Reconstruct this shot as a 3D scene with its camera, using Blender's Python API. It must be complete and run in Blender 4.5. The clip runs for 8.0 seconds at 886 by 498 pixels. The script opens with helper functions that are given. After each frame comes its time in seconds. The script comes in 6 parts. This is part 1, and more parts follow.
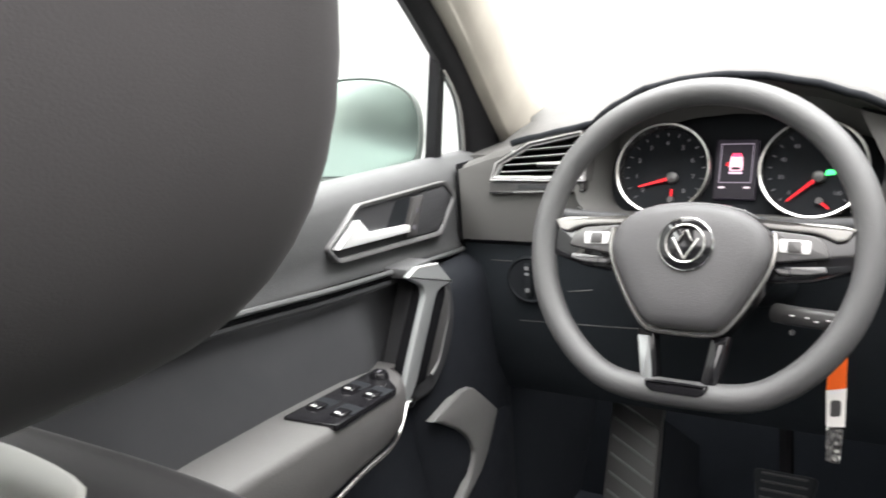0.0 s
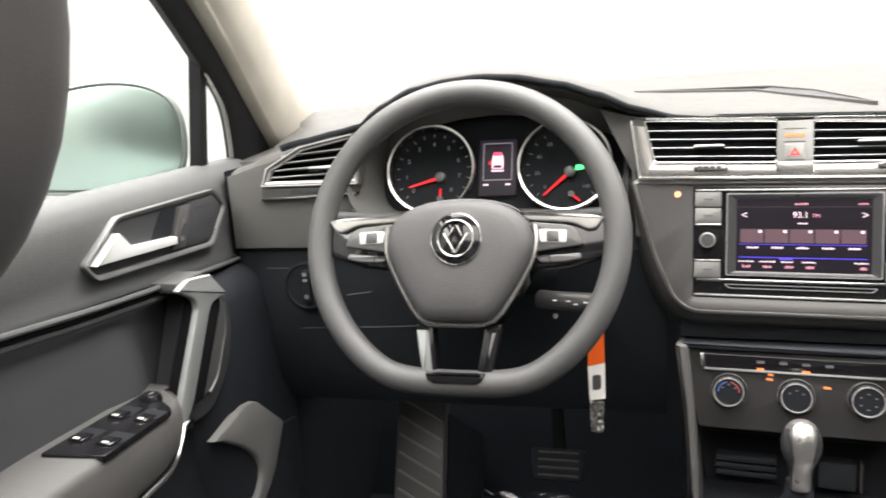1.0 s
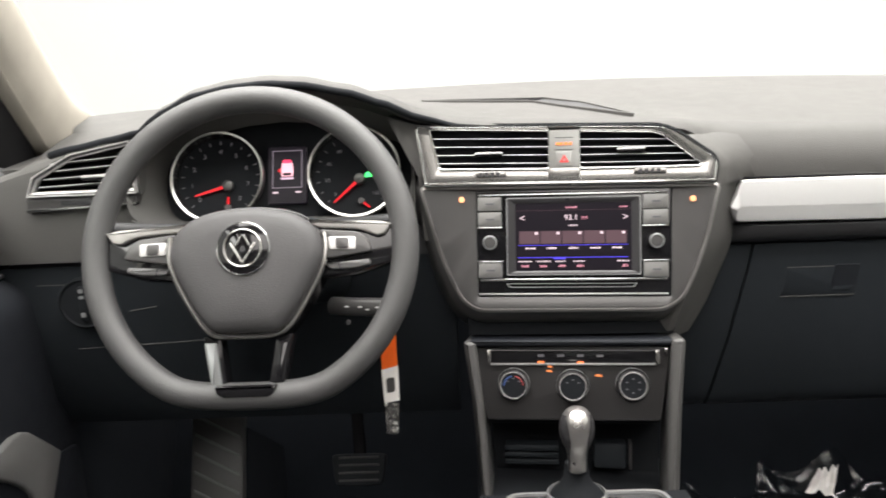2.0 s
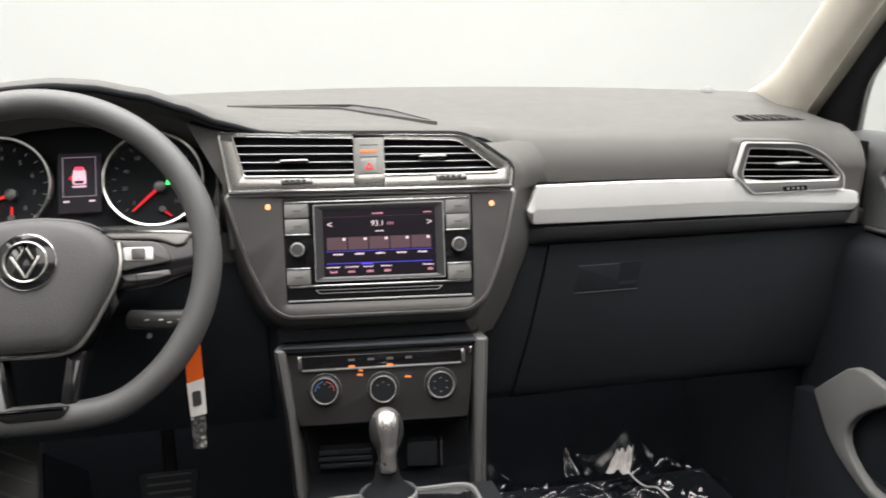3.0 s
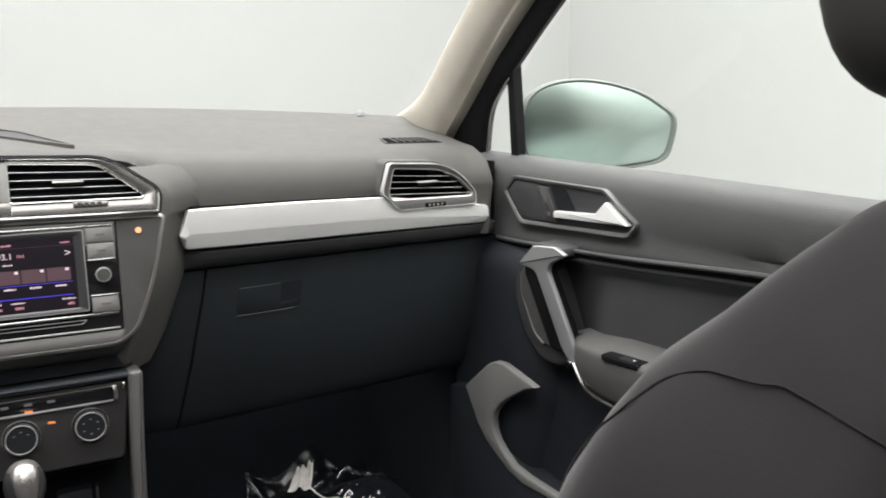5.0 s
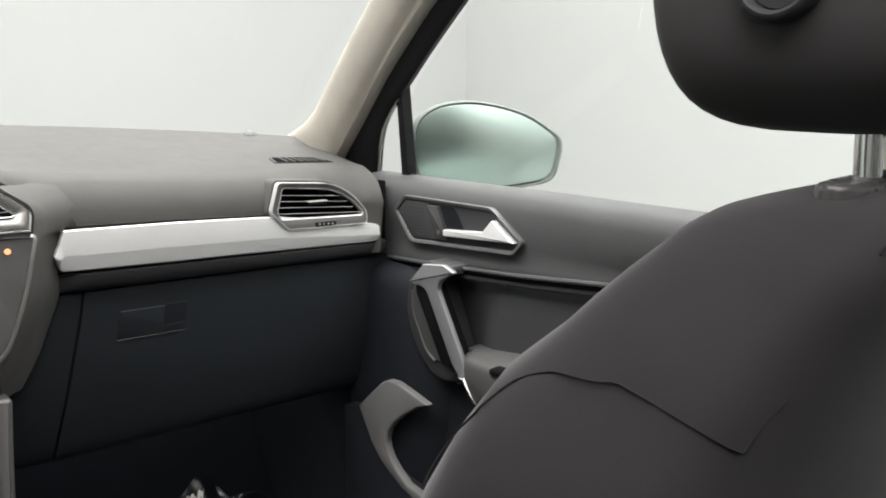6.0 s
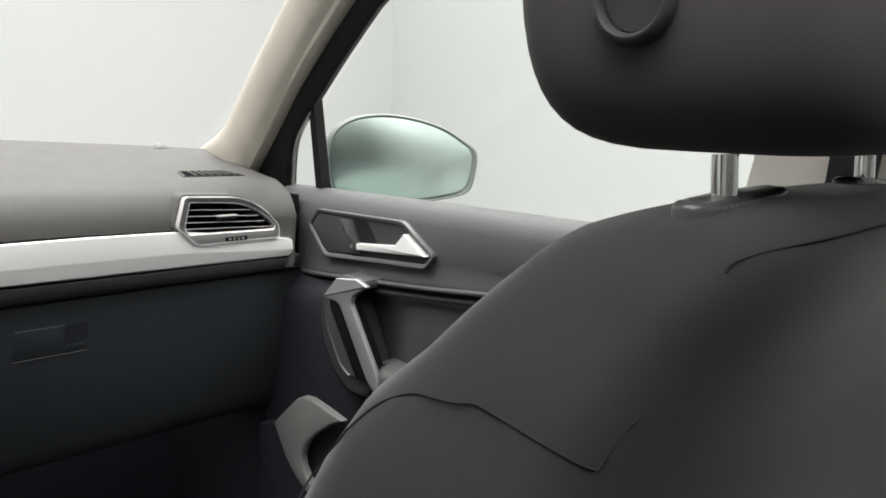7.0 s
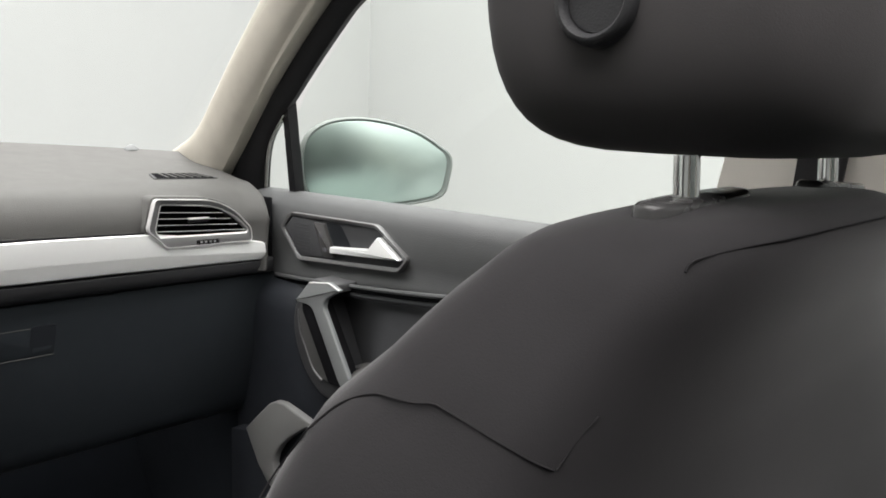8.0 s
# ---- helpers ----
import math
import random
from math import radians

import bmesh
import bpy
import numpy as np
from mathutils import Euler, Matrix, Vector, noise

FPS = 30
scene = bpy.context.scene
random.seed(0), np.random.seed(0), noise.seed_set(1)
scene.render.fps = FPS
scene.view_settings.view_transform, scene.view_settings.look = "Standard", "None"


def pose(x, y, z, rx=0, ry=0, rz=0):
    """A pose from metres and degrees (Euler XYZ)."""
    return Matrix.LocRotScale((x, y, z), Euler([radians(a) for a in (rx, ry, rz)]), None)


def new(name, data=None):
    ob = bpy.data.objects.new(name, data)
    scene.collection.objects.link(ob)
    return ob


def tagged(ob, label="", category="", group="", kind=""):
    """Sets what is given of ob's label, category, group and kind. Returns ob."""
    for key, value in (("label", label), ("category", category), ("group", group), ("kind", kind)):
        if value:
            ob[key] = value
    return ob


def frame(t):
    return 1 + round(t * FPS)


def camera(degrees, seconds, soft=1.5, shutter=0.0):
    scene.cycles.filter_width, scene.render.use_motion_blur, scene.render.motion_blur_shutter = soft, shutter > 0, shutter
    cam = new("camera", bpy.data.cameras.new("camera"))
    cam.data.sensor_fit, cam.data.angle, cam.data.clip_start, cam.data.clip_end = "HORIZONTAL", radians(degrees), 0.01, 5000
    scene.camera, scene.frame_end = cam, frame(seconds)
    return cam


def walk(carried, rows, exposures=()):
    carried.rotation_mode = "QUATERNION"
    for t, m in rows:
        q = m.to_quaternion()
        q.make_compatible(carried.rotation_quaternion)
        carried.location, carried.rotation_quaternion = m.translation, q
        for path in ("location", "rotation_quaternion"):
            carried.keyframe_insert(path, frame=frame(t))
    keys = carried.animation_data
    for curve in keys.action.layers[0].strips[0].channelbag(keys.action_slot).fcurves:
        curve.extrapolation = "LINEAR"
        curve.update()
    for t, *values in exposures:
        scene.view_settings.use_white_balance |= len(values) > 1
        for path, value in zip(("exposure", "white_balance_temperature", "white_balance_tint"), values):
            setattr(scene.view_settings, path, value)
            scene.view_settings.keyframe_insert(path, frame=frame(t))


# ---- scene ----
cam = camera(58.4, 8.0, soft=1.75, shutter=0.3)
PATH = [
    (0, pose(-0.1445, -0.9412, 0.8854, 0, 0, 32.215) @ pose(0, 0, 0, 77.602, 0, 0) @ pose(0, 0, 0, 0, 0, -4.198)),
    (0.5, pose(-0.1451, -0.9374, 0.8803, 0, 0, 23.467) @ pose(0, 0, 0, 77.264, 0, 0) @ pose(0, 0, 0, 0, 0, -3.866)),
    (1, pose(-0.1419, -0.9380, 0.8747, 0, 0, 16.012) @ pose(0, 0, 0, 77.266, 0, 0) @ pose(0, 0, 0, 0, 0, -4.088)),
    (1.5, pose(-0.1361, -0.9378, 0.8744, 0, 0, 8.684) @ pose(0, 0, 0, 77.139, 0, 0) @ pose(0, 0, 0, 0, 0, -3.416)),
    (3, pose(-0.0991, -0.9545, 0.8805, 0, 0, -10.975) @ pose(0, 0, 0, 76.755, 0, 0) @ pose(0, 0, 0, 0, 0, -1.094)),
    (3.5, pose(-0.0941, -0.9603, 0.8818, 0, 0, -16.828) @ pose(0, 0, 0, 77.087, 0, 0) @ pose(0, 0, 0, 0, 0, -0.476)),
    (4, pose(-0.0831, -0.9686, 0.8820, 0, 0, -23.294) @ pose(0, 0, 0, 77.251, 0, 0) @ pose(0, 0, 0, 0, 0, -0.174)),
    (4.5, pose(-0.0760, -0.9749, 0.8857, 0, 0, -29.100) @ pose(0, 0, 0, 77.529, 0, 0) @ pose(0, 0, 0, 0, 0, 0.146)),
    (5, pose(-0.0642, -0.9866, 0.8851, 0, 0, -33.570) @ pose(0, 0, 0, 78.075, 0, 0) @ pose(0, 0, 0, 0, 0, 0.472)),
    (6.5, pose(-0.0463, -1.0130, 0.8820, 0, 0, -43.521) @ pose(0, 0, 0, 80.384, 0, 0) @ pose(0, 0, 0, 0, 0, 1.355)),
    (7, pose(-0.0334, -1.0205, 0.8865, 0, 0, -45.728) @ pose(0, 0, 0, 80.648, 0, 0) @ pose(0, 0, 0, 0, 0, 1.419)),
    (7.5, pose(-0.0323, -1.0223, 0.8857, 0, 0, -46.905) @ pose(0, 0, 0, 80.882, 0, 0) @ pose(0, 0, 0, 0, 0, 1.706)),
    (8, pose(-0.0278, -1.0242, 0.8841, 0, 0, -47.325) @ pose(0, 0, 0, 81.084, 0, 0) @ pose(0, 0, 0, 0, 0, 1.855)),
]
EXPOSURES = [(0.0, 1.93, 6600, 17), (0.5, 1.90, 6700, 17), (1.0, 1.75, 6850, 17), (1.5, 1.54, 6850, 17), (3.5, 1.05, 6750, 17), (4.5, 0.95, 6700, 16), (8.0, 0.88, 6650, 16)]

walk(cam, PATH, exposures=EXPOSURES)

# ---------------------------------------------------------------- light
world = bpy.data.worlds.new("studio_light")
scene.world = world
world.use_nodes = True
wn = world.node_tree
bg = wn.nodes["Background"]
# an overhead light ceiling: bright above, softer towards the walls
wco = wn.nodes.new("ShaderNodeTexCoord")
wramp = wn.nodes.new("ShaderNodeMapRange")
wramp.interpolation_type = "SMOOTHSTEP"
wramp.inputs["From Min"].default_value, wramp.inputs["From Max"].default_value = 0.05, 0.80
wramp.inputs["To Min"].default_value, wramp.inputs["To Max"].default_value = 1.2, 5.0
wdot = wn.nodes.new("ShaderNodeVectorMath")
wdot.operation = "DOT_PRODUCT"
wdot.inputs[1].default_value = (-0.15, 0.0, 0.985)
wn.links.new(wco.outputs["Generated"], wdot.inputs[0])
wn.links.new(wdot.outputs["Value"], wramp.inputs["Value"])
wn.links.new(wramp.outputs["Result"], bg.inputs[1])
bg.inputs[0].default_value = (1.0, 1.0, 0.985, 1)


# ---------------------------------------------------------------- materials
def material(name, color, rough=0.5, metal=0.0, grain=0.0, grain_scale=900.0, blotch=0.12, blotch_scale=9.0, spec=0.5, rough_var=0.08, coat=0.0):
    m = bpy.data.materials.new(name)
    m.use_nodes = True
    nt = m.node_tree
    b = nt.nodes["Principled BSDF"]
    b.inputs["Roughness"].default_value = rough
    b.inputs["Metallic"].default_value = metal
    b.inputs["Specular IOR Level"].default_value = spec
    b.inputs["Coat Weight"].default_value = coat
    co = nt.nodes.new("ShaderNodeTexCoord")
    big = nt.nodes.new("ShaderNodeTexNoise")
    big.inputs["Scale"].default_value = blotch_scale
    big.inputs["Detail"].default_value = 5
    nt.links.new(co.outputs["Object"], big.inputs["Vector"])
    mix = nt.nodes.new("ShaderNodeMix")
    mix.data_type = "RGBA"
    lo = [max(0, c * (1 - blotch)) for c in color]
    hi = [min(1, c * (1 + blotch)) for c in color]
    mix.inputs[6].default_value = (*lo, 1)
    mix.inputs[7].default_value = (*hi, 1)
    nt.links.new(big.outputs["Fac"], mix.inputs[0])
    nt.links.new(mix.outputs[2], b.inputs["Base Color"])
    if rough_var:
        rr = nt.nodes.new("ShaderNodeMapRange")
        rr.inputs["To Min"].default_value = max(0.02, rough - rough_var)
        rr.inputs["To Max"].default_value = min(1, rough + rough_var)
        mid = nt.nodes.new("ShaderNodeTexNoise")
        mid.inputs["Scale"].default_value = blotch_scale * 5
        mid.inputs["Detail"].default_value = 6
        nt.links.new(co.outputs["Object"], mid.inputs["Vector"])
        nt.links.new(mid.outputs["Fac"], rr.inputs["Value"])
        nt.links.new(rr.outputs["Result"], b.inputs["Roughness"])
    if grain:
        fine = nt.nodes.new("ShaderNodeTexVoronoi" if grain_scale < 1500 else "ShaderNodeTexNoise")
        fine.inputs["Scale"].default_value = grain_scale
        nt.links.new(co.outputs["Object"], fine.inputs["Vector"])
        bump = nt.nodes.new("ShaderNodeBump")
        bump.inputs["Strength"].default_value = grain
        bump.inputs["Distance"].default_value = 0.0006
        nt.links.new(fine.outputs[0], bump.inputs["Height"])
        nt.links.new(bump.outputs["Normal"], b.inputs["Normal"])
    return m


def weave(name, color, rough=0.95, scale=520.0, sheen=0.0):
    m = material(name, color, rough, grain=0.0, blotch=0.18, blotch_scale=14, spec=0.15, rough_var=0.03)
    nt = m.node_tree
    b = nt.nodes["Principled BSDF"]
    b.inputs["Sheen Weight"].default_value = sheen
    b.inputs["Sheen Roughness"].default_value = 0.28
    co = nt.nodes["Texture Coordinate"]
    fine = nt.nodes.new("ShaderNodeTexNoise")
    fine.inputs["Scale"].default_value = scale * 2.2
    fine.inputs["Detail"].default_value = 3
    nt.links.new(co.outputs["Object"], fine.inputs["Vector"])
    bump = nt.nodes.new("ShaderNodeBump")
    bump.inputs["Strength"].default_value = 0.2
    bump.inputs["Distance"].default_value = 0.0005
    nt.links.new(fine.outputs[0], bump.inputs["Height"])
    nt.links.new(bump.outputs["Normal"], b.inputs["Normal"])
    return m


def glow(name, color, strength):
    m = bpy.data.materials.new(name)
    m.use_nodes = True
    b = m.node_tree.nodes["Principled BSDF"]
    b.inputs["Base Color"].default_value = (*[c * 0.3 for c in color], 1)
    b.inputs["Emission Color"].default_value = (*color, 1)
    b.inputs["Emission Strength"].default_value = strength
    b.inputs["Roughness"].default_value = 0.35
    b.inputs["Specular IOR Level"].default_value = 0.25
    return m


def pane_glass(name, tint, gloss=0.035, rough=0.02):
    m = bpy.data.materials.new(name)
    m.use_nodes = True
    nt = m.node_tree
    nt.nodes.clear()
    out = nt.nodes.new("ShaderNodeOutputMaterial")
    mix = nt.nodes.new("ShaderNodeMixShader")
    tr = nt.nodes.new("ShaderNodeBsdfTransparent")
    gl = nt.nodes.new("ShaderNodeBsdfGlossy")
    tr.inputs[0].default_value = (*tint, 1)
    gl.inputs["Roughness"].default_value = rough
    mix.inputs[0].default_value = gloss
    nt.links.new(tr.outputs[0], mix.inputs[1])
    nt.links.new(gl.outputs[0], mix.inputs[2])
    nt.links.new(mix.outputs[0], out.inputs[0])
    return m


M_PAD = material("soft_dash_grey", (0.080, 0.079, 0.0755), 0.66, grain=0.35, grain_scale=700, spec=0.28)
M_HARD = material("hard_plastic_dark", (0.035, 0.036, 0.038), 0.55, grain=0.3, grain_scale=900, spec=0.4)
# black plastic; its blue cast stands in for bluish light
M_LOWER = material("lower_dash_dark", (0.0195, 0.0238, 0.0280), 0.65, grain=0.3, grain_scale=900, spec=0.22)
M_DOOR = material("door_soft_grey", (0.076, 0.078, 0.079), 0.58, grain=0.35, grain_scale=700, spec=0.4)
M_ARM = material("armrest_vinyl", (0.066, 0.065, 0.0632), 0.52, grain=0.35, grain_scale=700, spec=0.45)
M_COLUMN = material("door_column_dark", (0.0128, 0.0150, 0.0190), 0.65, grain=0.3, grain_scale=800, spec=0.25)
M_DOORCLOTH = weave("door_insert_cloth", (0.032, 0.033, 0.035), 0.9, 380)
M_SATIN = material("satin_silver", (0.40, 0.395, 0.38), 0.22, metal=0.92, grain=0.05, grain_scale=2500, blotch=0.04)
# door grey lightened for the light the pocket's upward end catches
M_POCKET = material("pocket_grey", (0.165, 0.165, 0.161), 0.5, grain=0.3, grain_scale=700, spec=0.4)
M_PULL = material("satin_grey_paint", (0.21, 0.22, 0.22), 0.42, metal=0.35, grain=0.05, grain_scale=2500, blotch=0.05)
M_TRIM = material("brushed_trim_silver", (0.86, 0.875, 0.86), 0.40, metal=0.45, grain=0.05, grain_scale=2500, blotch=0.03)
M_CHROME = material("chrome", (0.66, 0.66, 0.655), 0.12, metal=1.0, blotch=0.02, rough_var=0.03)
M_GLOSS = material("piano_black", (0.008, 0.008, 0.009), 0.08, blotch=0.1, rough_var=0.04)
M_BLACK = material("matt_black", (0.010, 0.0115, 0.0135), 0.8, grain=0.1, spec=0.15, blotch=0.15)
M_STACK = material("stack_panel_grey", (0.080, 0.079, 0.078), 0.36, metal=0.35, grain=0.12, grain_scale=1800, blotch=0.06)
M_VENTFRAME = material("vent_frame_grey", (0.125, 0.125, 0.125), 0.4, metal=0.3, blotch=0.05)
M_SWITCH = material("switch_block_grey", (0.24, 0.243, 0.232), 0.6, grain=0.2, grain_scale=900, blotch=0.06)
M_BUTTON = material("button_grey", (0.155, 0.156, 0.15), 0.55, grain=0.2, grain_scale=900, blotch=0.06)
M_FLANK = material("stack_flank_grey", (0.078, 0.078, 0.075), 0.55, grain=0.3, grain_scale=800)
M_RAIL = material("console_rail_grey", (0.080, 0.080, 0.078), 0.45, metal=0.2, grain=0.2, grain_scale=900)
M_CLIP = material("pale_plastic", (0.14, 0.147, 0.147), 0.7)
# black collar plastic, paled on the driver's seat for the strong light there
M_COLLAR_LIT = material("collar_plastic_lit", (0.42, 0.415, 0.39), 0.22, blotch=0.1, spec=0.7)
M_KNOB = material("knob_satin", (0.50, 0.49, 0.47), 0.30, metal=0.9, grain=0.05, grain_scale=2500, blotch=0.05)
M_SPOKE = material("spoke_satin", (0.42, 0.415, 0.395), 0.36, metal=0.6, grain=0.05, grain_scale=2500, blotch=0.05)
# pale tone for bright trim and for light caught on slat and cap edges
M_EDGE = material("pale_edge_and_glint", (0.60, 0.60, 0.59), 0.4, metal=0.3, blotch=0.05)
# lightless black that stands in for shade in gaps, slots and hollows
M_SHADE = material("shade_black", (0.010, 0.010, 0.011), 1.0, spec=0.0, blotch=0.1)
M_EDGE_DIM = material("grey_edge_paint", (0.34, 0.34, 0.335), 0.45, blotch=0.05)
M_RIM = material("wheel_rim_grip", (0.062, 0.063, 0.063), 0.46, grain=0.5, grain_scale=900, spec=0.55)
M_HUB = material("airbag_cover", (0.062, 0.062, 0.063), 0.55, grain=0.35, grain_scale=800, spec=0.45)
M_BEIGE = weave("pillar_cloth_beige", (0.40, 0.375, 0.325), 0.9, 600)
# beige pillar trim, lightened for the window light that falls on it
M_PILLAR_LIT = material("beige_pillar_lit", (0.72, 0.69, 0.63), 0.5, grain=0.2, grain_scale=900, blotch=0.05)
M_CEIL = weave("headliner_cloth", (0.55, 0.52, 0.46), 0.95, 600)
M_SEAL = material("door_frame_black", (0.005, 0.005, 0.006), 0.7, grain=0.15, blotch=0.2, spec=0.25)
# one seat cloth in two tones: backrest darkened, headrest lightened to balance the light
M_SEAT = weave("seat_cloth_shaded", (0.0265, 0.0258, 0.0270), 0.95, 620, 0.30)
M_SEAT_LIT = weave("seat_cloth_lit", (0.074, 0.0712, 0.0720), 0.95, 620, 0.12)
M_COLLAR = material("collar_plastic", (0.045, 0.045, 0.045), 0.25, blotch=0.08, spec=0.6)
M_SEAM = material("seam_thread", (0.0235, 0.0228, 0.024), 1.0, spec=0.05)
# black carpet, likewise tinted blue in place of bluish light
M_CARPET = weave("floor_carpet", (0.017, 0.021, 0.026), 1.0, 300)
M_RUBBER = material("pedal_rubber", (0.0125, 0.013, 0.0135), 0.55, grain=0.3)
M_FOIL = material("crumpled_foil", (0.30, 0.30, 0.29), 0.22, metal=0.8, blotch=0.3, blotch_scale=60)
M_METAL = material("worn_aluminium", (0.32, 0.33, 0.33), 0.45, metal=0.7, grain=0.1, blotch=0.2)
M_WHITE = material("white_print", (0.75, 0.75, 0.75), 0.5, blotch=0.05)
M_ORANGE = material("orange_card", (0.85, 0.13, 0.015), 0.45, blotch=0.06)
M_PAPER = material("tag_paper", (0.78, 0.77, 0.74), 0.6, blotch=0.15, blotch_scale=60)
M_MIRRORCASE = material("mirror_case_paint", (0.125, 0.140, 0.132), 0.5, blotch=0.06)
M_MIRROR = material("mirror_glass", (0.385, 0.46, 0.435), 0.30, metal=1.0, blotch=0.05, rough_var=0.03)
M_BODY = material("body_paint", (0.40, 0.45, 0.43), 0.3, blotch=0.05, coat=0.5)
M_STUDIO = material("studio_white_paint", (0.340, 0.345, 0.340), 0.9, blotch=0.03, blotch_scale=0.6)
M_SCREEN = glow("screen_black", (0.004, 0.003, 0.005), 1.0)
M_SCR_TEXT = glow("screen_text", (0.75, 0.62, 0.68), 0.5)
M_SCR_LINE = glow("screen_line", (0.34, 0.30, 0.36), 0.35)
M_SCR_PINK = glow("screen_pink", (0.70, 0.30, 0.38), 0.4)
M_SCR_BLUE = glow("screen_blue", (0.08, 0.06, 0.70), 0.55)
M_SCR_TILE = glow("screen_tile", (0.055, 0.034, 0.040), 0.9)
M_RED = glow("needle_red", (0.80, 0.012, 0.02), 0.36)
M_GREEN = glow("indicator_green", (0.02, 0.85, 0.15), 1.2)
M_AMBER = glow("indicator_amber", (1.0, 0.22, 0.06), 0.7)
M_AMBERDIM = glow("glint_amber_dim", (0.8, 0.25, 0.08), 0.5)
M_DIALPRINT = glow("dial_print", (0.24, 0.24, 0.26), 0.10)
M_LIP = material("stack_lip_and_highlight", (0.27, 0.265, 0.255), 0.34, metal=0.45, grain=0.08, grain_scale=2000, blotch=0.05)
M_BEZEL = material("bezel_dark", (0.05, 0.05, 0.052), 0.3, metal=0.4, blotch=0.05)
M_SIDEGLASS = pane_glass("side_window_glass", (0.905, 0.968, 0.935), 0.015)
M_GLASS = pane_glass("window_glass", (0.90, 0.95, 0.93))
M_PRIVACY = pane_glass("privacy_glass", (0.40, 0.425, 0.415), 0.04)
M_ROOFGLASS = pane_glass("roof_glass", (0.52, 0.53, 0.52), 0.04)
M_CLEAR = pane_glass("clear_film", (0.86, 0.88, 0.89), 0.085, 0.14)


# ---------------------------------------------------------------- mesh helpers
def finish(bm, name, mat, sharp=40):
    bmesh.ops.remove_doubles(bm, verts=bm.verts, dist=1e-6)
    bmesh.ops.recalc_face_normals(bm, faces=bm.faces)
    lim = radians(sharp)
    for f in bm.faces:
        f.smooth = True
    for e in bm.edges:
        e.smooth = not (len(e.link_faces) == 2 and e.calc_face_angle(0) > lim)
    me = bpy.data.meshes.new(name)
    bm.to_mesh(me)
    bm.free()
    me.materials.append(mat)
    return me


def part(name, bm, mat, parent=None, label="", sharp=40):
    ob = new(name, finish(bm, name, mat, sharp))
    if parent:
        ob.parent = parent
    if label:
        tagged(ob, label)
    return ob


def thing(name, label, category, group="", kind="", at=(0, 0, 0)):
    ob = new(name)
    ob.empty_display_size = 0.05
    return tagged(ob, label, category, group, kind)


def merge(bm, other):
    me = bpy.data.meshes.new("tmp")
    other.to_mesh(me)
    other.free()
    bm.from_mesh(me)
    bpy.data.meshes.remove(me)
    return bm


def box(size, at=(0, 0, 0), bevel=0.0, seg=2, m=None):
    bm = bmesh.new()
    bmesh.ops.create_cube(bm, size=1)
    bmesh.ops.scale(bm, vec=size, verts=bm.verts)
    if bevel:
        bmesh.ops.bevel(bm, geom=bm.edges[:], offset=bevel, segments=seg, profile=0.5, affect="EDGES")
    bmesh.ops.translate(bm, vec=at, verts=bm.verts)
    if m is not None:
        bmesh.ops.transform(bm, matrix=m, verts=bm.verts)
    return bm


def rounded(pts, r, n=4):
    """The polygon with its corners rounded."""
    out = []
    k = len(pts)
    for i in range(k):
        a, b, c = Vector(pts[i - 1]), Vector(pts[i]), Vector(pts[(i + 1) % k])
        rr = r[i] if isinstance(r, (list, tuple)) else r
        d = min(rr, (a - b).length * 0.45, (c - b).length * 0.45)
        p, q = b + (a - b).normalized() * d, b + (c - b).normalized() * d
        for j in range(n + 1):
            t = j / n
            out.append(tuple(p * (1 - t) ** 2 + b * 2 * t * (1 - t) + q * t * t))
    return out


def rect(u0, v0, u1, v1, r=0.0, n=3):
    p = [(u0, v0), (u1, v0), (u1, v1), (u0, v1)]
    return rounded(p, r, n) if r else p


def prism(m, pts, z0, z1, bevel=0.0, seg=2):
    """A slab with the outline pts in m's x, y plane, from z0 to z1."""
    bm = bmesh.new()
    vs = [bm.verts.new((u, v, z0)) for u, v in pts]
    f = bm.faces.new(vs)
    ex = bmesh.ops.extrude_face_region(bm, geom=[f])
    top = [e for e in ex["geom"] if isinstance(e, bmesh.types.BMVert)]
    bmesh.ops.translate(bm, vec=(0, 0, z1 - z0), verts=top)
    if bevel:
        ts = set(top)
        es = [e for e in bm.edges if e.verts[0] in ts and e.verts[1] in ts]
        bmesh.ops.bevel(bm, geom=es, offset=bevel, segments=seg, profile=0.5, affect="EDGES")
    bmesh.ops.transform(bm, matrix=m, verts=bm.verts)
    return bm


def ring(m, outer, inner, z0, z1, zi=None, bevel=0.0):
    """A frame between two outlines with equally many points; zi: height of the inner lip."""
    zi = z1 if zi is None else zi
    bm = bmesh.new()
    loops = []
    for pts, z in ((outer, z0), (outer, z1), (inner, zi), (inner, z0)):
        loops.append([bm.verts.new((u, v, z)) for u, v in pts])
    k = len(outer)
    for a, b in ((0, 1), (1, 2), (2, 3), (3, 0)):
        for i in range(k):
            j = (i + 1) % k
            bm.faces.new((loops[a][i], loops[a][j], loops[b][j], loops[b][i]))
    if bevel:
        bm.edges.ensure_lookup_table()
        s1, s2 = set(loops[1]), set(loops[2])
        es = [e for e in bm.edges if (e.verts[0] in s1 and e.verts[1] in s1) or (e.verts[0] in s2 and e.verts[1] in s2)]
        bmesh.ops.bevel(bm, geom=es, offset=bevel, segments=2, profile=0.5, affect="EDGES")
    bmesh.ops.transform(bm, matrix=m, verts=bm.verts)
    return bm


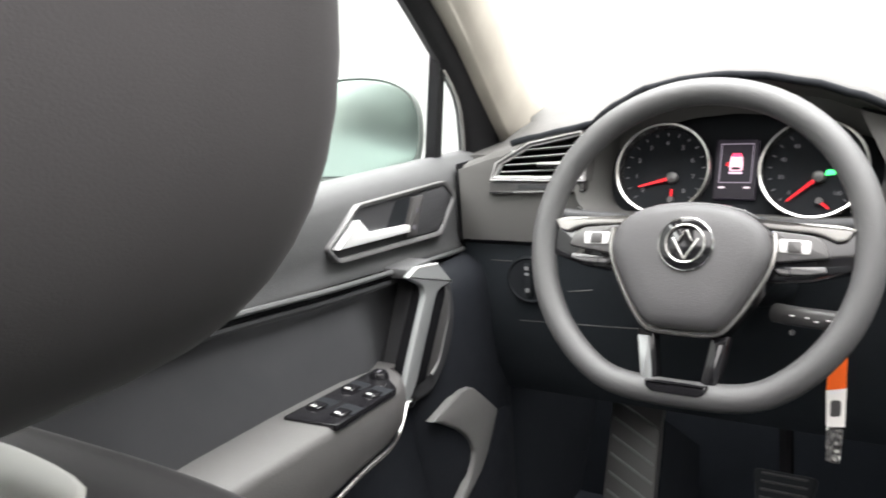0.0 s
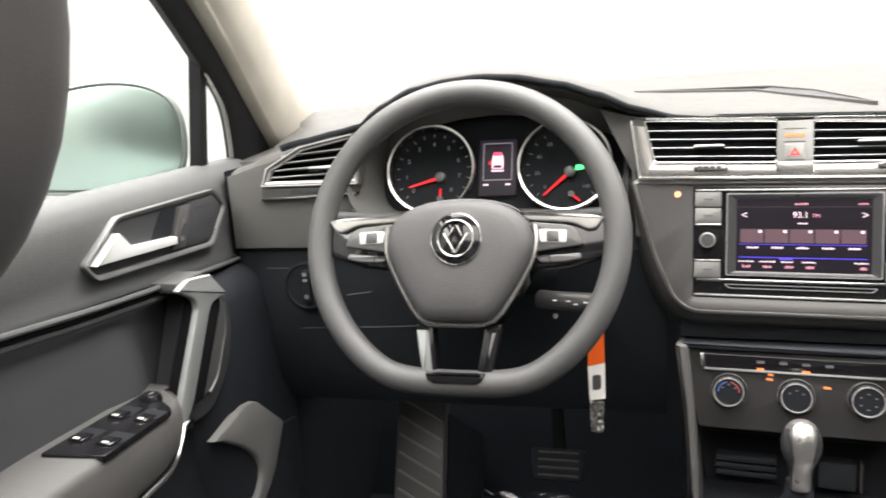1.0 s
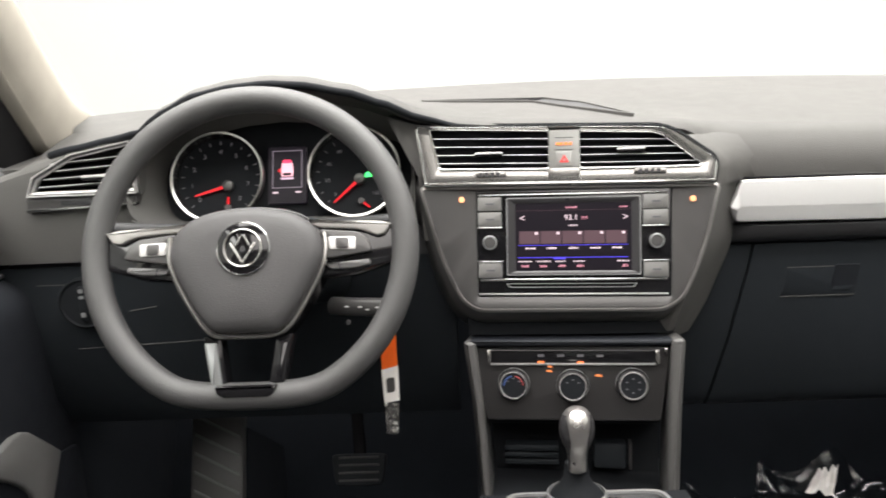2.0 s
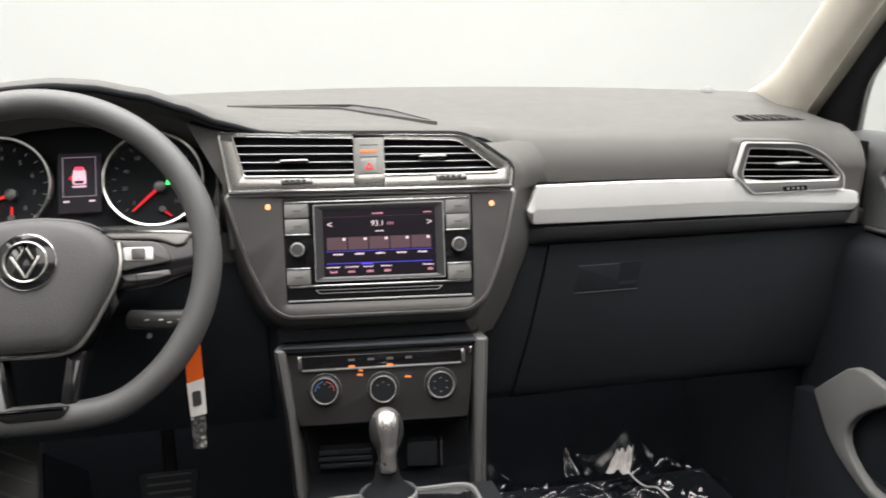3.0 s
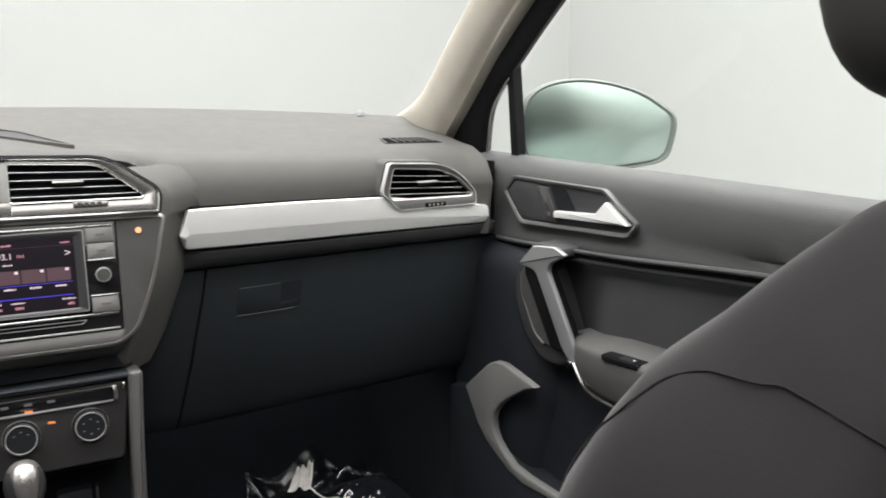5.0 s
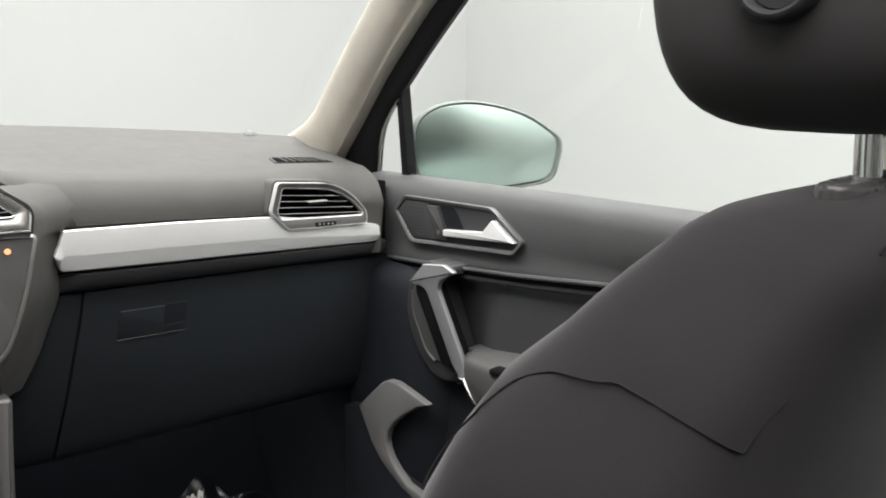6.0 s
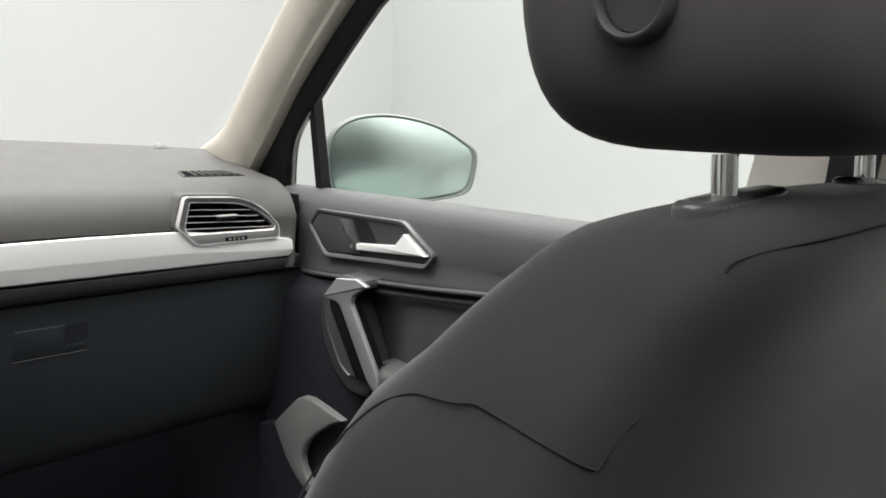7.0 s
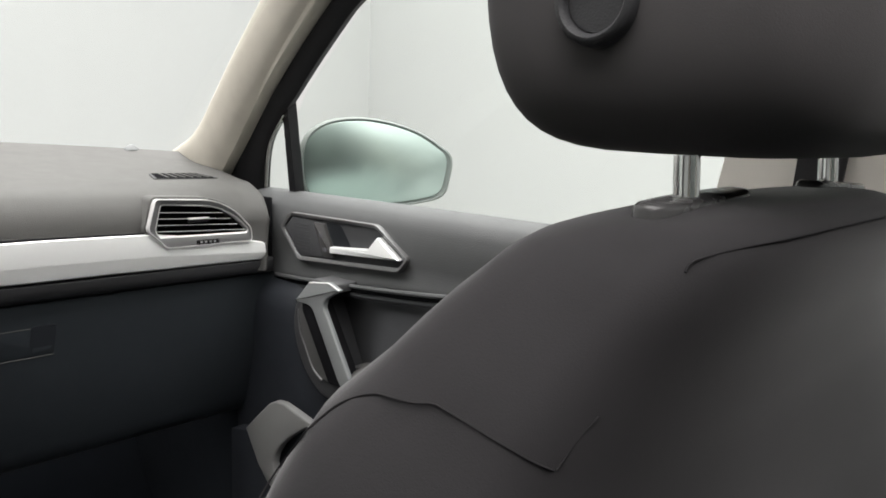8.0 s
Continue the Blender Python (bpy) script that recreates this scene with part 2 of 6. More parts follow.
def inset_pts(pts, d):
    """The closed outline moved inwards by d (outwards where negative)."""
    k = len(pts)
    area = sum(pts[i][0] * pts[(i + 1) % k][1] - pts[(i + 1) % k][0] * pts[i][1] for i in range(k))
    s = 1 if area > 0 else -1
    out = []
    for i in range(k):
        a, b, c = Vector(pts[i - 1]), Vector(pts[i]), Vector(pts[(i + 1) % k])
        e1, e2 = (b - a), (c - b)
        if e1.length < 1e-9 or e2.length < 1e-9:
            out.append(tuple(b))
            continue
        n1 = Vector((-e1.y, e1.x)).normalized() * s
        n2 = Vector((-e2.y, e2.x)).normalized() * s
        n = n1 + n2
        n = n / max(0.3, n.length_squared / 2) / 1.0
        out.append(tuple(b + n * d))
    return out


def loft(loops, closed_loop=True, caps=True, closed_path=False):
    bm = bmesh.new()
    vs = [[bm.verts.new(p) for p in loop] for loop in loops]
    k = len(vs[0])
    span = range(len(vs)) if closed_path else range(len(vs) - 1)
    for i in span:
        a, b = vs[i], vs[(i + 1) % len(vs)]
        for j in range(k if closed_loop else k - 1):
            jj = (j + 1) % k
            bm.faces.new((a[j], a[jj], b[jj], b[j]))
    if caps and closed_loop and not closed_path:
        bm.faces.new(list(reversed(vs[0])))
        bm.faces.new(vs[-1])
    return bm


def smooth_path(pts, per=6, closed=False):
    """A Catmull-Rom curve through pts."""
    pts = [Vector(p) for p in pts]
    k = len(pts)
    out = []
    for i in range(k if closed else k - 1):
        if closed:
            a, b, c, d = pts[i - 1], pts[i], pts[(i + 1) % k], pts[(i + 2) % k]
        else:
            a, b, c, d = pts[max(i - 1, 0)], pts[i], pts[i + 1], pts[min(i + 2, k - 1)]
        for j in range(per):
            t = j / per
            out.append(0.5 * ((2 * b) + (c - a) * t + (2 * a - 5 * b + 4 * c - d) * t * t + (3 * b - a - 3 * c + d) * t ** 3))
    if not closed:
        out.append(pts[-1])
    return out


def tube(path, r, n=10, closed=False, ry=None, up=None):
    """A round or oval tube along path; r may be a list."""
    path = [Vector(p) for p in path]
    loops = []
    k = len(path)
    side = None
    for i, p in enumerate(path):
        if closed:
            d = path[(i + 1) % k] - path[i - 1]
        else:
            d = path[min(i + 1, k - 1)] - path[max(i - 1, 0)]
        d.normalize()
        if up is not None:
            side = d.cross(Vector(up)).normalized()
        elif side is None:
            side = d.orthogonal().normalized()
        else:
            side = (side - d * side.dot(d)).normalized()
        o = side.cross(d).normalized()
        ra = r[i] if isinstance(r, (list, tuple)) else r
        rb = ra if ry is None else ry
        loops.append([p + side * ra * math.cos(2 * math.pi * j / n) + o * rb * math.sin(2 * math.pi * j / n) for j in range(n)])
    return loft(loops, True, True, closed)


def lathe(m, profile, n=32, cap=True):
    """A turned body: profile of (radius, z) about m's z axis."""
    loops = [[m @ Vector((r * math.cos(2 * math.pi * j / n), r * math.sin(2 * math.pi * j / n), z)) for j in range(n)] for r, z in profile]
    return loft(loops, True, cap)


def plane_pose(origin, xdir, ydir):
    x = Vector(xdir).normalized()
    z = x.cross(Vector(ydir)).normalized()
    y = z.cross(x)
    m = Matrix((x, y, z)).transposed().to_4x4()
    m.translation = Vector(origin)
    return m


def mirrored(bm):
    bmesh.ops.scale(bm, vec=(-1, 1, 1), verts=bm.verts)
    bmesh.ops.reverse_faces(bm, faces=bm.faces)
    return bm


def interp(x, table):
    if x <= table[0][0]:
        return table[0][1]
    for (a, va), (b, vb) in zip(table, table[1:]):
        if x <= b:
            t = (x - a) / (b - a)
            t = t * t * (3 - 2 * t) * 0.5 + t * 0.5
            return va + (vb - va) * t
    return table[-1][1]

# ---------------------------------------------------------------- studio round the car
def slab(name, p, q, mat, label, category):
    p, q = Vector(p), Vector(q)
    ob = part(name, box(q - p, (p + q) / 2), mat)
    return tagged(ob, label, category, kind="structure")


slab("ground", (-7, -8, -0.62), (7, 7, -0.50), M_STUDIO, "white painted studio floor under the car", "floor")
slab("studio_wall_front", (-4.3, 3.6, -0.5), (4.3, 3.8, 5.0), M_STUDIO, "plain pale studio wall ahead of the car", "wall")
slab("studio_wall_east", (4.1, -8.0, -0.5), (4.3, 3.6, 5.0), M_STUDIO, "plain pale studio wall beside the passenger's side", "wall")
slab("studio_wall_west", (-4.3, -8.0, -0.5), (-4.1, 3.6, 5.0), M_STUDIO, "plain pale studio wall beside the driver's side", "wall")
slab("studio_wall_back", (-4.3, -8.2, -0.5), (4.3, -8.0, 5.0), M_STUDIO, "plain pale studio wall behind the car", "wall")

# ---------------------------------------------------------------- car shell
tagged(part("floor", box((1.56, 3.0, 0.04), (0, -0.85, 0.0), 0.005), M_CARPET), "black carpeted car floor", "floor", kind="structure")
toe = loft([[(x, 0.45, 0.0), (x, 0.57, 0.18), (x, 0.61, 0.45), (x, 0.62, 0.77), (x, 0.66, 0.77), (x, 0.66, -0.02), (x, 0.45, -0.02)] for x in (-0.78, 0.78)])
tagged(part("firewall_wall", toe, M_CARPET), "dark carpeted bulkhead in front of the footwells", "bulkhead", kind="structure")

def roof_piece(x0, x1, ya, yb, n):
    """The curved roof between two sides and two cross lines."""
    rows = []
    for x in np.linspace(x0, x1, n):
        c = 0.05 * (1 - (x / 0.66) ** 2)
        ys = np.linspace(ya, yb, 7)
        zs = [interp(-y, [(0.40, 1.25), (0.6, 1.275), (1.2, 1.29), (2.2, 1.25)]) + c for y in ys]
        rows.append([(x, y, z) for y, z in zip(ys, zs)] + [(x, y, z + 0.04) for y, z in zip(ys[::-1], zs[::-1])])
    return loft(rows)


# headliner round an unseen roof opening, added to let light in
liner = roof_piece(-0.66, 0.66, -0.40, -0.62, 9)
for args in ((-0.66, -0.42, -0.62, -1.40, 3), (0.42, 0.66, -0.62, -1.40, 3), (-0.66, 0.66, -1.40, -2.20, 9)):
    merge(liner, roof_piece(*args))
tagged(part("ceiling", liner, M_CEIL), "pale grey-beige cloth headliner of the car roof", "ceiling", kind="structure")

for sx in (-1, 1):
    w = box((0.06, 1.55, 0.80), (sx * 0.79, -1.525, 0.36), 0.01)
    tagged(part("rear_side_wall", w, M_DOOR), "plain dark rear side wall of the cabin", "wall", kind="structure")
    quarter = loft([[(sx * 0.66, y, 1.29) for y in (-1.95, -2.25)] + [(sx * 0.72, y, 1.29) for y in (-2.25, -1.95)],
                    [(sx * 0.77, y, 0.76) for y in (-1.75, -2.30)] + [(sx * 0.82, y, 0.76) for y in (-2.30, -1.75)]])
    tagged(part("rear_pillar_wall", quarter, M_BEIGE), "plain rear pillar lined in pale cloth", "pillar", kind="structure")
for sx in (-1, 1):
    q = [[(sx * 0.775, y, 0.755) for y in (-0.85, -1.4, -1.80)], [(sx * 0.72, y, 1.02) for y in (-0.88, -1.4, -1.86)], [(sx * 0.655, y, 1.29) for y in (-0.92, -1.4, -1.98)]]
    bm = bmesh.new()
    vs = [[bm.verts.new(p) for p in row] for row in q]
    for i in range(2):
        for j in range(2):
            bm.faces.new((vs[i][j], vs[i][j + 1], vs[i + 1][j + 1], vs[i + 1][j]))
    bmesh.ops.solidify(bm, geom=bm.faces[:], thickness=0.004)
    tagged(part("window_rear_side", bm, M_PRIVACY), "tinted rear side window", "window", kind="structure")
tagged(part("window_rear", box((1.36, 0.005, 0.52), (0, -2.28, 1.04), 0.0, 1), M_PRIVACY), "tinted rear window glass", "window", kind="structure")
tagged(part("tailgate_wall", box((1.60, 0.06, 0.85), (0, -2.32, 0.38), 0.01), M_DOOR), "plain dark tailgate inside", "wall", kind="structure")


for sx in (-1, 1):
    k = loft([[(sx * 0.735, y, z) for y, z in ((0.125, 0.02), (0.66, 0.02), (0.66, 0.755), (0.20, 0.755), (0.125, 0.75))], [(sx * 0.80, y, z) for y, z in ((0.125, 0.02), (0.66, 0.02), (0.66, 0.755), (0.20, 0.755), (0.125, 0.75))]])
    tagged(part("footwell_side_wall", k, M_CARPET), "dark carpeted side of the footwell", "wall", kind="structure")


# windscreen
def sheet(grid, thick, mat, name):
    top = [[Vector(p) for p in row] for row in grid]
    bm = bmesh.new()
    vs = [[bm.verts.new(p) for p in row] for row in top]
    for i in range(len(vs) - 1):
        for j in range(len(vs[0]) - 1):
            bm.faces.new((vs[i][j], vs[i][j + 1], vs[i + 1][j + 1], vs[i + 1][j]))
    bmesh.ops.solidify(bm, geom=bm.faces[:], thickness=thick)
    return bm


def back_y(x):
    return 0.52 - 0.17 * (abs(x) / 0.71) ** 2


grid = []
for s in np.linspace(0, 1, 7):
    row = []
    for x in np.linspace(-1, 1, 13):
        lo = Vector((x * 0.755, back_y(x * 0.755) + 0.075, 0.80))
        hi = Vector((x * 0.63, -0.37 - 0.04 * x * x, 1.30 - 0.035 * x * x))
        row.append(lo.lerp(hi, s))
    grid.append(row)
# unseen glass over the roof opening, added to brighten the cabin
pane = []
for y in np.linspace(-0.615, -1.405, 6):
    pane.append([(x, y, interp(-y, [(0.40, 1.25), (0.6, 1.275), (1.2, 1.29), (2.2, 1.25)]) + 0.05 * (1 - (x / 0.66) ** 2) + 0.030) for x in np.linspace(-0.425, 0.425, 7)])
skylight = part("window_roof_added", sheet(pane, 0.004, M_ROOFGLASS, "r"), M_ROOFGLASS)
skylight.visible_shadow = False
tagged(skylight, "unseen tinted glass roof panel, added to let light in", "window", kind="structure")
wind = part("window_windscreen", sheet(grid, 0.004, M_GLASS, "w"), M_GLASS)
wind.visible_shadow = False
tagged(wind, "clear raked windscreen glass", "windscreen", kind="structure")

# ---------------------------------------------------------------- dashboard
dash = thing("dashboard", "dark grey soft-touch car dashboard spanning the cabin", "dashboard")

FRONT = [(-0.76, 0.748), (-0.70, 0.764), (-0.675, 0.776), (-0.61, 0.791), (-0.555, 0.801), (-0.52, 0.815), (-0.491, 0.839), (-0.444, 0.860), (-0.40, 0.868), (-0.357, 0.871),
         (-0.316, 0.868), (-0.261, 0.857), (-0.214, 0.841), (-0.174, 0.821), (-0.127, 0.809), (-0.06, 0.803), (0.035, 0.800), (0.13, 0.796), (0.22, 0.789), (0.49, 0.779), (0.64, 0.776), (0.76, 0.770)]


def smooth01(a, b, x):
    t = min(1, max(0, (x - a) / (b - a)))
    return t * t * (3 - 2 * t)


def pad_profile(x):
    zf = interp(x, FRONT)
    s = smooth01(0.14, 0.20, x)
    base = 0.800 - 0.012 * smooth01(0.1, 0.3, x) - 0.004 * smooth01(0.5, 0.7, x)
    bump = zf - base if x < 0.14 else 0.0
    yb = back_y(x)
    zb = 0.838 - 0.018 * (abs(x) / 0.71) ** 2
    pts = [(yb + 0.06, zb - 0.03), (yb + 0.012, zb - 0.004), (yb, zb)]
    for y, k in ((0.36, 0.0), (0.28, 0.22), (0.20, 0.55), (0.14, 0.85), (0.10, 1.0)):
        y = min(y, yb - 0.02 * (6 - len(pts)) if len(pts) < 5 else y)
        zt = 0.790 + (zb - 0.790) * smooth01(0.05, 0.55, y) ** 0.8
        zt += (base - 0.796) * (1 - smooth01(0.05, 0.4, y))
        pts.append((y, zt + bump * k))
    left = [(0.045, zf + 0.001), (0.028, zf - 0.004), (0.023, zf - 0.010), (0.030, zf - 0.016), (0.055, zf - 0.018), (0.08, zf - 0.022), (0.10, zf - 0.03), (0.105, zf - 0.05), (0.11, zf - 0.06)]
    right = [(0.078, zf - 0.002), (0.062, zf - 0.012), (0.052, zf - 0.028), (0.044, zf - 0.046), (0.046, 0.722), (0.050, 0.68), (0.050, 0.655), (0.052, 0.643), (0.075, 0.636)]
    for i, lim in ((2, 0.600), (3, 0.628), (4, 0.650), (5, 0.662)):
        c, d = right[i]
        right[i] = (c + (0.020 if i == 2 else 0.035) * smooth01(0.524, 0.530, x) * (1 - smooth01(lim, lim + 0.006, x)), d if i < 5 else 0.705 - 0.02 * (1 - smooth01(0.5, 0.51, x)) - 0.02 * smooth01(0.68, 0.69, x))
    back = 0.028 * (1 - smooth01(-0.56, -0.50, x))
    left = [(a + back * (1 if b > zf - 0.02 else 0.5), b) for a, b in left]
    groove = 0.016 * smooth01(-0.20, -0.17, x) * (1 - smooth01(0.15, 0.19, x))
    left = [(a + groove, b + 0.002 * groove / 0.016) for a, b in left]
    for (a, b), (c, d) in zip(left, right):
        pts.append((a + (c - a) * s, b + (d - b) * s))
    return pts


stations = np.concatenate([np.linspace(-0.728, -0.55, 12), np.linspace(-0.54, -0.12, 43), np.linspace(-0.10, 0.13, 10), np.linspace(0.14, 0.22, 9), np.linspace(0.25, 0.50, 10), np.linspace(0.515, 0.70, 62), np.linspace(0.703, 0.7265, 9)])
loops = []
for x in stations:
    bend = 0.020 * smooth01(0.66, 0.708, x) ** 2 - 0.058 * max(0.0, (x - 0.700) / 0.0265) ** 1.6
    loops.append([(x, y - bend * (1 - smooth01(0.08, 0.20, y)), z) for y, z in pad_profile(x)])
part("top_pad", loft(loops, closed_loop=False), M_PAD, dash, "grained dark grey upper pad with a raised instrument hood", sharp=50)

# black tube painted along the hood for the shade under its overhang
lip, radii = [], []
for x in np.linspace(-0.640, 0.120, 56):
    zf = interp(x, FRONT)
    k = 1 - smooth01(-0.56, -0.50, x)
    g = smooth01(-0.20, -0.17, x)
    lip.append((x, 0.0265 + 0.0160 * k + 0.016 * g, zf - 0.0090 + 0.0105 * k + 0.001 * g))
    radii.append(0.0048 - 0.0020 * smooth01(-0.22, -0.08, x))
part("hood_edge_shade", tube(lip, radii, 10), M_BLACK, dash, "dark band drawn for the shade under the hood's edge")
for sx in (-1, 1):
    part("corner_cap", loft([[(sx * x, 0.120, z - 0.010), (sx * x, 0.24, z), (sx * x, 0.40, z + 0.012), (sx * x, 0.40, 0.66), (sx * x, 0.120, 0.66)] for x, z in ((0.700, 0.770), (0.740, 0.772), (0.800, 0.764))]), M_PAD, dash)
XZ = lambda y: plane_pose((0, y, 0), (1, 0, 0), (0, 0, 1))

# left end face, with its vent
face_l = [(-0.727, 0.648), (-0.532, 0.648), (-0.532, 0.7965), (-0.60, 0.782), (-0.68, 0.764), (-0.727, 0.750)]
hole_l = [(-0.666, 0.739), (-0.5345, 0.739), (-0.5345, 0.7970), (-0.607, 0.7835), (-0.657, 0.758), (-0.667, 0.742)]
part("end_panel", ring(XZ(0.075), face_l, hole_l, 0.0, 0.036, 0.036, 0.002), M_PAD, dash, "grey side panel under the vent")
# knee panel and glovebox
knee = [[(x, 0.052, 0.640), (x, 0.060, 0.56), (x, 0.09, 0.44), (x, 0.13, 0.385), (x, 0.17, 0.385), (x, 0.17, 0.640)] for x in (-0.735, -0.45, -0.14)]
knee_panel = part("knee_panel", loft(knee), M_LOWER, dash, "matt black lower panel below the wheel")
part("panel_joint", tube([(-0.690, 0.0545, 0.615), (-0.60, 0.0545, 0.615)], 0.0006, 6), M_ARM, knee_panel)
part("panel_joint", tube([(-0.655, 0.0698, 0.5205), (-0.52, 0.0686, 0.5255), (-0.44, 0.0676, 0.5295)], 0.0007, 6), M_ARM, knee_panel)
part("panel_joint", tube([(-0.572, 0.0585, 0.575), (-0.536, 0.0580, 0.580)], 0.0008, 6), M_ARM, knee_panel)
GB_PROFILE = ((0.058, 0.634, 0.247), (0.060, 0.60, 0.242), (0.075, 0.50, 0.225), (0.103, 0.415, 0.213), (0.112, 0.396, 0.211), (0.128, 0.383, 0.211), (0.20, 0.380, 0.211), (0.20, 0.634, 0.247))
glovebox = part("glovebox_lid", loft([[(xl + (0.735 - xl) * k, y, z) for y, z, xl in GB_PROFILE] for k in (0.0, 0.006, 0.5, 1.0)]), M_LOWER, dash, "matt black glovebox lid, tinted blue for the light on it")
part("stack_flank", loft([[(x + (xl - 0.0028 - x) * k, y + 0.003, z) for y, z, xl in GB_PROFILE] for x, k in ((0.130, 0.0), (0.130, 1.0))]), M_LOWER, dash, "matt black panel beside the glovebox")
latch_m = plane_pose((0, 0.066, 0.560), (1, 0, 0), (0, -0.15, 1))
part("latch_flap", prism(latch_m, rounded([(0.286, 0.001), (0.381, 0.001), (0.385, 0.040), (0.290, 0.041)], 0.004), -0.006, 0.0012, 0.0008), M_LOWER, glovebox, "flush latch flap")
part("latch_well", prism(latch_m, rounded([(0.350, 0.013), (0.381, 0.013), (0.384, 0.043), (0.352, 0.043)], 0.004), -0.006, 0.0016), M_COLUMN, glovebox, "dark finger well")
part("latch_line", tube([latch_m @ Vector((u, v, 0.0012)) for u, v in ((0.290, 0.0415), (0.330, 0.0415), (0.350, 0.0415))], 0.0005, 6), M_RAIL, glovebox)
part("latch_line", tube([latch_m @ Vector((u, v, 0.0012)) for u, v in ((0.286, 0.000), (0.340, 0.0000), (0.381, 0.000))], 0.0005, 6), M_RAIL, glovebox)
part("latch_button", prism(latch_m, rounded([(0.352, 0.006), (0.376, 0.006), (0.379, 0.014), (0.354, 0.014)], 0.002), -0.004, 0.0018, 0.001), M_LOWER, glovebox)

# silver trim strip
rows = []
for x, zb, zt in ((0.2065, 0.6868, 0.6892), (0.2136, 0.6705, 0.7055), (0.2160, 0.6685, 0.7130), (0.2192, 0.6680, 0.7205), (0.36, 0.6655, 0.720), (0.45, 0.665, 0.718), (0.52, 0.664, 0.716), (0.60, 0.663, 0.7045), (0.670, 0.662, 0.6945), (0.694, 0.662, 0.691), (0.699, 0.664, 0.688)):
    zm = zb + 0.40 * (zt - zb)
    rows.append([(x, 0.046, zt), (x, 0.0338, zt), (x, 0.0326, zt - 0.0008), (x, 0.0300, zm + 0.001), (x, 0.0303, zm - 0.001), (x, 0.0345, zb + 0.002), (x, 0.0370, zb), (x, 0.046, zb)])
part("trim_strip", loft(rows), M_TRIM, dash, "satin silver trim strip", sharp=18)
# pad-grey ledge given a darker colour for the shade on its underside
ledge = []
for x, e, h in ((0.205, 0.016, 0.004), (0.213, 0.008, 0.004), (0.223, 0.0025, 0.004), (0.236, 0.0, 0.004), (0.45, 0.0, 0.002), (0.708, 0.0, 0.0), (0.7255, 0.010, 0.0)):
    ledge.append([(x, y + e * q, z + h * q) for y, z, q in ((0.056, 0.6610, 1), (0.0390, 0.6608, 1), (0.0368, 0.6585, 1), (0.0385, 0.6500, 1), (0.0430, 0.6425, 0.6), (0.052, 0.6365, 0.2), (0.068, 0.6345, 0.0))])
part("lower_ledge", loft(ledge), M_HARD, dash, "ledge under the trim strip, coloured dark for its downward shade")
# soft sweep from the stack to the trim strip, narrowing downwards
sweep = []
for z, xa, ya, xb, yb in ((0.785, 0.168, 0.0650, 0.250, 0.086), (0.775, 0.153, 0.0150, 0.262, 0.0650), (0.761, 0.170, 0.0080, 0.266, 0.0560), (0.750, 0.1820, 0.004, 0.268, 0.0510), (0.738, 0.1825, 0.001, 0.268, 0.0490), (0.7235, 0.1805, -0.003, 0.268, 0.0495), (0.719, 0.1795, -0.004, 0.2190, 0.0440), (0.689, 0.1700, -0.0100, 0.2115, 0.043), (0.668, 0.1655, -0.0140, 0.2150, 0.046), (0.650, 0.1610, -0.0175, 0.2160, 0.048), (0.620, 0.1485, -0.0225, 0.2080, 0.052), (0.596, 0.1370, -0.0265, 0.1980, 0.052), (0.565, 0.1270, -0.0220, 0.1855, 0.050), (0.545, 0.1240, -0.0120, 0.1735, 0.046), (0.525, 0.1220, 0.0, 0.1600, 0.042)):
    row = [(min(0.120, xa - 0.03), 0.10, z), (xa - 0.016, ya + 0.016, z), (xa - 0.004, ya + 0.0035, z)]
    n = 2.6 if z > 0.72 else 1.25
    row += [(xa + (xb - xa) * k, yb - (yb - ya) * (1 - k) ** n, z) for k in (0.05, 0.15, 0.28, 0.42, 0.6, 0.8, 1.0)]
    row += [(xb + 0.002, yb + 0.004, z), (xb + 0.003, yb + 0.014, z), (xb + 0.003, 0.10, z)]
    sweep.append(row)
part("stack_sweep", loft(sweep), M_PAD, dash, "soft grey sweep beside the stack")
part("strip_gap", tube([(0.2195, 0.0400, 0.7228), (0.36, 0.0400, 0.7212), (0.52, 0.0400, 0.7172)], 0.0016, 6), M_SHADE, dash)
# black strips in place of the shaded gap between dashboard and door
for sx, y in ((-1, 0.040), (1, 0.058)):
    part("end_gap", box((0.005, 0.05, 0.118), (sx * 0.7315, y + 0.029, 0.6985), 0.002), M_SHADE, dash, "black strip drawn for the dark gap at the end of the dashboard")
part("strip_edge", prism(XZ(0.045), rounded([(0.210, 0.6660), (0.214, 0.6630), (0.700, 0.6600), (0.700, 0.6618)], 0.0006), 0.0, 0.0085, 0.001), M_GLOSS, dash)


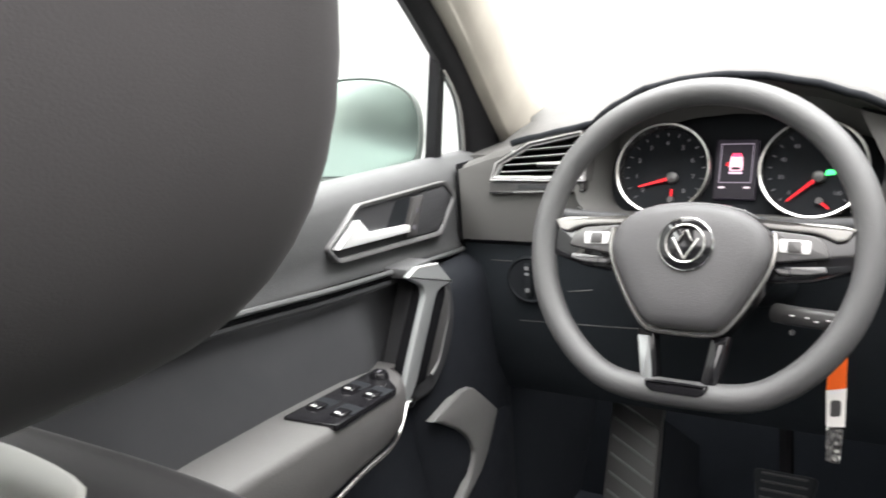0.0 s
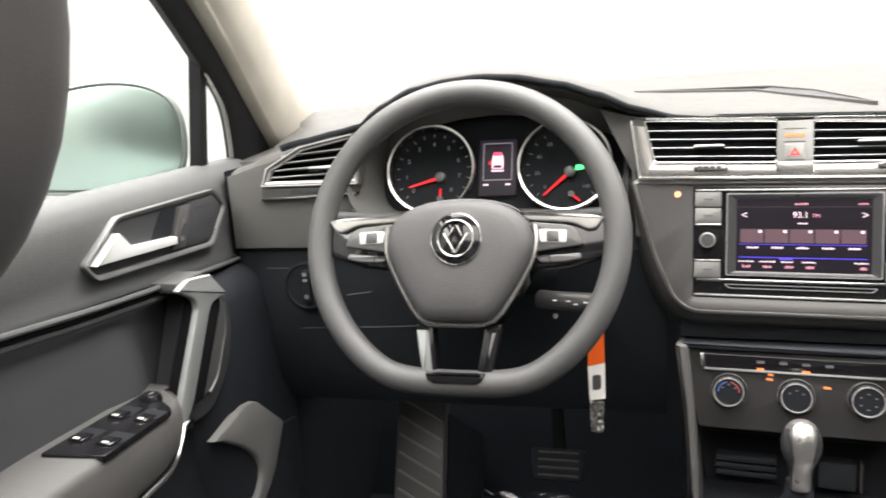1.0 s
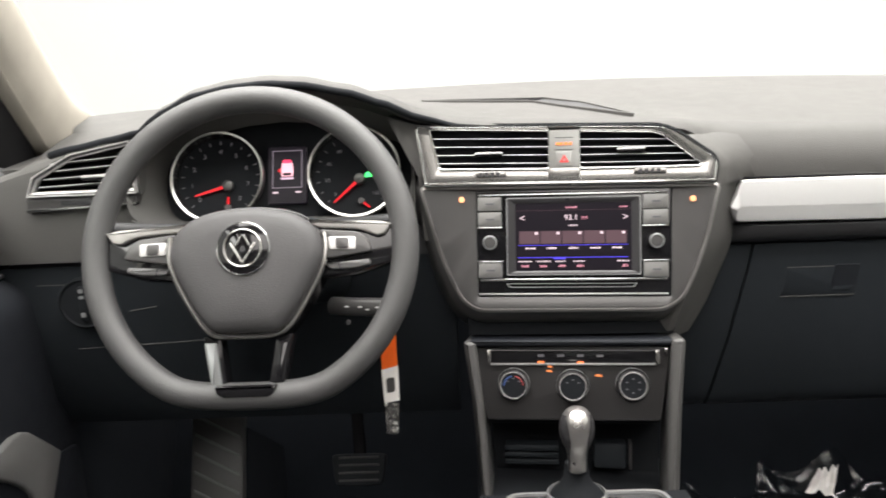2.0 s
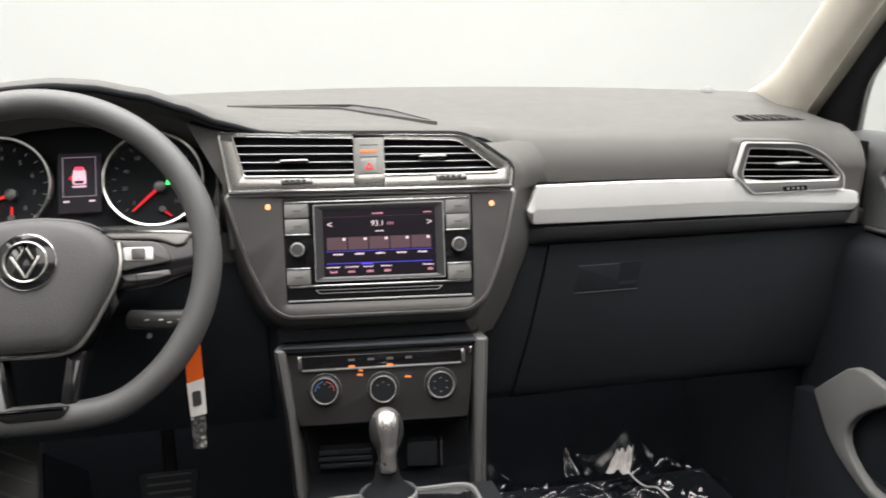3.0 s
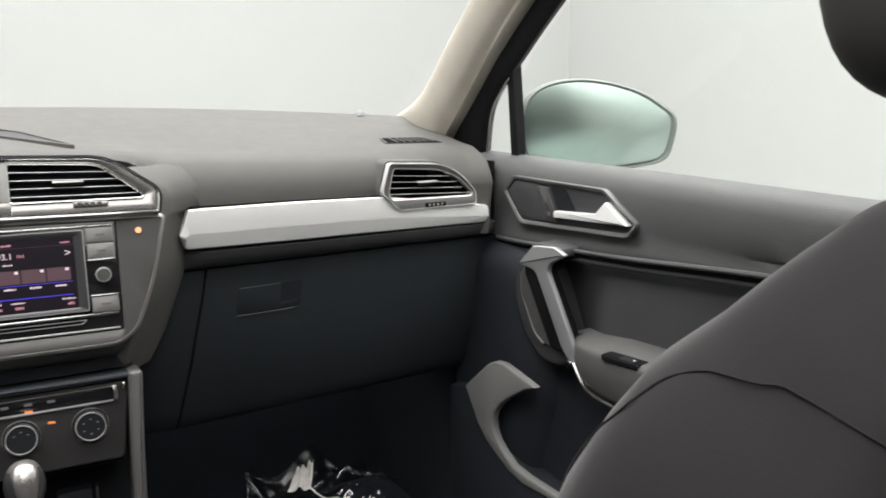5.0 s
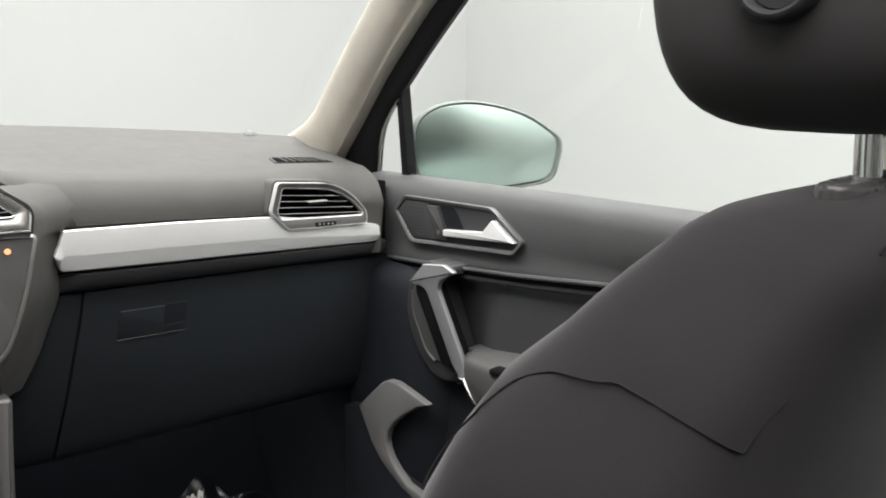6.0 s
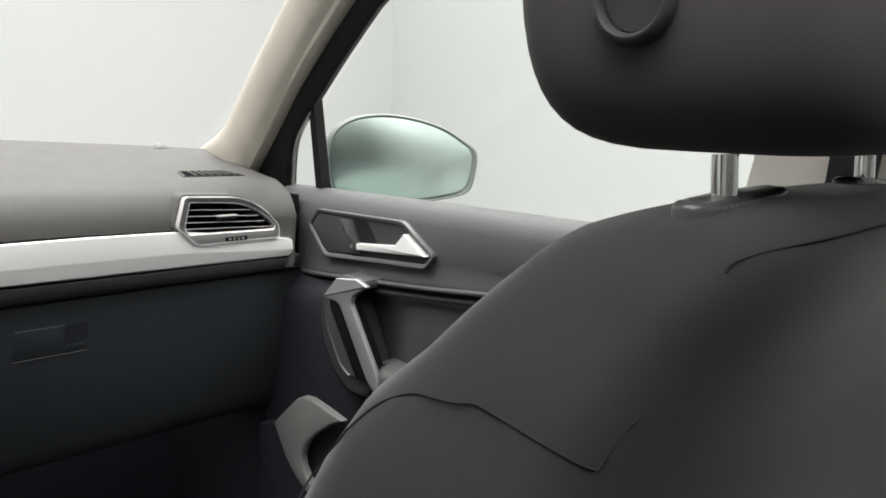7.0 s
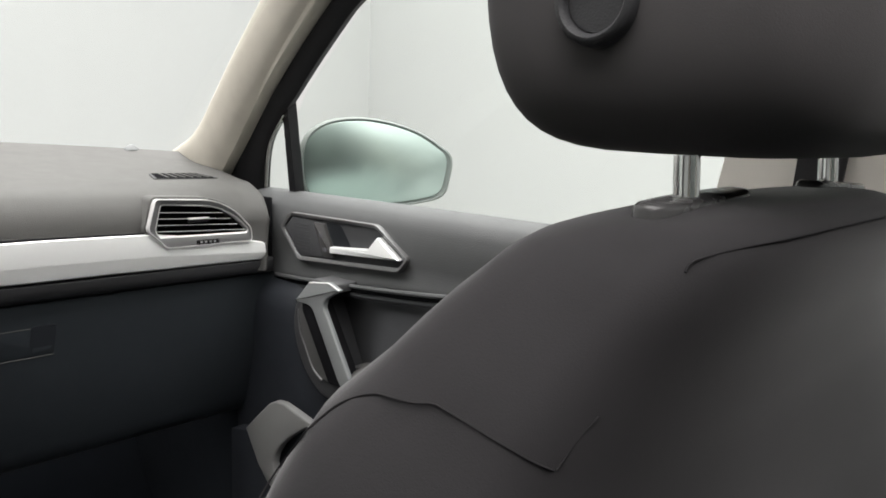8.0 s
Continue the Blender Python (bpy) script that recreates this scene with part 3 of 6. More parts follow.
def vent(m, outline, outer, frame_mat, slats, tab, name, label, parent, depth=0.035, slat_mat=None):
    """An air vent: frame, dark box behind, slats and a tab."""
    v = thing(name, label, "air vent", "dashboard vents")
    part("frame", ring(m, outer, outline, -0.012, 0.006, 0.003, 0.0015), frame_mat, v, "satin silver frame")
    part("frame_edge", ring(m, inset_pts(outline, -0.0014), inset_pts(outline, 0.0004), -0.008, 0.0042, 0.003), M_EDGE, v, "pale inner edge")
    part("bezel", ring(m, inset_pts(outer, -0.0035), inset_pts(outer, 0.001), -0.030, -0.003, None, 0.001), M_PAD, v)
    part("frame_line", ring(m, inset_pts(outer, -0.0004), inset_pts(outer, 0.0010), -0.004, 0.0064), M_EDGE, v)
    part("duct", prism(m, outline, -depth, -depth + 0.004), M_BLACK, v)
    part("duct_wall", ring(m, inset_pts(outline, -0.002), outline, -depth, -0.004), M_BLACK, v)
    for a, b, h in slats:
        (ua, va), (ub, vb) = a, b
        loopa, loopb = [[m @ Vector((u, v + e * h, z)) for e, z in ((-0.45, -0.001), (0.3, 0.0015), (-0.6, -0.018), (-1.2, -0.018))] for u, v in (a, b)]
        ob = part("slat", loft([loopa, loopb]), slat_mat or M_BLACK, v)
        # pale line painted along the slat for the light its edge catches
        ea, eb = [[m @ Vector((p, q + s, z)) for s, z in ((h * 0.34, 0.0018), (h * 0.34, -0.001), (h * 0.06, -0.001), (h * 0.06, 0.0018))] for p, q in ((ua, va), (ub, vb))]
        part("slat_glint", loft([ea, eb]), M_EDGE, ob, "pale line painted for the light on the front edge")
    u, w, ww = tab
    t = part("tab", prism(m, rect(u - ww, w - 0.0030, u + ww, w + 0.0030, 0.0015), -0.004, 0.007, 0.0014), M_GLOSS, v)
    part("tab_chrome", prism(m, rect(u - ww, w + 0.0012, u + ww, w + 0.0036, 0.0008), 0.0, 0.0080, 0.0008), M_EDGE, t)
    return v


# left vent
ML = XZ(0.036)
out_l = [(-0.664, 0.741), (-0.655, 0.757), (-0.607, 0.782), (-0.535, 0.7960), (-0.535, 0.741)]
outer_l = [(-0.670, 0.7365), (-0.6605, 0.7605), (-0.609, 0.7875), (-0.533, 0.8015), (-0.533, 0.7365)]
sl = [((-0.655 + 0.006 * i, 0.747 + 0.0095 * i + 0.0), (-0.536, 0.7515 + 0.0105 * i), 0.003) for i in range(4)]
vl = vent(ML, out_l, outer_l, M_VENTFRAME, sl, (-0.578, 0.757, 0.020), "air_vent", "dark slatted side air vent with a satin chrome frame", dash, slat_mat=M_PAD)
part("thumbwheel", prism(ML, rect(-0.63, 0.7235, -0.585, 0.7305, 0.002), -0.004, 0.003, 0.001), M_HARD, vl)
part("lower_trim", prism(ML, [(-0.674, 0.7195), (-0.533, 0.7248), (-0.533, 0.7325), (-0.674, 0.7325)], -0.004, 0.002, 0.001), M_STACK, vl)
part("chrome_line", prism(ML, [(-0.674, 0.7165), (-0.533, 0.7218), (-0.533, 0.7248), (-0.674, 0.7195)], -0.004, 0.005, 0.001), M_CHROME, vl)

# right vent
MR = XZ(0.033)
outer_r = [(0.5010, 0.7230), (0.5130, 0.7668), (0.6060, 0.7622), (0.6425, 0.7440), (0.6700, 0.7160), (0.6718, 0.6955), (0.5300, 0.6955)]
inner_r = [(0.5135, 0.7230), (0.5219, 0.7582), (0.6060, 0.7528), (0.6430, 0.7355), (0.6648, 0.7145), (0.6620, 0.7091), (0.5185, 0.7118)]
sl = [((0.5165 + 0.0015 * i, 0.7195 + 0.0092 * i), (0.661 - 0.0130 * i, 0.7130 + 0.0094 * i), 0.0022) for i in range(4)]
vr = vent(MR, rounded(inner_r, [0.004, 0.004, 0.02, 0.03, 0.004, 0.003, 0.003]), rounded(outer_r, [0.006, 0.006, 0.02, 0.03, 0.006, 0.006, 0.006]), M_VENTFRAME, sl, (0.580, 0.7335, 0.0165), "air_vent", "dark slatted side air vent with a satin chrome frame", dash)
part("thumbwheel", prism(MR, rect(0.576, 0.6968, 0.613, 0.7035, 0.002), 0.0, 0.007, 0.001), M_GLOSS, vr)
for k in range(4):
    part("mark", prism(MR, rect(0.581 + 0.0075 * k, 0.6988, 0.5845 + 0.0075 * k, 0.7018), 0.0, 0.0076), M_METAL, vr)

# demist grille on the pad
def pad_z(x, y):
    """Height of the pad's top at a place."""
    pr = pad_profile(x)[2:10]
    for (ya, za), (yb, zb) in zip(pr, pr[1:]):
        if yb <= y <= ya:
            return zb + (za - zb) * (y - yb) / max(1e-6, ya - yb)
    return pr[-1][1]


def on_pad(x, y):
    e = 0.02
    return plane_pose((x, y, pad_z(x, y)), (2 * e, 0, pad_z(x + e, y) - pad_z(x - e, y)), (0, 2 * e, pad_z(x, y + e) - pad_z(x, y - e)))


gm = on_pad(0.62, 0.152) @ Matrix.Rotation(radians(5), 4, "Z")
dg = thing("demist_grille", "small black side-window demist grille set in the pad", "air vent")
part("frame", ring(gm, rounded([(-0.058, -0.018), (0.060, -0.018), (0.046, 0.023), (-0.042, 0.023)], 0.003), rounded([(-0.051, -0.0155), (0.052, -0.0155), (0.042, 0.020), (-0.038, 0.020)], 0.002), -0.004, 0.0016), M_HARD, dg)
# raised black plate painted in place of the shaded openings
part("duct", prism(gm, [(-0.0515, -0.016), (0.0525, -0.016), (0.0425, 0.0205), (-0.0385, 0.0205)], -0.006, 0.0024), M_SHADE, dg, "black slots")
for k in range(6):
    part("slat", prism(gm, [(-0.034 + 0.0148 * k, -0.016), (-0.0305 + 0.0148 * k, -0.016), (-0.0262 + 0.0118 * k, 0.0205), (-0.0286 + 0.0118 * k, 0.0205)], 0.0, 0.0032), M_PAD, dg)

# speaker or screen slot on the pad
sp = thing("pad_slot", "long dark recessed slot in the dashboard top", "dash recess")
sm = on_pad(-0.03, 0.24)
so = rounded([(-0.150, 0.060), (0.035, 0.052), (0.085, 0.0), (0.135, -0.105), (0.055, -0.020), (0.015, 0.028)], 0.008)
part("rim", ring(sm, inset_pts(so, -0.004), so, -0.012, 0.0030), M_PAD, sp)
# flat patches: black for the slot's shaded slit, grey for its lit slope
part("recess", prism(sm, rounded([(-0.150, 0.060), (0.035, 0.052), (0.028, 0.040), (0.015, 0.028)], 0.003), -0.012, 0.0015), M_SHADE, sp, "flat black patch for the shaded slit")
part("recess_slope", prism(sm, rounded([(0.028, 0.046), (0.084, 0.002), (0.135, -0.105), (0.055, -0.020), (0.018, 0.028)], 0.006), -0.012, 0.0012), M_HARD, sp, "flat grey patch for the slot's lit sloping end")

# pale plastic lump at the windscreen's foot
lump = []
for k, z in ((1.0, 0.0), (0.92, 0.004), (0.62, 0.007), (0.42, 0.0095), (0.15, 0.011)):
    lump.append([(0.645 + 0.014 * k * math.cos(a) * (1.15 if math.cos(a) > 0 else 0.9), 0.372 + 0.010 * k * math.sin(a), 0.820 + z * 0.95) for a in np.linspace(0, 2 * math.pi, 17)[:-1]])
tagged(part("plastic_clip", loft(lump), M_CLIP), "small pale grey plastic clip at the windscreen's foot", "clip")

# ---------------------------------------------------------------- centre stack
A, TI = radians(-6.5), radians(12)
CX = Vector((math.cos(A), math.sin(A), 0))
CV = Matrix.Rotation(A, 3, "Z") @ Vector((0, math.sin(TI), math.cos(TI)))
C = plane_pose((0, 0, 0.66), CX, CV)

cv = thing("centre_vents", "pair of black slatted centre air vents in a satin chrome surround", "air vent", "dashboard vents")
frame_o = rounded([(-0.184, 0.1445), (-0.1725, 0.0725), (0.1715, 0.0700), (0.1755, 0.0960), (0.1190, 0.1365)], [0.006, 0.002, 0.002, 0.010, 0.020])
part("backing", prism(C, inset_pts(frame_o, 0.002), -0.045, -0.035), M_BLACK, cv)
part("surround_wall", ring(C, frame_o, inset_pts(frame_o, 0.003), -0.045, 0.002), M_STACK, cv)
part("shadow_gap", ring(C, inset_pts(frame_o, -0.0042), inset_pts(frame_o, 0.001), -0.045, -0.003), M_BLACK, cv, "black gap round the surround")
OPEN_L = rounded([(-0.1665, 0.1400), (-0.0222, 0.1340), (-0.0222, 0.0895), (-0.1540, 0.0920)], 0.003)
OPEN_R = rounded([(0.0162, 0.1325), (0.1090, 0.1285), (0.1565, 0.0905), (0.1530, 0.0890), (0.0162, 0.0893)], [0.003, 0.012, 0.004, 0.002, 0.003])
part("surround_face", prism(C, inset_pts(frame_o, 0.001), -0.010, -0.0085), M_BLACK, cv)
OUT_L = rounded([(-0.1830, 0.1430), (-0.0212, 0.1395), (-0.0212, 0.0735), (-0.1718, 0.0745)], [0.004, 0.001, 0.001, 0.002])
OUT_R = rounded([(0.0152, 0.1390), (0.1180, 0.1360), (0.1742, 0.0962), (0.1705, 0.0725), (0.0152, 0.0732)], [0.001, 0.018, 0.008, 0.002, 0.001])
for op, out in ((OPEN_L, OUT_L), (OPEN_R, OUT_R)):
    part("surround_band", ring(C, out, op, -0.006, 0.0045, 0.0020, 0.0012), M_SATIN, cv, "satin chrome surround of the opening")
    part("opening_edge", ring(C, inset_pts(op, -0.0014), inset_pts(op, 0.0005), -0.004, 0.0062, 0.0040, 0.0004), M_CHROME, cv, "bright chrome edge")
part("centre_band", prism(C, rect(-0.0222, 0.0725, 0.0162, 0.0895), -0.006, 0.0042, 0.0010), M_SATIN, cv)
part("outer_edge", ring(C, inset_pts(frame_o, -0.0010), inset_pts(frame_o, 0.0018), -0.006, 0.0068, 0.0050, 0.0006), M_CHROME, cv, "bright chrome outer edge")
part("lower_chrome", prism(C, [(-0.1745, 0.0695), (0.1725, 0.0670), (0.1725, 0.0712), (-0.1735, 0.0737)], -0.006, 0.0085, 0.001), M_CHROME, cv)
part("hazard_block", prism(C, rect(-0.0215, 0.0890, 0.0157, 0.1345, 0.002), -0.03, 0.0048, 0.001), M_SWITCH, cv, "grey switch block with a red hazard triangle")
part("hazard_button", prism(C, rect(-0.013, 0.0905, 0.007, 0.1085, 0.002), 0.0, 0.0066, 0.001), M_SWITCH, cv)
part("hazard_triangle", ring(C, [(-0.0085, 0.0955), (0.0025, 0.0955), (-0.003, 0.1045)], [(-0.0055, 0.0972), (-0.0005, 0.0972), (-0.003, 0.1015)], 0.0, 0.0072), glow("hazard_red", (0.80, 0.06, 0.06), 0.6), cv)
for u0, u1 in ((-0.0125, -0.0045), (-0.0030, 0.0010), (0.0022, 0.0065)):
    part("airbag_lamp", prism(C, rect(u0, 0.1165, u1, 0.1195), 0.0, 0.0056), M_AMBER, cv, "amber airbag indicator")
for k in range(2):
    part("block_line", prism(C, rect(-0.014, 0.1105 + 0.0145 * k, 0.008, 0.1112 + 0.0145 * k), 0.0, 0.0051), M_BLACK, cv)


def slat(m, ua, va, ub, vb, parent, h=0.0011):
    """One thin vane, level with the line of sight, with a pale line painted for light on its edge."""
    la, lb = [[m @ Vector((u, v + e, z)) for e, z in ((-h, -0.001), (h, 0.0), (h * 1.3, -0.022), (-h * 0.7, -0.022))] for u, v in ((ua, va), (ub, vb))]
    ob = part("slat", loft([la, lb]), M_BLACK, parent)
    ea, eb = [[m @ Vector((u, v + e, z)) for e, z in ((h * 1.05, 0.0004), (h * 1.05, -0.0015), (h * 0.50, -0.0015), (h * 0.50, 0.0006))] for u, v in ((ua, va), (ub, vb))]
    part("slat_glint", loft([ea, eb]), M_EDGE, ob, "pale line painted for the light on the front edge")
    return ob


for k in range(4):
    slat(C, -0.1555 - 0.0026 * k, 0.0975 + 0.0102 * k, -0.0215, 0.0950 + 0.0098 * k, cv)
    slat(C, 0.0155, 0.0945 + 0.0094 * k, 0.154 - 0.0120 * k, 0.0935 + 0.0088 * k, cv)
for u, v in ((-0.094, 0.1075), (0.076, 0.1085)):
    t = part("tab", prism(C, rect(u - 0.0165, v - 0.0022, u + 0.0165, v + 0.0022, 0.0015), -0.006, 0.006, 0.0010), M_GLOSS, cv)
    part("tab_chrome", prism(C, rect(u - 0.0165, v + 0.0002, u + 0.0165, v + 0.0026, 0.0008), 0.0, 0.007, 0.0008), M_EDGE, t)
for u in (-0.092, 0.098):
    w = part("thumbwheel", prism(C, rect(u - 0.019, 0.0795, u + 0.019, 0.0865, 0.002), 0.0, 0.0066, 0.0012), M_SATIN, cv)
    for k in range(4):
        part("mark", prism(C, rect(u - 0.014 + 0.007 * k, 0.0808, u - 0.0095 + 0.007 * k, 0.0855), 0.0, 0.0071), M_HARD, w)

# stack surround
stack = thing("centre_stack", "grey hexagonal centre stack surround with a pale rounded lower lip", "dash console")
so = rounded([(-0.176, 0.066), (-0.150, -0.022), (-0.128, -0.068), (-0.110, -0.081), (0.114, -0.080), (0.134, -0.066), (0.157, -0.010), (0.174, 0.063)], [0.003, 0.03, 0.02, 0.015, 0.015, 0.02, 0.03, 0.003])
si = rounded([(-0.111, 0.0635), (-0.1105, 0.02), (-0.110, -0.03), (-0.109, -0.0665), (0.1215, -0.0665), (0.1225, -0.03), (0.123, 0.02), (0.123, 0.0610)], [0.002, 0.01, 0.01, 0.002, 0.002, 0.01, 0.01, 0.002])
part("face_panel", ring(C, so, si, -0.03, 0.004, 0.001, 0.0008), M_STACK, stack)
# pale lip; its right side is put in for a highlight on the soft edge
part("lip", ring(C, inset_pts(so, -0.0052), inset_pts(so, -0.0005), -0.05, 0.002, 0.006, 0.0016), M_LIP, stack, "satin grey lip round the panel, on the right standing in for an edge highlight")
loops = []
for z, d in ((-0.003, -0.0055), (-0.010, -0.0115), (-0.022, -0.018), (-0.042, -0.026), (-0.075, -0.036), (-0.14, -0.044)):
    row = []
    for (u, v), (a, b) in zip(so, inset_pts(so, d)):
        side = smooth01(0.06, 0.14, u)
        k = 1 - 0.75 * side * smooth01(-0.088, -0.055, v)
        row.append(C @ Vector((u + (a - u) * k, v + (b - v) * k, z)))
    loops.append(row)
part("flank_body", loft(loops), M_FLANK, stack, "smooth grey flank of the stack")
# amber reflections on the stack face, put in as small glowing dots
for u, v in ((-0.128, 0.053), (0.147, 0.049)):
    part("amber_glint", lathe(C @ Matrix.Translation((u, v, 0.004)), [(0.0036, 0), (0.0032, 0.001), (0.0005, 0.0013)], 12), glow("stack_glint_amber", (1.0, 0.42, 0.2), 0.8), stack, "small amber reflection drawn as a glowing dot")

# radio
radio = thing("radio_unit", "gloss black car radio with a lit colour touchscreen", "car radio")
rb = rect(-0.1105, -0.0665, 0.1225, 0.0625, 0.003)
part("fascia", prism(C, rb, -0.05, 0.001, 0.0008), M_GLOSS, radio, "gloss black fascia")
part("top_chrome", prism(C, rect(-0.108, 0.0565, 0.118, 0.0585), 0, 0.0035, 0.0006), M_CHROME, radio)
part("bottom_chrome", prism(C, rect(-0.106, -0.0475, 0.117, -0.0445), 0, 0.0035, 0.0008), M_CHROME, radio)
part("lower_edge", prism(C, rect(-0.108, -0.0650, 0.118, -0.0625), 0, 0.003, 0.0008), M_METAL, radio)
part("disc_slot", ring(C, rounded([(-0.075, -0.0505), (0.083, -0.0505), (0.078, -0.0555), (-0.070, -0.0555)], 0.002), rounded([(-0.073, -0.0513), (0.081, -0.0513), (0.077, -0.0547), (-0.069, -0.0547)], 0.002), 0, 0.002), M_METAL, radio)
part("screen_frame", ring(C, rect(-0.0725, -0.0395, 0.0855, 0.0530, 0.002), rect(-0.0625, -0.0350, 0.0755, 0.0465, 0.001), 0, 0.0045, 0.002, 0.0008), M_BEZEL, radio, "dark bevelled screen bezel")
part("bezel_edge", ring(C, rect(-0.0735, -0.0405, 0.0865, 0.0540, 0.002), rect(-0.0722, -0.0392, 0.0852, 0.0527, 0.002), 0, 0.0040), M_METAL, radio)
part("screen", prism(C, rect(-0.064, -0.036, 0.077, 0.0475), 0, 0.0018), M_SCREEN, radio, "lit touchscreen with radio presets")


def label_bar(m, u0, v0, u1, v1, mat, parent, z=0.0022, name="bar"):
    return part(name, prism(m, rect(u0, v0, u1, v1), 0.0, z), mat, parent)


def word_bar(m, u0, v0, u1, v1, mat, parent, z=0.0022, name="word"):
    """Unreadable small writing: a row of short bars."""
    bm = bmesh.new()
    u = u0
    while u < u1:
        w = random.uniform(0.0007, 0.0018)
        h = random.uniform(0.65, 1.0) * (v1 - v0)
        merge(bm, prism(m, rect(u, v0, min(u + w, u1), v0 + h), 0.0, z))
        u += w + 0.0006
    return part(name, bm, mat, parent)


scr_u = lambda a: -0.0625 + a * 0.138
scr_v = lambda b: 0.0465 - b * 0.0815
for k in range(5):
    a0 = 0.03 + k * 0.188
    part("preset_tile", prism(C, rect(scr_u(a0), scr_v(0.60), scr_u(a0 + 0.178), scr_v(0.41)), 0, 0.0020), M_SCR_TILE, radio)
    word_bar(C, scr_u(a0 + 0.055), scr_v(0.680), scr_u(a0 + 0.140), scr_v(0.650), M_SCR_TEXT, radio, name="preset_text")
    label_bar(C, scr_u(a0 + 0.14), scr_v(0.46), scr_u(a0 + 0.165), scr_v(0.425), M_SCR_TEXT, radio, 0.0024, name="preset_digit")
label_bar(C, scr_u(0.02), scr_v(0.625), scr_u(0.97), scr_v(0.618), M_SCR_BLUE, radio, name="blue_line")
label_bar(C, scr_u(0.02), scr_v(0.81), scr_u(0.97), scr_v(0.80), M_SCR_BLUE, radio, name="blue_line")
label_bar(C, scr_u(0.33), scr_v(0.83), scr_u(0.43), scr_v(0.80), M_SCR_BLUE, radio, 0.0024, name="blue_tab")
label_bar(C, scr_u(0.0), scr_v(0.105), scr_u(1.0), scr_v(0.10), M_SCR_TILE, radio, name="header_line")
word_bar(C, scr_u(0.44), scr_v(0.075), scr_u(0.54), scr_v(0.045), M_SCR_PINK, radio, name="header_text")
word_bar(C, scr_u(0.90), scr_v(0.075), scr_u(0.97), scr_v(0.05), M_SCR_PINK, radio, name="clock_bar")
word_bar(C, scr_u(0.465), scr_v(0.34), scr_u(0.54), scr_v(0.317), M_SCR_TEXT, radio, name="station_bar")
for a0, w in ((0.02, 0.12), (0.18, 0.12), (0.345, 0.09), (0.50, 0.10)):
    word_bar(C, scr_u(a0), scr_v(0.872), scr_u(a0 + w), scr_v(0.848), M_SCR_TEXT, radio, name="menu_text")
    word_bar(C, scr_u(a0 + 0.03), scr_v(0.950), scr_u(a0 + 0.09), scr_v(0.910), M_SCR_PINK, radio, name="menu_icon")
word_bar(C, scr_u(0.88), scr_v(0.872), scr_u(0.98), scr_v(0.848), M_SCR_TEXT, radio, name="menu_text")
word_bar(C, scr_u(0.92), scr_v(0.950), scr_u(0.97), scr_v(0.910), M_SCR_PINK, radio, name="menu_icon")


def text_part(s, m, size, mat, parent, name="lettering", extrude=0.0003):
    cu = bpy.data.curves.new("text", "FONT")
    cu.body, cu.size, cu.align_x, cu.align_y, cu.extrude = s, size, "CENTER", "CENTER", extrude
    tmp = bpy.data.objects.new("text", cu)
    me = bpy.data.meshes.new_from_object(tmp)
    bpy.data.objects.remove(tmp)
    me.transform(m)
    me.materials.clear()
    me.materials.append(mat)
    ob = new(name, me)
    ob.parent = parent
    return ob


text_part("93.1", C @ Matrix.Translation((scr_u(0.485), scr_v(0.215), 0.0024)), 0.0095, M_SCR_TEXT, radio, "station_frequency")
text_part("FM", C @ Matrix.Translation((scr_u(0.60), scr_v(0.225), 0.0024)), 0.006, M_SCR_PINK, radio, "station_band")
text_part("<", C @ Matrix.Translation((scr_u(0.06), scr_v(0.22), 0.0024)), 0.012, M_SCR_TEXT, radio, "arrow")
text_part(">", C @ Matrix.Translation((scr_u(0.95), scr_v(0.22), 0.0024)), 0.012, M_SCR_TEXT, radio, "arrow")

for su in (-0.1085, 0.0895):
    for v0, v1 in ((0.0385, 0.0555), (0.0195, 0.0370), (-0.0435, -0.0250)):
        b = part("push_button", prism(C, rect(su, v0, su + 0.029, v1, 0.0015), 0, 0.004, 0.0012), M_BUTTON, radio)
        part("button_print", prism(C, rect(su + 0.010, (v0 + v1) / 2 - 0.001, su + 0.020, (v0 + v1) / 2 + 0.001), 0, 0.0044), M_DIALPRINT, b)
    part("button_chrome", prism(C, rect(su - 0.0005, 0.0170, su + 0.0295, 0.0188), 0, 0.0045, 0.0005), M_CHROME, radio)
    part("button_chrome", prism(C, rect(su - 0.0005, -0.0245, su + 0.0295, -0.0228), 0, 0.0045, 0.0005), M_CHROME, radio)
for u in (-0.0935, 0.1040):
    k = part("knob", lathe(C @ Matrix.Translation((u, 0.0, 0)), [(0.0092, 0), (0.0090, 0.010), (0.0086, 0.012), (0.0080, 0.0125), (0.0005, 0.0125)], 28), M_GLOSS, radio)
    part("knob_ring", lathe(C @ Matrix.Translation((u, 0.0, 0.0118)), [(0.0088, 0), (0.0086, 0.0020), (0.0074, 0.0024), (0.0068, 0.0006)], 28, False), M_METAL, k)
    part("knob_cap", lathe(C @ Matrix.Translation((u, 0.0, 0.0122)), [(0.0066, 0), (0.0062, 0.0012), (0.0003, 0.0014)], 24), M_STACK, k)

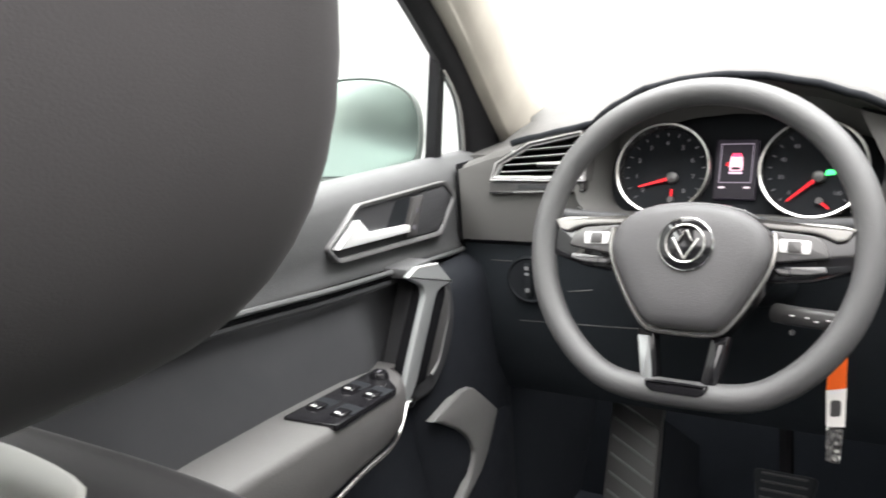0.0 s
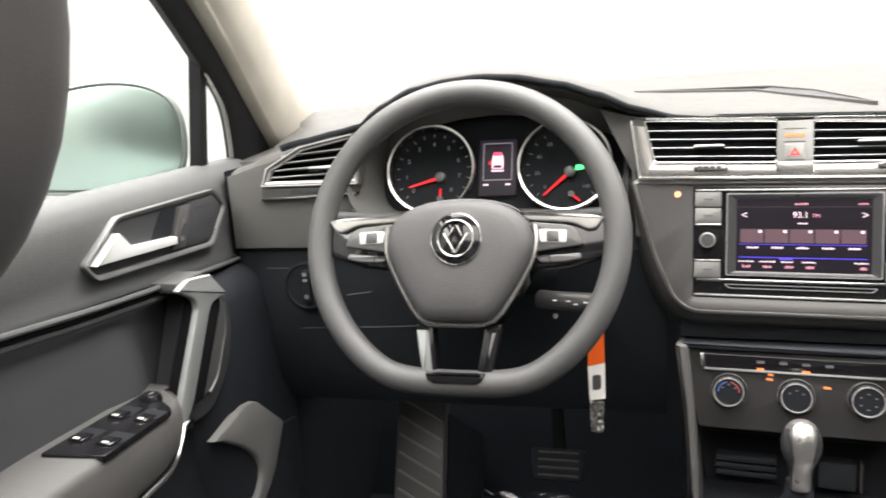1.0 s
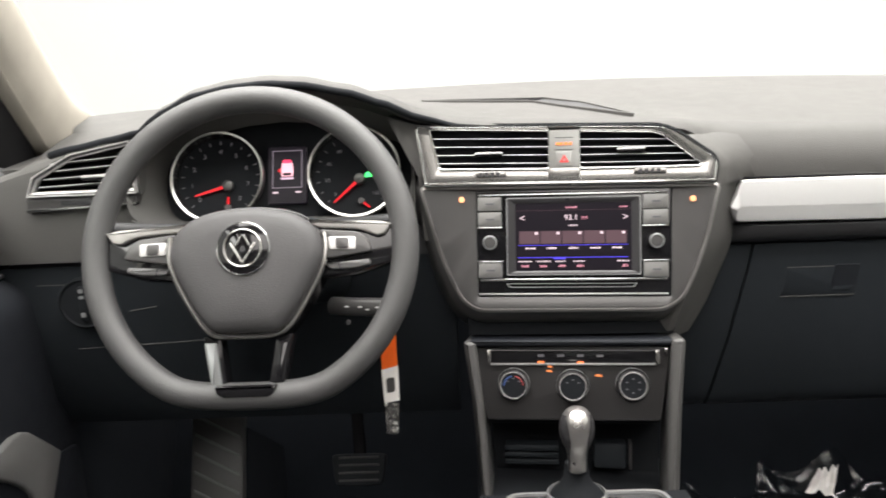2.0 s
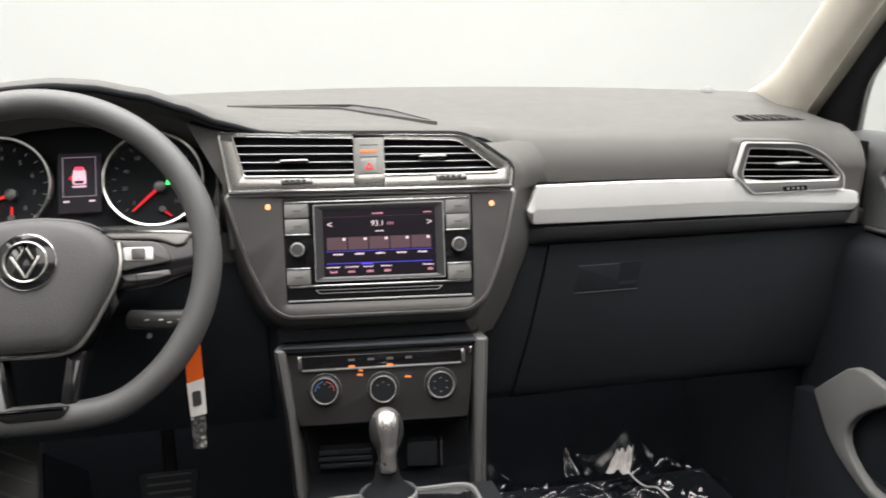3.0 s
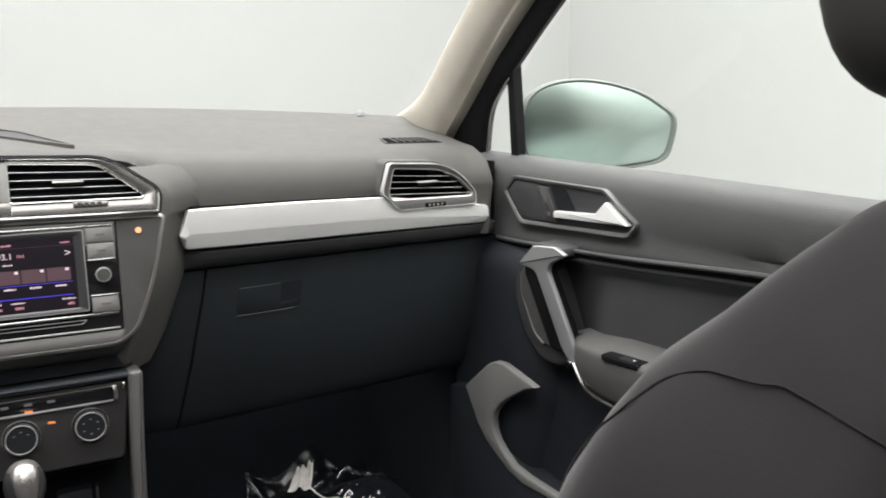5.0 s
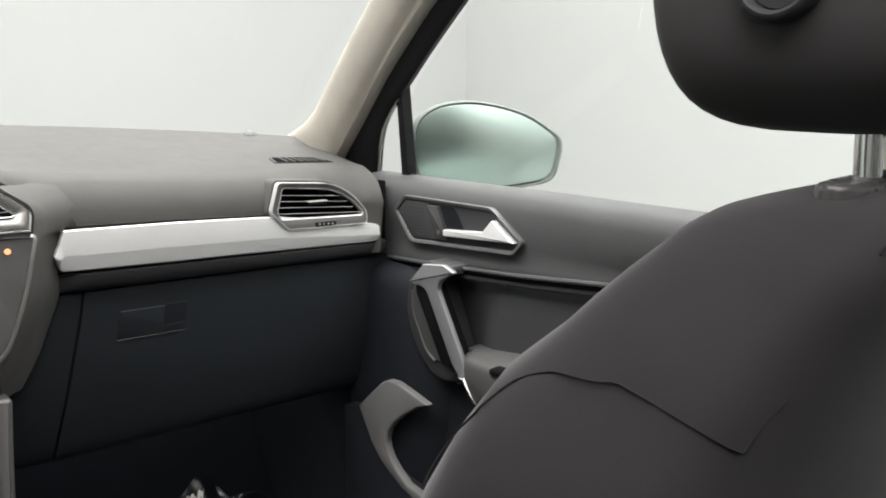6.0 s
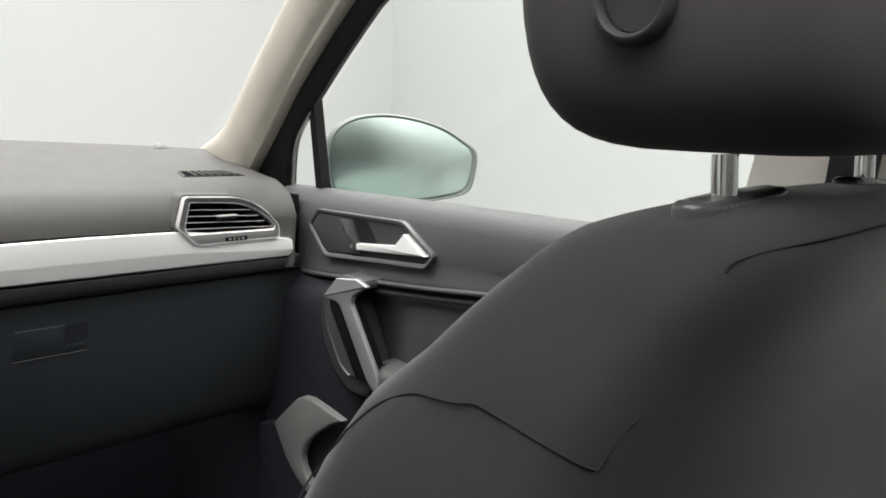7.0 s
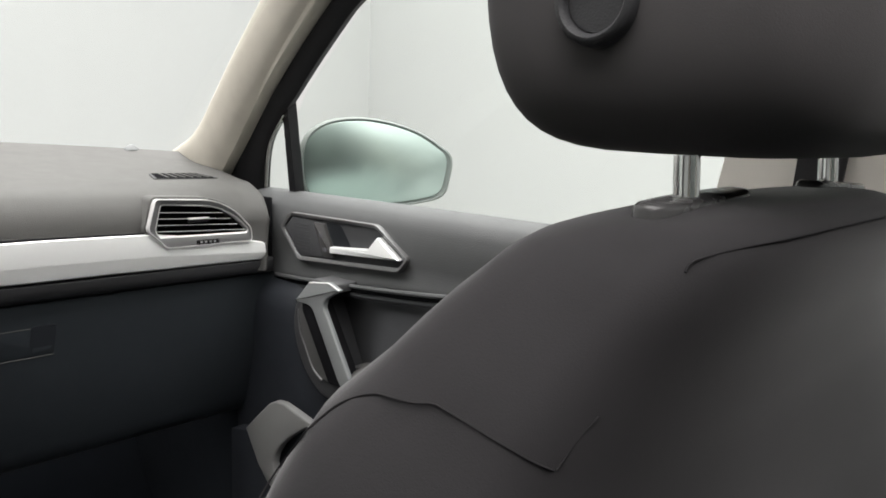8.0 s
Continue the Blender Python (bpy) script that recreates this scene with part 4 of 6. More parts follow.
# ---------------------------------------------------------------- climate panel and lower console
clim = thing("climate_panel", "dark grey climate control panel with three chrome-ringed dials", "climate control")
ap = rounded([(-0.116, -0.1285), (-0.101, -0.2200), (0.109, -0.2180), (0.121, -0.1265)], 0.006)
part("face_panel", prism(C, ap, -0.04, -0.004, 0.002), material("climate_gloss_brown", (0.0265, 0.0260, 0.0260), 0.33, blotch=0.1), clim)
part("bar_line", prism(C, [(-0.0955, -0.1490), (0.1025, -0.1475), (0.1025, -0.1500), (-0.0950, -0.1515)], -0.01, 0.0006, 0.0005), M_METAL, clim, "thin bright line under the display")
part("display_bar", prism(C, rounded([(-0.098, -0.1325), (-0.0945, -0.1490), (0.102, -0.1475), (0.1055, -0.1315)], 0.003), -0.01, -0.001, 0.001), M_GLOSS, clim)
for u, v in ((-0.0975, -0.1405), (0.1050, -0.1395)):
    part("bar_end", prism(C, rounded([(u - 0.0030, v + 0.0085), (u - 0.0014, v - 0.0085), (u + 0.0032, v - 0.0085), (u + 0.0024, v + 0.0085)], 0.001), -0.01, 0.001, 0.0008), M_SATIN, clim)
for u in (-0.034, 0.0135):
    part("indicator", prism(C, rect(u - 0.0038, -0.1480, u + 0.0038, -0.1460), -0.004, 0.0005), M_AMBER, clim, "amber indicator light")
for u in (-0.034, -0.010, 0.0135, 0.037):
    part("symbol", prism(C, rect(u - 0.004, -0.1405, u + 0.004, -0.1375), -0.004, -0.0004), M_DIALPRINT, clim)
for i, (u, v) in enumerate(((-0.0675, -0.1745), (0.004, -0.1755), (0.0755, -0.1735))):
    D = C @ Matrix.Translation((u, v, -0.004))
    d = part("dial", lathe(D, [(0.0176, 0), (0.0172, 0.010), (0.0160, 0.0118), (0.0146, 0.0114), (0.0005, 0.0110)], 32), M_BEZEL, clim)
    part("dial_face", lathe(D, [(0.0150, 0.0108), (0.0148, 0.0118), (0.0005, 0.0118)], 32), M_BLACK, d, "dark dial face")
    part("dial_ring", lathe(D, [(0.0200, 0), (0.0200, 0.0030), (0.0196, 0.0038), (0.0191, 0.0030), (0.0189, 0.0)], 32, False), M_METAL, d, "satin outer ring")
    part("dial_edge", lathe(D, [(0.0164, 0.0105), (0.0162, 0.0128), (0.0157, 0.0128), (0.0153, 0.0112)], 32, False), M_EDGE_DIM, d, "chrome rim")
    for k in range(6 if i == 2 else 3):
        an = radians(90 + k * (60 if i == 2 else 55) - (0 if i == 2 else 55))
        part("dial_mark", prism(D, rect(0.0085 * math.cos(an) - 0.0013, 0.0085 * math.sin(an) - 0.0007, 0.0085 * math.cos(an) + 0.0013, 0.0085 * math.sin(an) + 0.0007), 0.0, 0.0122), M_DIALPRINT, d)
for k, mat in enumerate((glow("dial_blue", (0.10, 0.20, 0.55), 0.25), glow("dial_red", (0.55, 0.10, 0.10), 0.25))):
    D = C @ Matrix.Translation((-0.0675, -0.1745, -0.004))
    arc = [D @ Vector((0.0115 * math.cos(radians(w)), 0.0115 * math.sin(radians(w)), 0.0119)) for w in ((100, 120, 140, 160, 180) if k == 0 else (80, 60, 40, 20, 0))]
    part("dial_arc", tube(arc, 0.0006, 6), mat, clim)
# glowing bars drawn for the indicators' reflections in the glossy panel
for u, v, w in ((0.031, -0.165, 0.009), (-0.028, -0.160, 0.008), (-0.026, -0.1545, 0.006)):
    part("dial_glint", prism(C, rounded([(u, v + 0.0006), (u + w, v), (u + w * 0.85, v + 0.0026), (u + w * 0.1, v + 0.0030)], 0.0008), -0.01, -0.0035), M_AMBERDIM, clim, "faint amber reflection of the indicators, drawn as a glowing bar")

console = thing("centre_console", "dark centre console with grey side rails", "console")
for (ua, va), (um, vm), (ub, vb), w, wb in (((-0.1280, -0.1215), (-0.1165, -0.205), (-0.100, -0.430), 0.0145, 0.0100), ((0.1205, -0.1165), (0.1165, -0.205), (0.110, -0.430), 0.0165, 0.0125)):
    mid = w + (wb - w) * 0.4
    pts = [(ua, va), (ua + w, va), (um + mid, vm), (ub + wb, vb), (ub, vb), (um, vm)]
    part("rail", prism(C, rounded(pts, [0.004, 0.006, 0.02, 0.003, 0.003, 0.02]), -0.06, 0.010, 0.005, 4), M_RAIL, console, "grey side rail")
part("header", prism(C, rounded([(-0.1185, -0.1275), (-0.1215, -0.1205), (0.1225, -0.1175), (0.1225, -0.1250)], 0.002), -0.05, 0.0065, 0.003, 3), M_COLUMN, console, "dark upper edge of the console")
for u, v, h in ((-0.1130, -0.1560, 0.0100), (0.1150, -0.1335, 0.0045)):
    part("side_chrome", prism(C, rounded([(u - 0.0022, v - h), (u + 0.0010, v - h), (u + 0.0022, v + h), (u - 0.0018, v + h)], 0.0012), -0.006, -0.0005, 0.0012), M_CHROME, console, "small chrome corner accent")
part("throat", prism(C, [(-0.125, -0.118), (0.128, -0.114), (0.135, -0.075), (-0.128, -0.077)], -0.06, -0.030), M_BLACK, console)
part("bin_back", prism(C, [(-0.105, -0.222), (0.115, -0.216), (0.115, -0.36), (-0.09, -0.36)], -0.10, -0.085), M_BLACK, console)
part("bin_roof", prism(C, [(-0.104, -0.214), (0.110, -0.212), (0.110, -0.226), (-0.103, -0.228)], -0.10, -0.020, 0.003), M_BLACK, console)
for k in range(3):
    v = -0.2685 - 0.0100 * k
    part("bin_ridge", prism(C, rounded([(-0.083 - 0.003 * (k == 1), v - 0.0045), (-0.014, v - 0.0040), (-0.014, v + 0.0035), (-0.083, v + 0.0030)], 0.002), -0.09, -0.058 - 0.004 * k, 0.002), M_LOWER, console, "dark ribbed bin wall")
part("socket_plate", prism(C, rounded([(0.032, -0.2615), (0.031, -0.2935), (0.072, -0.2945), (0.073, -0.2610)], 0.006), -0.09, -0.060, 0.003), M_LOWER, console, "dark socket cover")
part("socket_edge", prism(C, rounded([(0.0755, -0.2940), (0.0785, -0.2940), (0.0790, -0.2600), (0.0765, -0.2600)], 0.001), -0.08, -0.058, 0.0008), M_STACK, console)
tunnel = [[(x, 0.30, 0.02), (x, 0.30, 0.345), (x, -0.065, 0.345), (x, -0.085, 0.372), (x, -0.20, 0.385), (x, -0.60, 0.385), (x, -0.60, 0.02)] for x in (-0.118, 0.126)]
part("body", loft(tunnel), M_BLACK, console, "dark body of the console")
SH = plane_pose((0, -0.13, 0.3810), (1, 0, 0), (0, 1, -0.09))
part("shift_plate", prism(SH, rect(-0.085, -0.14, 0.092, 0.020, 0.02), -0.006, 0.006, 0.003), M_GLOSS, console, "gloss black shift plate")
part("shift_frame", ring(SH, rect(-0.090, -0.145, 0.097, 0.025, 0.022), rect(-0.0855, -0.14, 0.0925, 0.0205, 0.02), -0.004, 0.0080, None, 0.001), M_METAL, console, "satin metal frame of the shift plate")

shifter = thing("gear_lever", "automatic gear lever with a dark knob and bright satin front strip", "gear lever")
GX, GY = -0.0075, -0.122
part("boot", lathe(plane_pose((GX, GY + 0.004, 0.384), (1, 0, 0), (0, 1, -0.09)), [(0.032, 0.0), (0.031, 0.006), (0.026, 0.012), (0.020, 0.018), (0.0150, 0.026), (0.0125, 0.044)], 28), M_BLACK, shifter, "black boot")
part("boot_ring", lathe(plane_pose((GX, GY + 0.004, 0.3860), (1, 0, 0), (0, 1, -0.09)), [(0.0345, 0.000), (0.0340, 0.0065), (0.0320, 0.0075), (0.0310, 0.004)], 32, False), M_METAL, shifter, "satin ring round the boot")
KNOB = [(0.0005, 0.4975), (0.006, 0.4970), (0.011, 0.4945), (0.0155, 0.4895), (0.0185, 0.4820), (0.0195, 0.4735), (0.0186, 0.4650), (0.0160, 0.4570), (0.0128, 0.4510), (0.0110, 0.4440), (0.0104, 0.4360), (0.0102, 0.4240)]
loops = [[(GX + r * 1.02 * math.cos(a), GY - 0.10 * (z - 0.47) * -0.3 + r * math.sin(a), z) for a in np.linspace(0, 2 * math.pi, 33)[:-1]] for r, z in KNOB]
part("knob", loft(loops), M_BEZEL, shifter, "dark satin knob and stem", sharp=70)
strip = []
for r, z in KNOB:
    w = 0.0088 if z < 0.465 else 0.0088 + 0.0045 * min(1, (z - 0.465) / 0.025)
    w = min(w, r * 0.92 + 0.0004)
    row = []
    for q in np.linspace(-1, 1, 9):
        x = q * w
        y = GY + 0.03 * (z - 0.47) - math.sqrt(max(1e-9, r * r - (x / 1.02) ** 2))
        row.append((GX + x, y - 0.0012, z + (0.0010 if r < 0.012 else 0.0004)))
    row += [(GX + q * w * 0.98, GY + 0.03 * (z - 0.47) - math.sqrt(max(1e-9, r * r - (q * w / 1.02) ** 2)) + 0.0015, z - 0.001) for q in np.linspace(1, -1, 9)]
    strip.append(row)
part("strip", loft(strip), M_KNOB, shifter, "bright satin front strip over the knob", sharp=60)
cap = [[(GX + r * math.cos(a), GY + 0.001 + r * math.sin(a) * 0.9, z) for a in np.linspace(0, 2 * math.pi, 25)[:-1]] for r, z in ((0.0150, 0.4905), (0.0128, 0.4940), (0.0090, 0.4970), (0.0045, 0.4985), (0.0005, 0.4988))]
part("knob_cap", loft(cap), M_KNOB, shifter, "bright satin crown of the knob", sharp=70)

# ---------------------------------------------------------------- instrument cluster
clus = thing("instrument_cluster", "black instrument cluster with two chrome-ringed dials and red needles", "instruments")
G = plane_pose((-0.353, 0.084, 0.742), (1, 0, 0), (0, math.sin(0.40), math.cos(0.40)))
part("backing", prism(G, rounded([(-0.185, -0.06), (0.185, -0.06), (0.185, 0.045), (0.12, 0.082), (0.0, 0.095), (-0.12, 0.082), (-0.185, 0.045)], 0.02), -0.03, -0.012), M_BLACK, clus)
part("lower_lip", loft([[(x, 0.052, 0.672), (x, 0.040, 0.682), (x, 0.052, 0.692), (x, 0.075, 0.690), (x, 0.09, 0.672)] for x in (-0.52, -0.36, -0.19)]), M_PAD, clus, "grey lip below the dials")
part("lower_panel", loft([[(x, 0.048, 0.640), (x, 0.050, 0.676), (x, 0.09, 0.676), (x, 0.09, 0.640)] for x in (-0.52, -0.17)]), M_HARD, clus)
for sx in (1,):
    cx = -0.353 + sx * 0.178
    part("side_cheek", loft([[(cx, 0.035, 0.66), (cx + sx * 0.012, 0.035, 0.66), (cx + sx * 0.012, 0.12, 0.66), (cx, 0.12, 0.66)],
                             [(cx - sx * 0.004, 0.040, 0.74), (cx + sx * 0.012, 0.040, 0.74), (cx + sx * 0.012, 0.13, 0.74), (cx - sx * 0.004, 0.13, 0.74)],
                             [(cx - sx * 0.04, 0.045, 0.815), (cx + sx * 0.012, 0.045, 0.80), (cx + sx * 0.012, 0.14, 0.80), (cx - sx * 0.04, 0.14, 0.815)]]), M_PAD, clus)
bowl_in = rounded([(-0.1585, -0.052), (-0.030, -0.060), (0.030, -0.060), (0.1585, -0.052), (0.1640, 0.030), (0.120, 0.082), (0.0, 0.094), (-0.120, 0.082), (-0.1640, 0.030)], [0.035, 0.02, 0.02, 0.035, 0.05, 0.05, 0.06, 0.05, 0.05], 6)
loops = []
for z, k, dv in ((-0.013, 1.0, 0.0), (-0.004, 1.015, -0.001), (0.010, 1.05, -0.003), (0.026, 1.10, -0.007), (0.040, 1.16, -0.012), (0.048, 1.19, -0.014)):
    loops.append([G @ Vector((min(u * k, 0.1690), min(v * (1 + (k - 1) * 0.35) + dv * (1 - smooth01(-0.06, 0.08, v)), 0.098 - 0.10 * max(0, z)), z)) for u, v in bowl_in])
part("binnacle_bowl", loft(loops, caps=False), M_PAD, clus, "grey funnel-shaped surround of the dials", sharp=60)
part("bowl_crease", tube(smooth_path([G @ Vector((u, v, z)) for u, v, z in ((-0.188, -0.058, 0.034), (-0.165, -0.066, 0.030), (-0.110, -0.070, 0.027), (-0.05, -0.0715, 0.026))], 5), 0.0009, 6), M_EDGE_DIM, clus, "thin pale crease")

for name, u, needle, n0 in (("rev_counter", -0.0905, 196, 8), ("speedometer", 0.0885, 222, 17)):
    D = G @ Matrix.Translation((u, 0.002, 0))
    dial = part(name, lathe(D, [(0.0585, -0.010), (0.0585, -0.008), (0.0005, -0.008)], 48), M_BLACK, clus)
    part("dial_ring", lathe(D, [(0.0605, -0.012), (0.0618, 0.006), (0.0605, 0.0085), (0.0578, 0.0075), (0.0560, -0.008)], 64, False), M_SATIN, dial, "bright chrome ring")
    for k in range(17):
        an = radians(225 - 270 * k / 16)
        c, s = math.cos(an), math.sin(an)
        bm = prism(D @ Matrix.Rotation(an, 4, "Z"), rect(0.0475, -0.0005, 0.052, 0.0005), -0.008, -0.0072)
        part("tick", bm, M_DIALPRINT, dial)
    for k in range(9):
        an = radians(225 - 270 * k / 8)
        txt = str(k) if n0 == 8 else str(20 * k)
        text_part(txt, D @ Matrix.Translation((0.0375 * math.cos(an), 0.0375 * math.sin(an), -0.0076)), 0.0085 if n0 == 8 else 0.0068, M_DIALPRINT, dial, "figure")
    hub = (0.012, -0.010) if n0 == 8 else (0.006, -0.008)
    H = D @ Matrix.Translation((*hub, 0))
    part("needle", prism(H @ Matrix.Rotation(radians(needle), 4, "Z"), [(0.0, -0.0022), (0.044, -0.0009), (0.046, 0), (0.044, 0.0009), (0.0, 0.0022)], -0.004, -0.0025), M_RED, dial, "red pointer")
    part("needle_hub", lathe(H, [(0.0075, -0.006), (0.0070, 0.000), (0.0055, 0.001), (0.0005, 0.001)], 20), M_STACK, dial)
    small = H @ Matrix.Translation((0.000, -0.029, 0)) if n0 == 8 else H @ Matrix.Translation((0.002, -0.029, 0))
    part("small_hub", lathe(small, [(0.0042, -0.007), (0.0040, -0.002), (0.0005, -0.002)], 14), M_STACK, dial)
    an = 90 if n0 == 8 else -40
    part("small_needle", prism(small @ Matrix.Rotation(radians(an), 4, "Z"), [(0, -0.0016), (0.014, -0.001), (0.014, 0.001), (0, 0.0016)], -0.006, -0.004), M_RED, dial)
    if n0 == 17:
        part("green_lamp", prism(H, rounded([(0.006, 0.003), (0.017, 0.004), (0.018, 0.009), (0.008, 0.010)], 0.002), -0.008, -0.0065), M_GREEN, dial, "green indicator lamp")
disp = part("display", prism(G, rect(-0.026, -0.034, 0.024, 0.042, 0.002), -0.012, -0.006), M_SCREEN, clus, "small colour display with a car symbol")
part("display_frame", ring(G, rect(-0.0205, -0.0135, 0.0185, 0.0370), rect(-0.0198, -0.0128, 0.0178, 0.0363), -0.006, -0.0052), M_SCR_LINE, disp)
part("car_symbol", prism(G, rounded([(-0.0085, 0.002), (0.0065, 0.002), (0.0070, 0.011), (0.0056, 0.021), (-0.0076, 0.021), (-0.0090, 0.011)], 0.002), -0.006, -0.0050), glow("symbol_pink", (0.95, 0.50, 0.58), 0.6), disp)
part("car_symbol_roof", prism(G, rounded([(-0.0068, 0.0195), (0.0048, 0.0195), (0.0042, 0.0242), (-0.0062, 0.0242)], 0.0015), -0.006, -0.0046), glow("symbol_red", (0.9, 0.05, 0.12), 0.8), disp)
part("car_symbol_window", prism(G, rounded([(-0.0066, 0.0030), (0.0046, 0.0030), (0.0043, 0.0065), (-0.0063, 0.0065)], 0.001), -0.006, -0.0045), M_SCREEN, disp)
part("car_symbol_bumper", prism(G, rounded([(-0.0090, -0.0020), (0.0070, -0.0020), (0.0074, 0.0004), (-0.0094, 0.0004)], 0.0010), -0.006, -0.0048), glow("symbol_pale", (0.75, 0.55, 0.70), 0.45), disp)
part("car_symbol_door", prism(G, rounded([(-0.0135, 0.0085), (-0.0095, 0.0075), (-0.0090, 0.0130), (-0.0122, 0.0126)], 0.001), -0.006, -0.0048), M_RED, disp)
for u in (-0.022, 0.008):
    part("readout_bar", prism(G, rect(u + 0.002, -0.0205, u + 0.009, -0.0185), -0.006, -0.0052), M_SCR_TEXT, disp)

# ---------------------------------------------------------------- steering wheel
wheel = thing("steering_wheel", "grey grained steering wheel with a flattened bottom and silver-trimmed spokes", "steering wheel")
TH = radians(22)
WU = Vector((0, math.sin(TH), math.cos(TH)))
Wm = plane_pose((-0.361, -0.095, 0.687), (1, 0, 0), WU)
rimp = []
for k in range(72):
    an = 2 * math.pi * k / 72
    x, y = 0.1718 * math.cos(an), 0.1718 * math.sin(an)
    lim = -0.1612
    if y < lim + 0.02:
        y = lim + 0.02 - 0.02 * math.tanh((lim + 0.02 - y) / 0.02)
    rimp.append(Wm @ Vector((x, y, 0)))
part("rim", tube(rimp, 0.0150, 20, True, 0.0152, up=Wm.to_3x3() @ Vector((0, 0, 1))), M_RIM, wheel, "grey grained rim")
half = [(0.0, 0.043), (0.047, 0.037), (0.074, 0.020), (0.083, -0.004), (0.078, -0.026), (0.060, -0.060), (0.044, -0.083), (0.030, -0.0915), (0.0, -0.0925)]
hubo = half + [(-x, y) for x, y in reversed(half[1:-1])]
hubs = [(p.x, p.y) for p in smooth_path([(*p, 0) for p in hubo], 4, True)]
loops = []
for d, z in ((0.0, -0.012), (0.0, 0.014), (0.002, 0.020), (0.007, 0.0245), (0.016, 0.0275), (0.034, 0.0295), (0.055, 0.030)):
    k = 1 - d / 0.085
    loops.append([Wm @ Vector((x * k, (y + 0.02) * k - 0.02, z)) for x, y in hubs])
part("airbag_cover", loft(loops), M_HUB, wheel, "dark grained airbag cover", sharp=60)
vpath = [(-0.084, 0.014), (-0.0855, -0.004), (-0.081, -0.026), (-0.0625, -0.062), (-0.046, -0.0855), (-0.031, -0.095), (0.0, -0.0965), (0.031, -0.095), (0.046, -0.0855), (0.0625, -0.062), (0.081, -0.026), (0.0855, -0.004), (0.084, 0.014)]
part("chrome_v", tube([Wm @ Vector((p.x, p.y, 0.011)) for p in smooth_path([(*p, 0) for p in vpath], 4)], 0.0030, 8), M_SATIN, wheel, "satin chrome V-shaped accent")
part("hub_skirt", prism(Wm, [(x * 1.045, (y + 0.02) * 1.06 - 0.02) for x, y in hubs], -0.035, 0.006, 0.003), M_GLOSS, wheel)
B = Wm @ Matrix.Translation((0.001, -0.004, 0.029))
badge = part("badge", lathe(B, [(0.0285, -0.006), (0.0280, 0.002), (0.0265, 0.003), (0.0005, 0.0025)], 36), M_GLOSS, wheel, "round chrome emblem on a black disc")
part("badge_ring", lathe(B, [(0.0290, -0.002), (0.0288, 0.0028), (0.0282, 0.0034), (0.0274, 0.0026)], 36, False), M_CHROME, badge)
part("emblem_ring", lathe(B, [(0.0212, 0.002), (0.0210, 0.0048), (0.0200, 0.0056), (0.0188, 0.0050), (0.0186, 0.002)], 36, False), M_SATIN, badge)
for (xa, ya), (xb, yb), w in (((0.0085, 0.0020), (0.0, 0.0150), 0.0026), ((0.0150, 0.0060), (0.0, -0.0165), 0.0032)):
    for sx in (-1, 1):
        part("emblem_bar", prism(B, [(sx * xa, ya), (sx * (xa - w), ya), (sx * -0.0003, yb + w * 0.6), (sx * -0.0003, yb), (sx * 0.0016, yb)], 0.0, 0.0050, 0.0006), M_SATIN, badge)
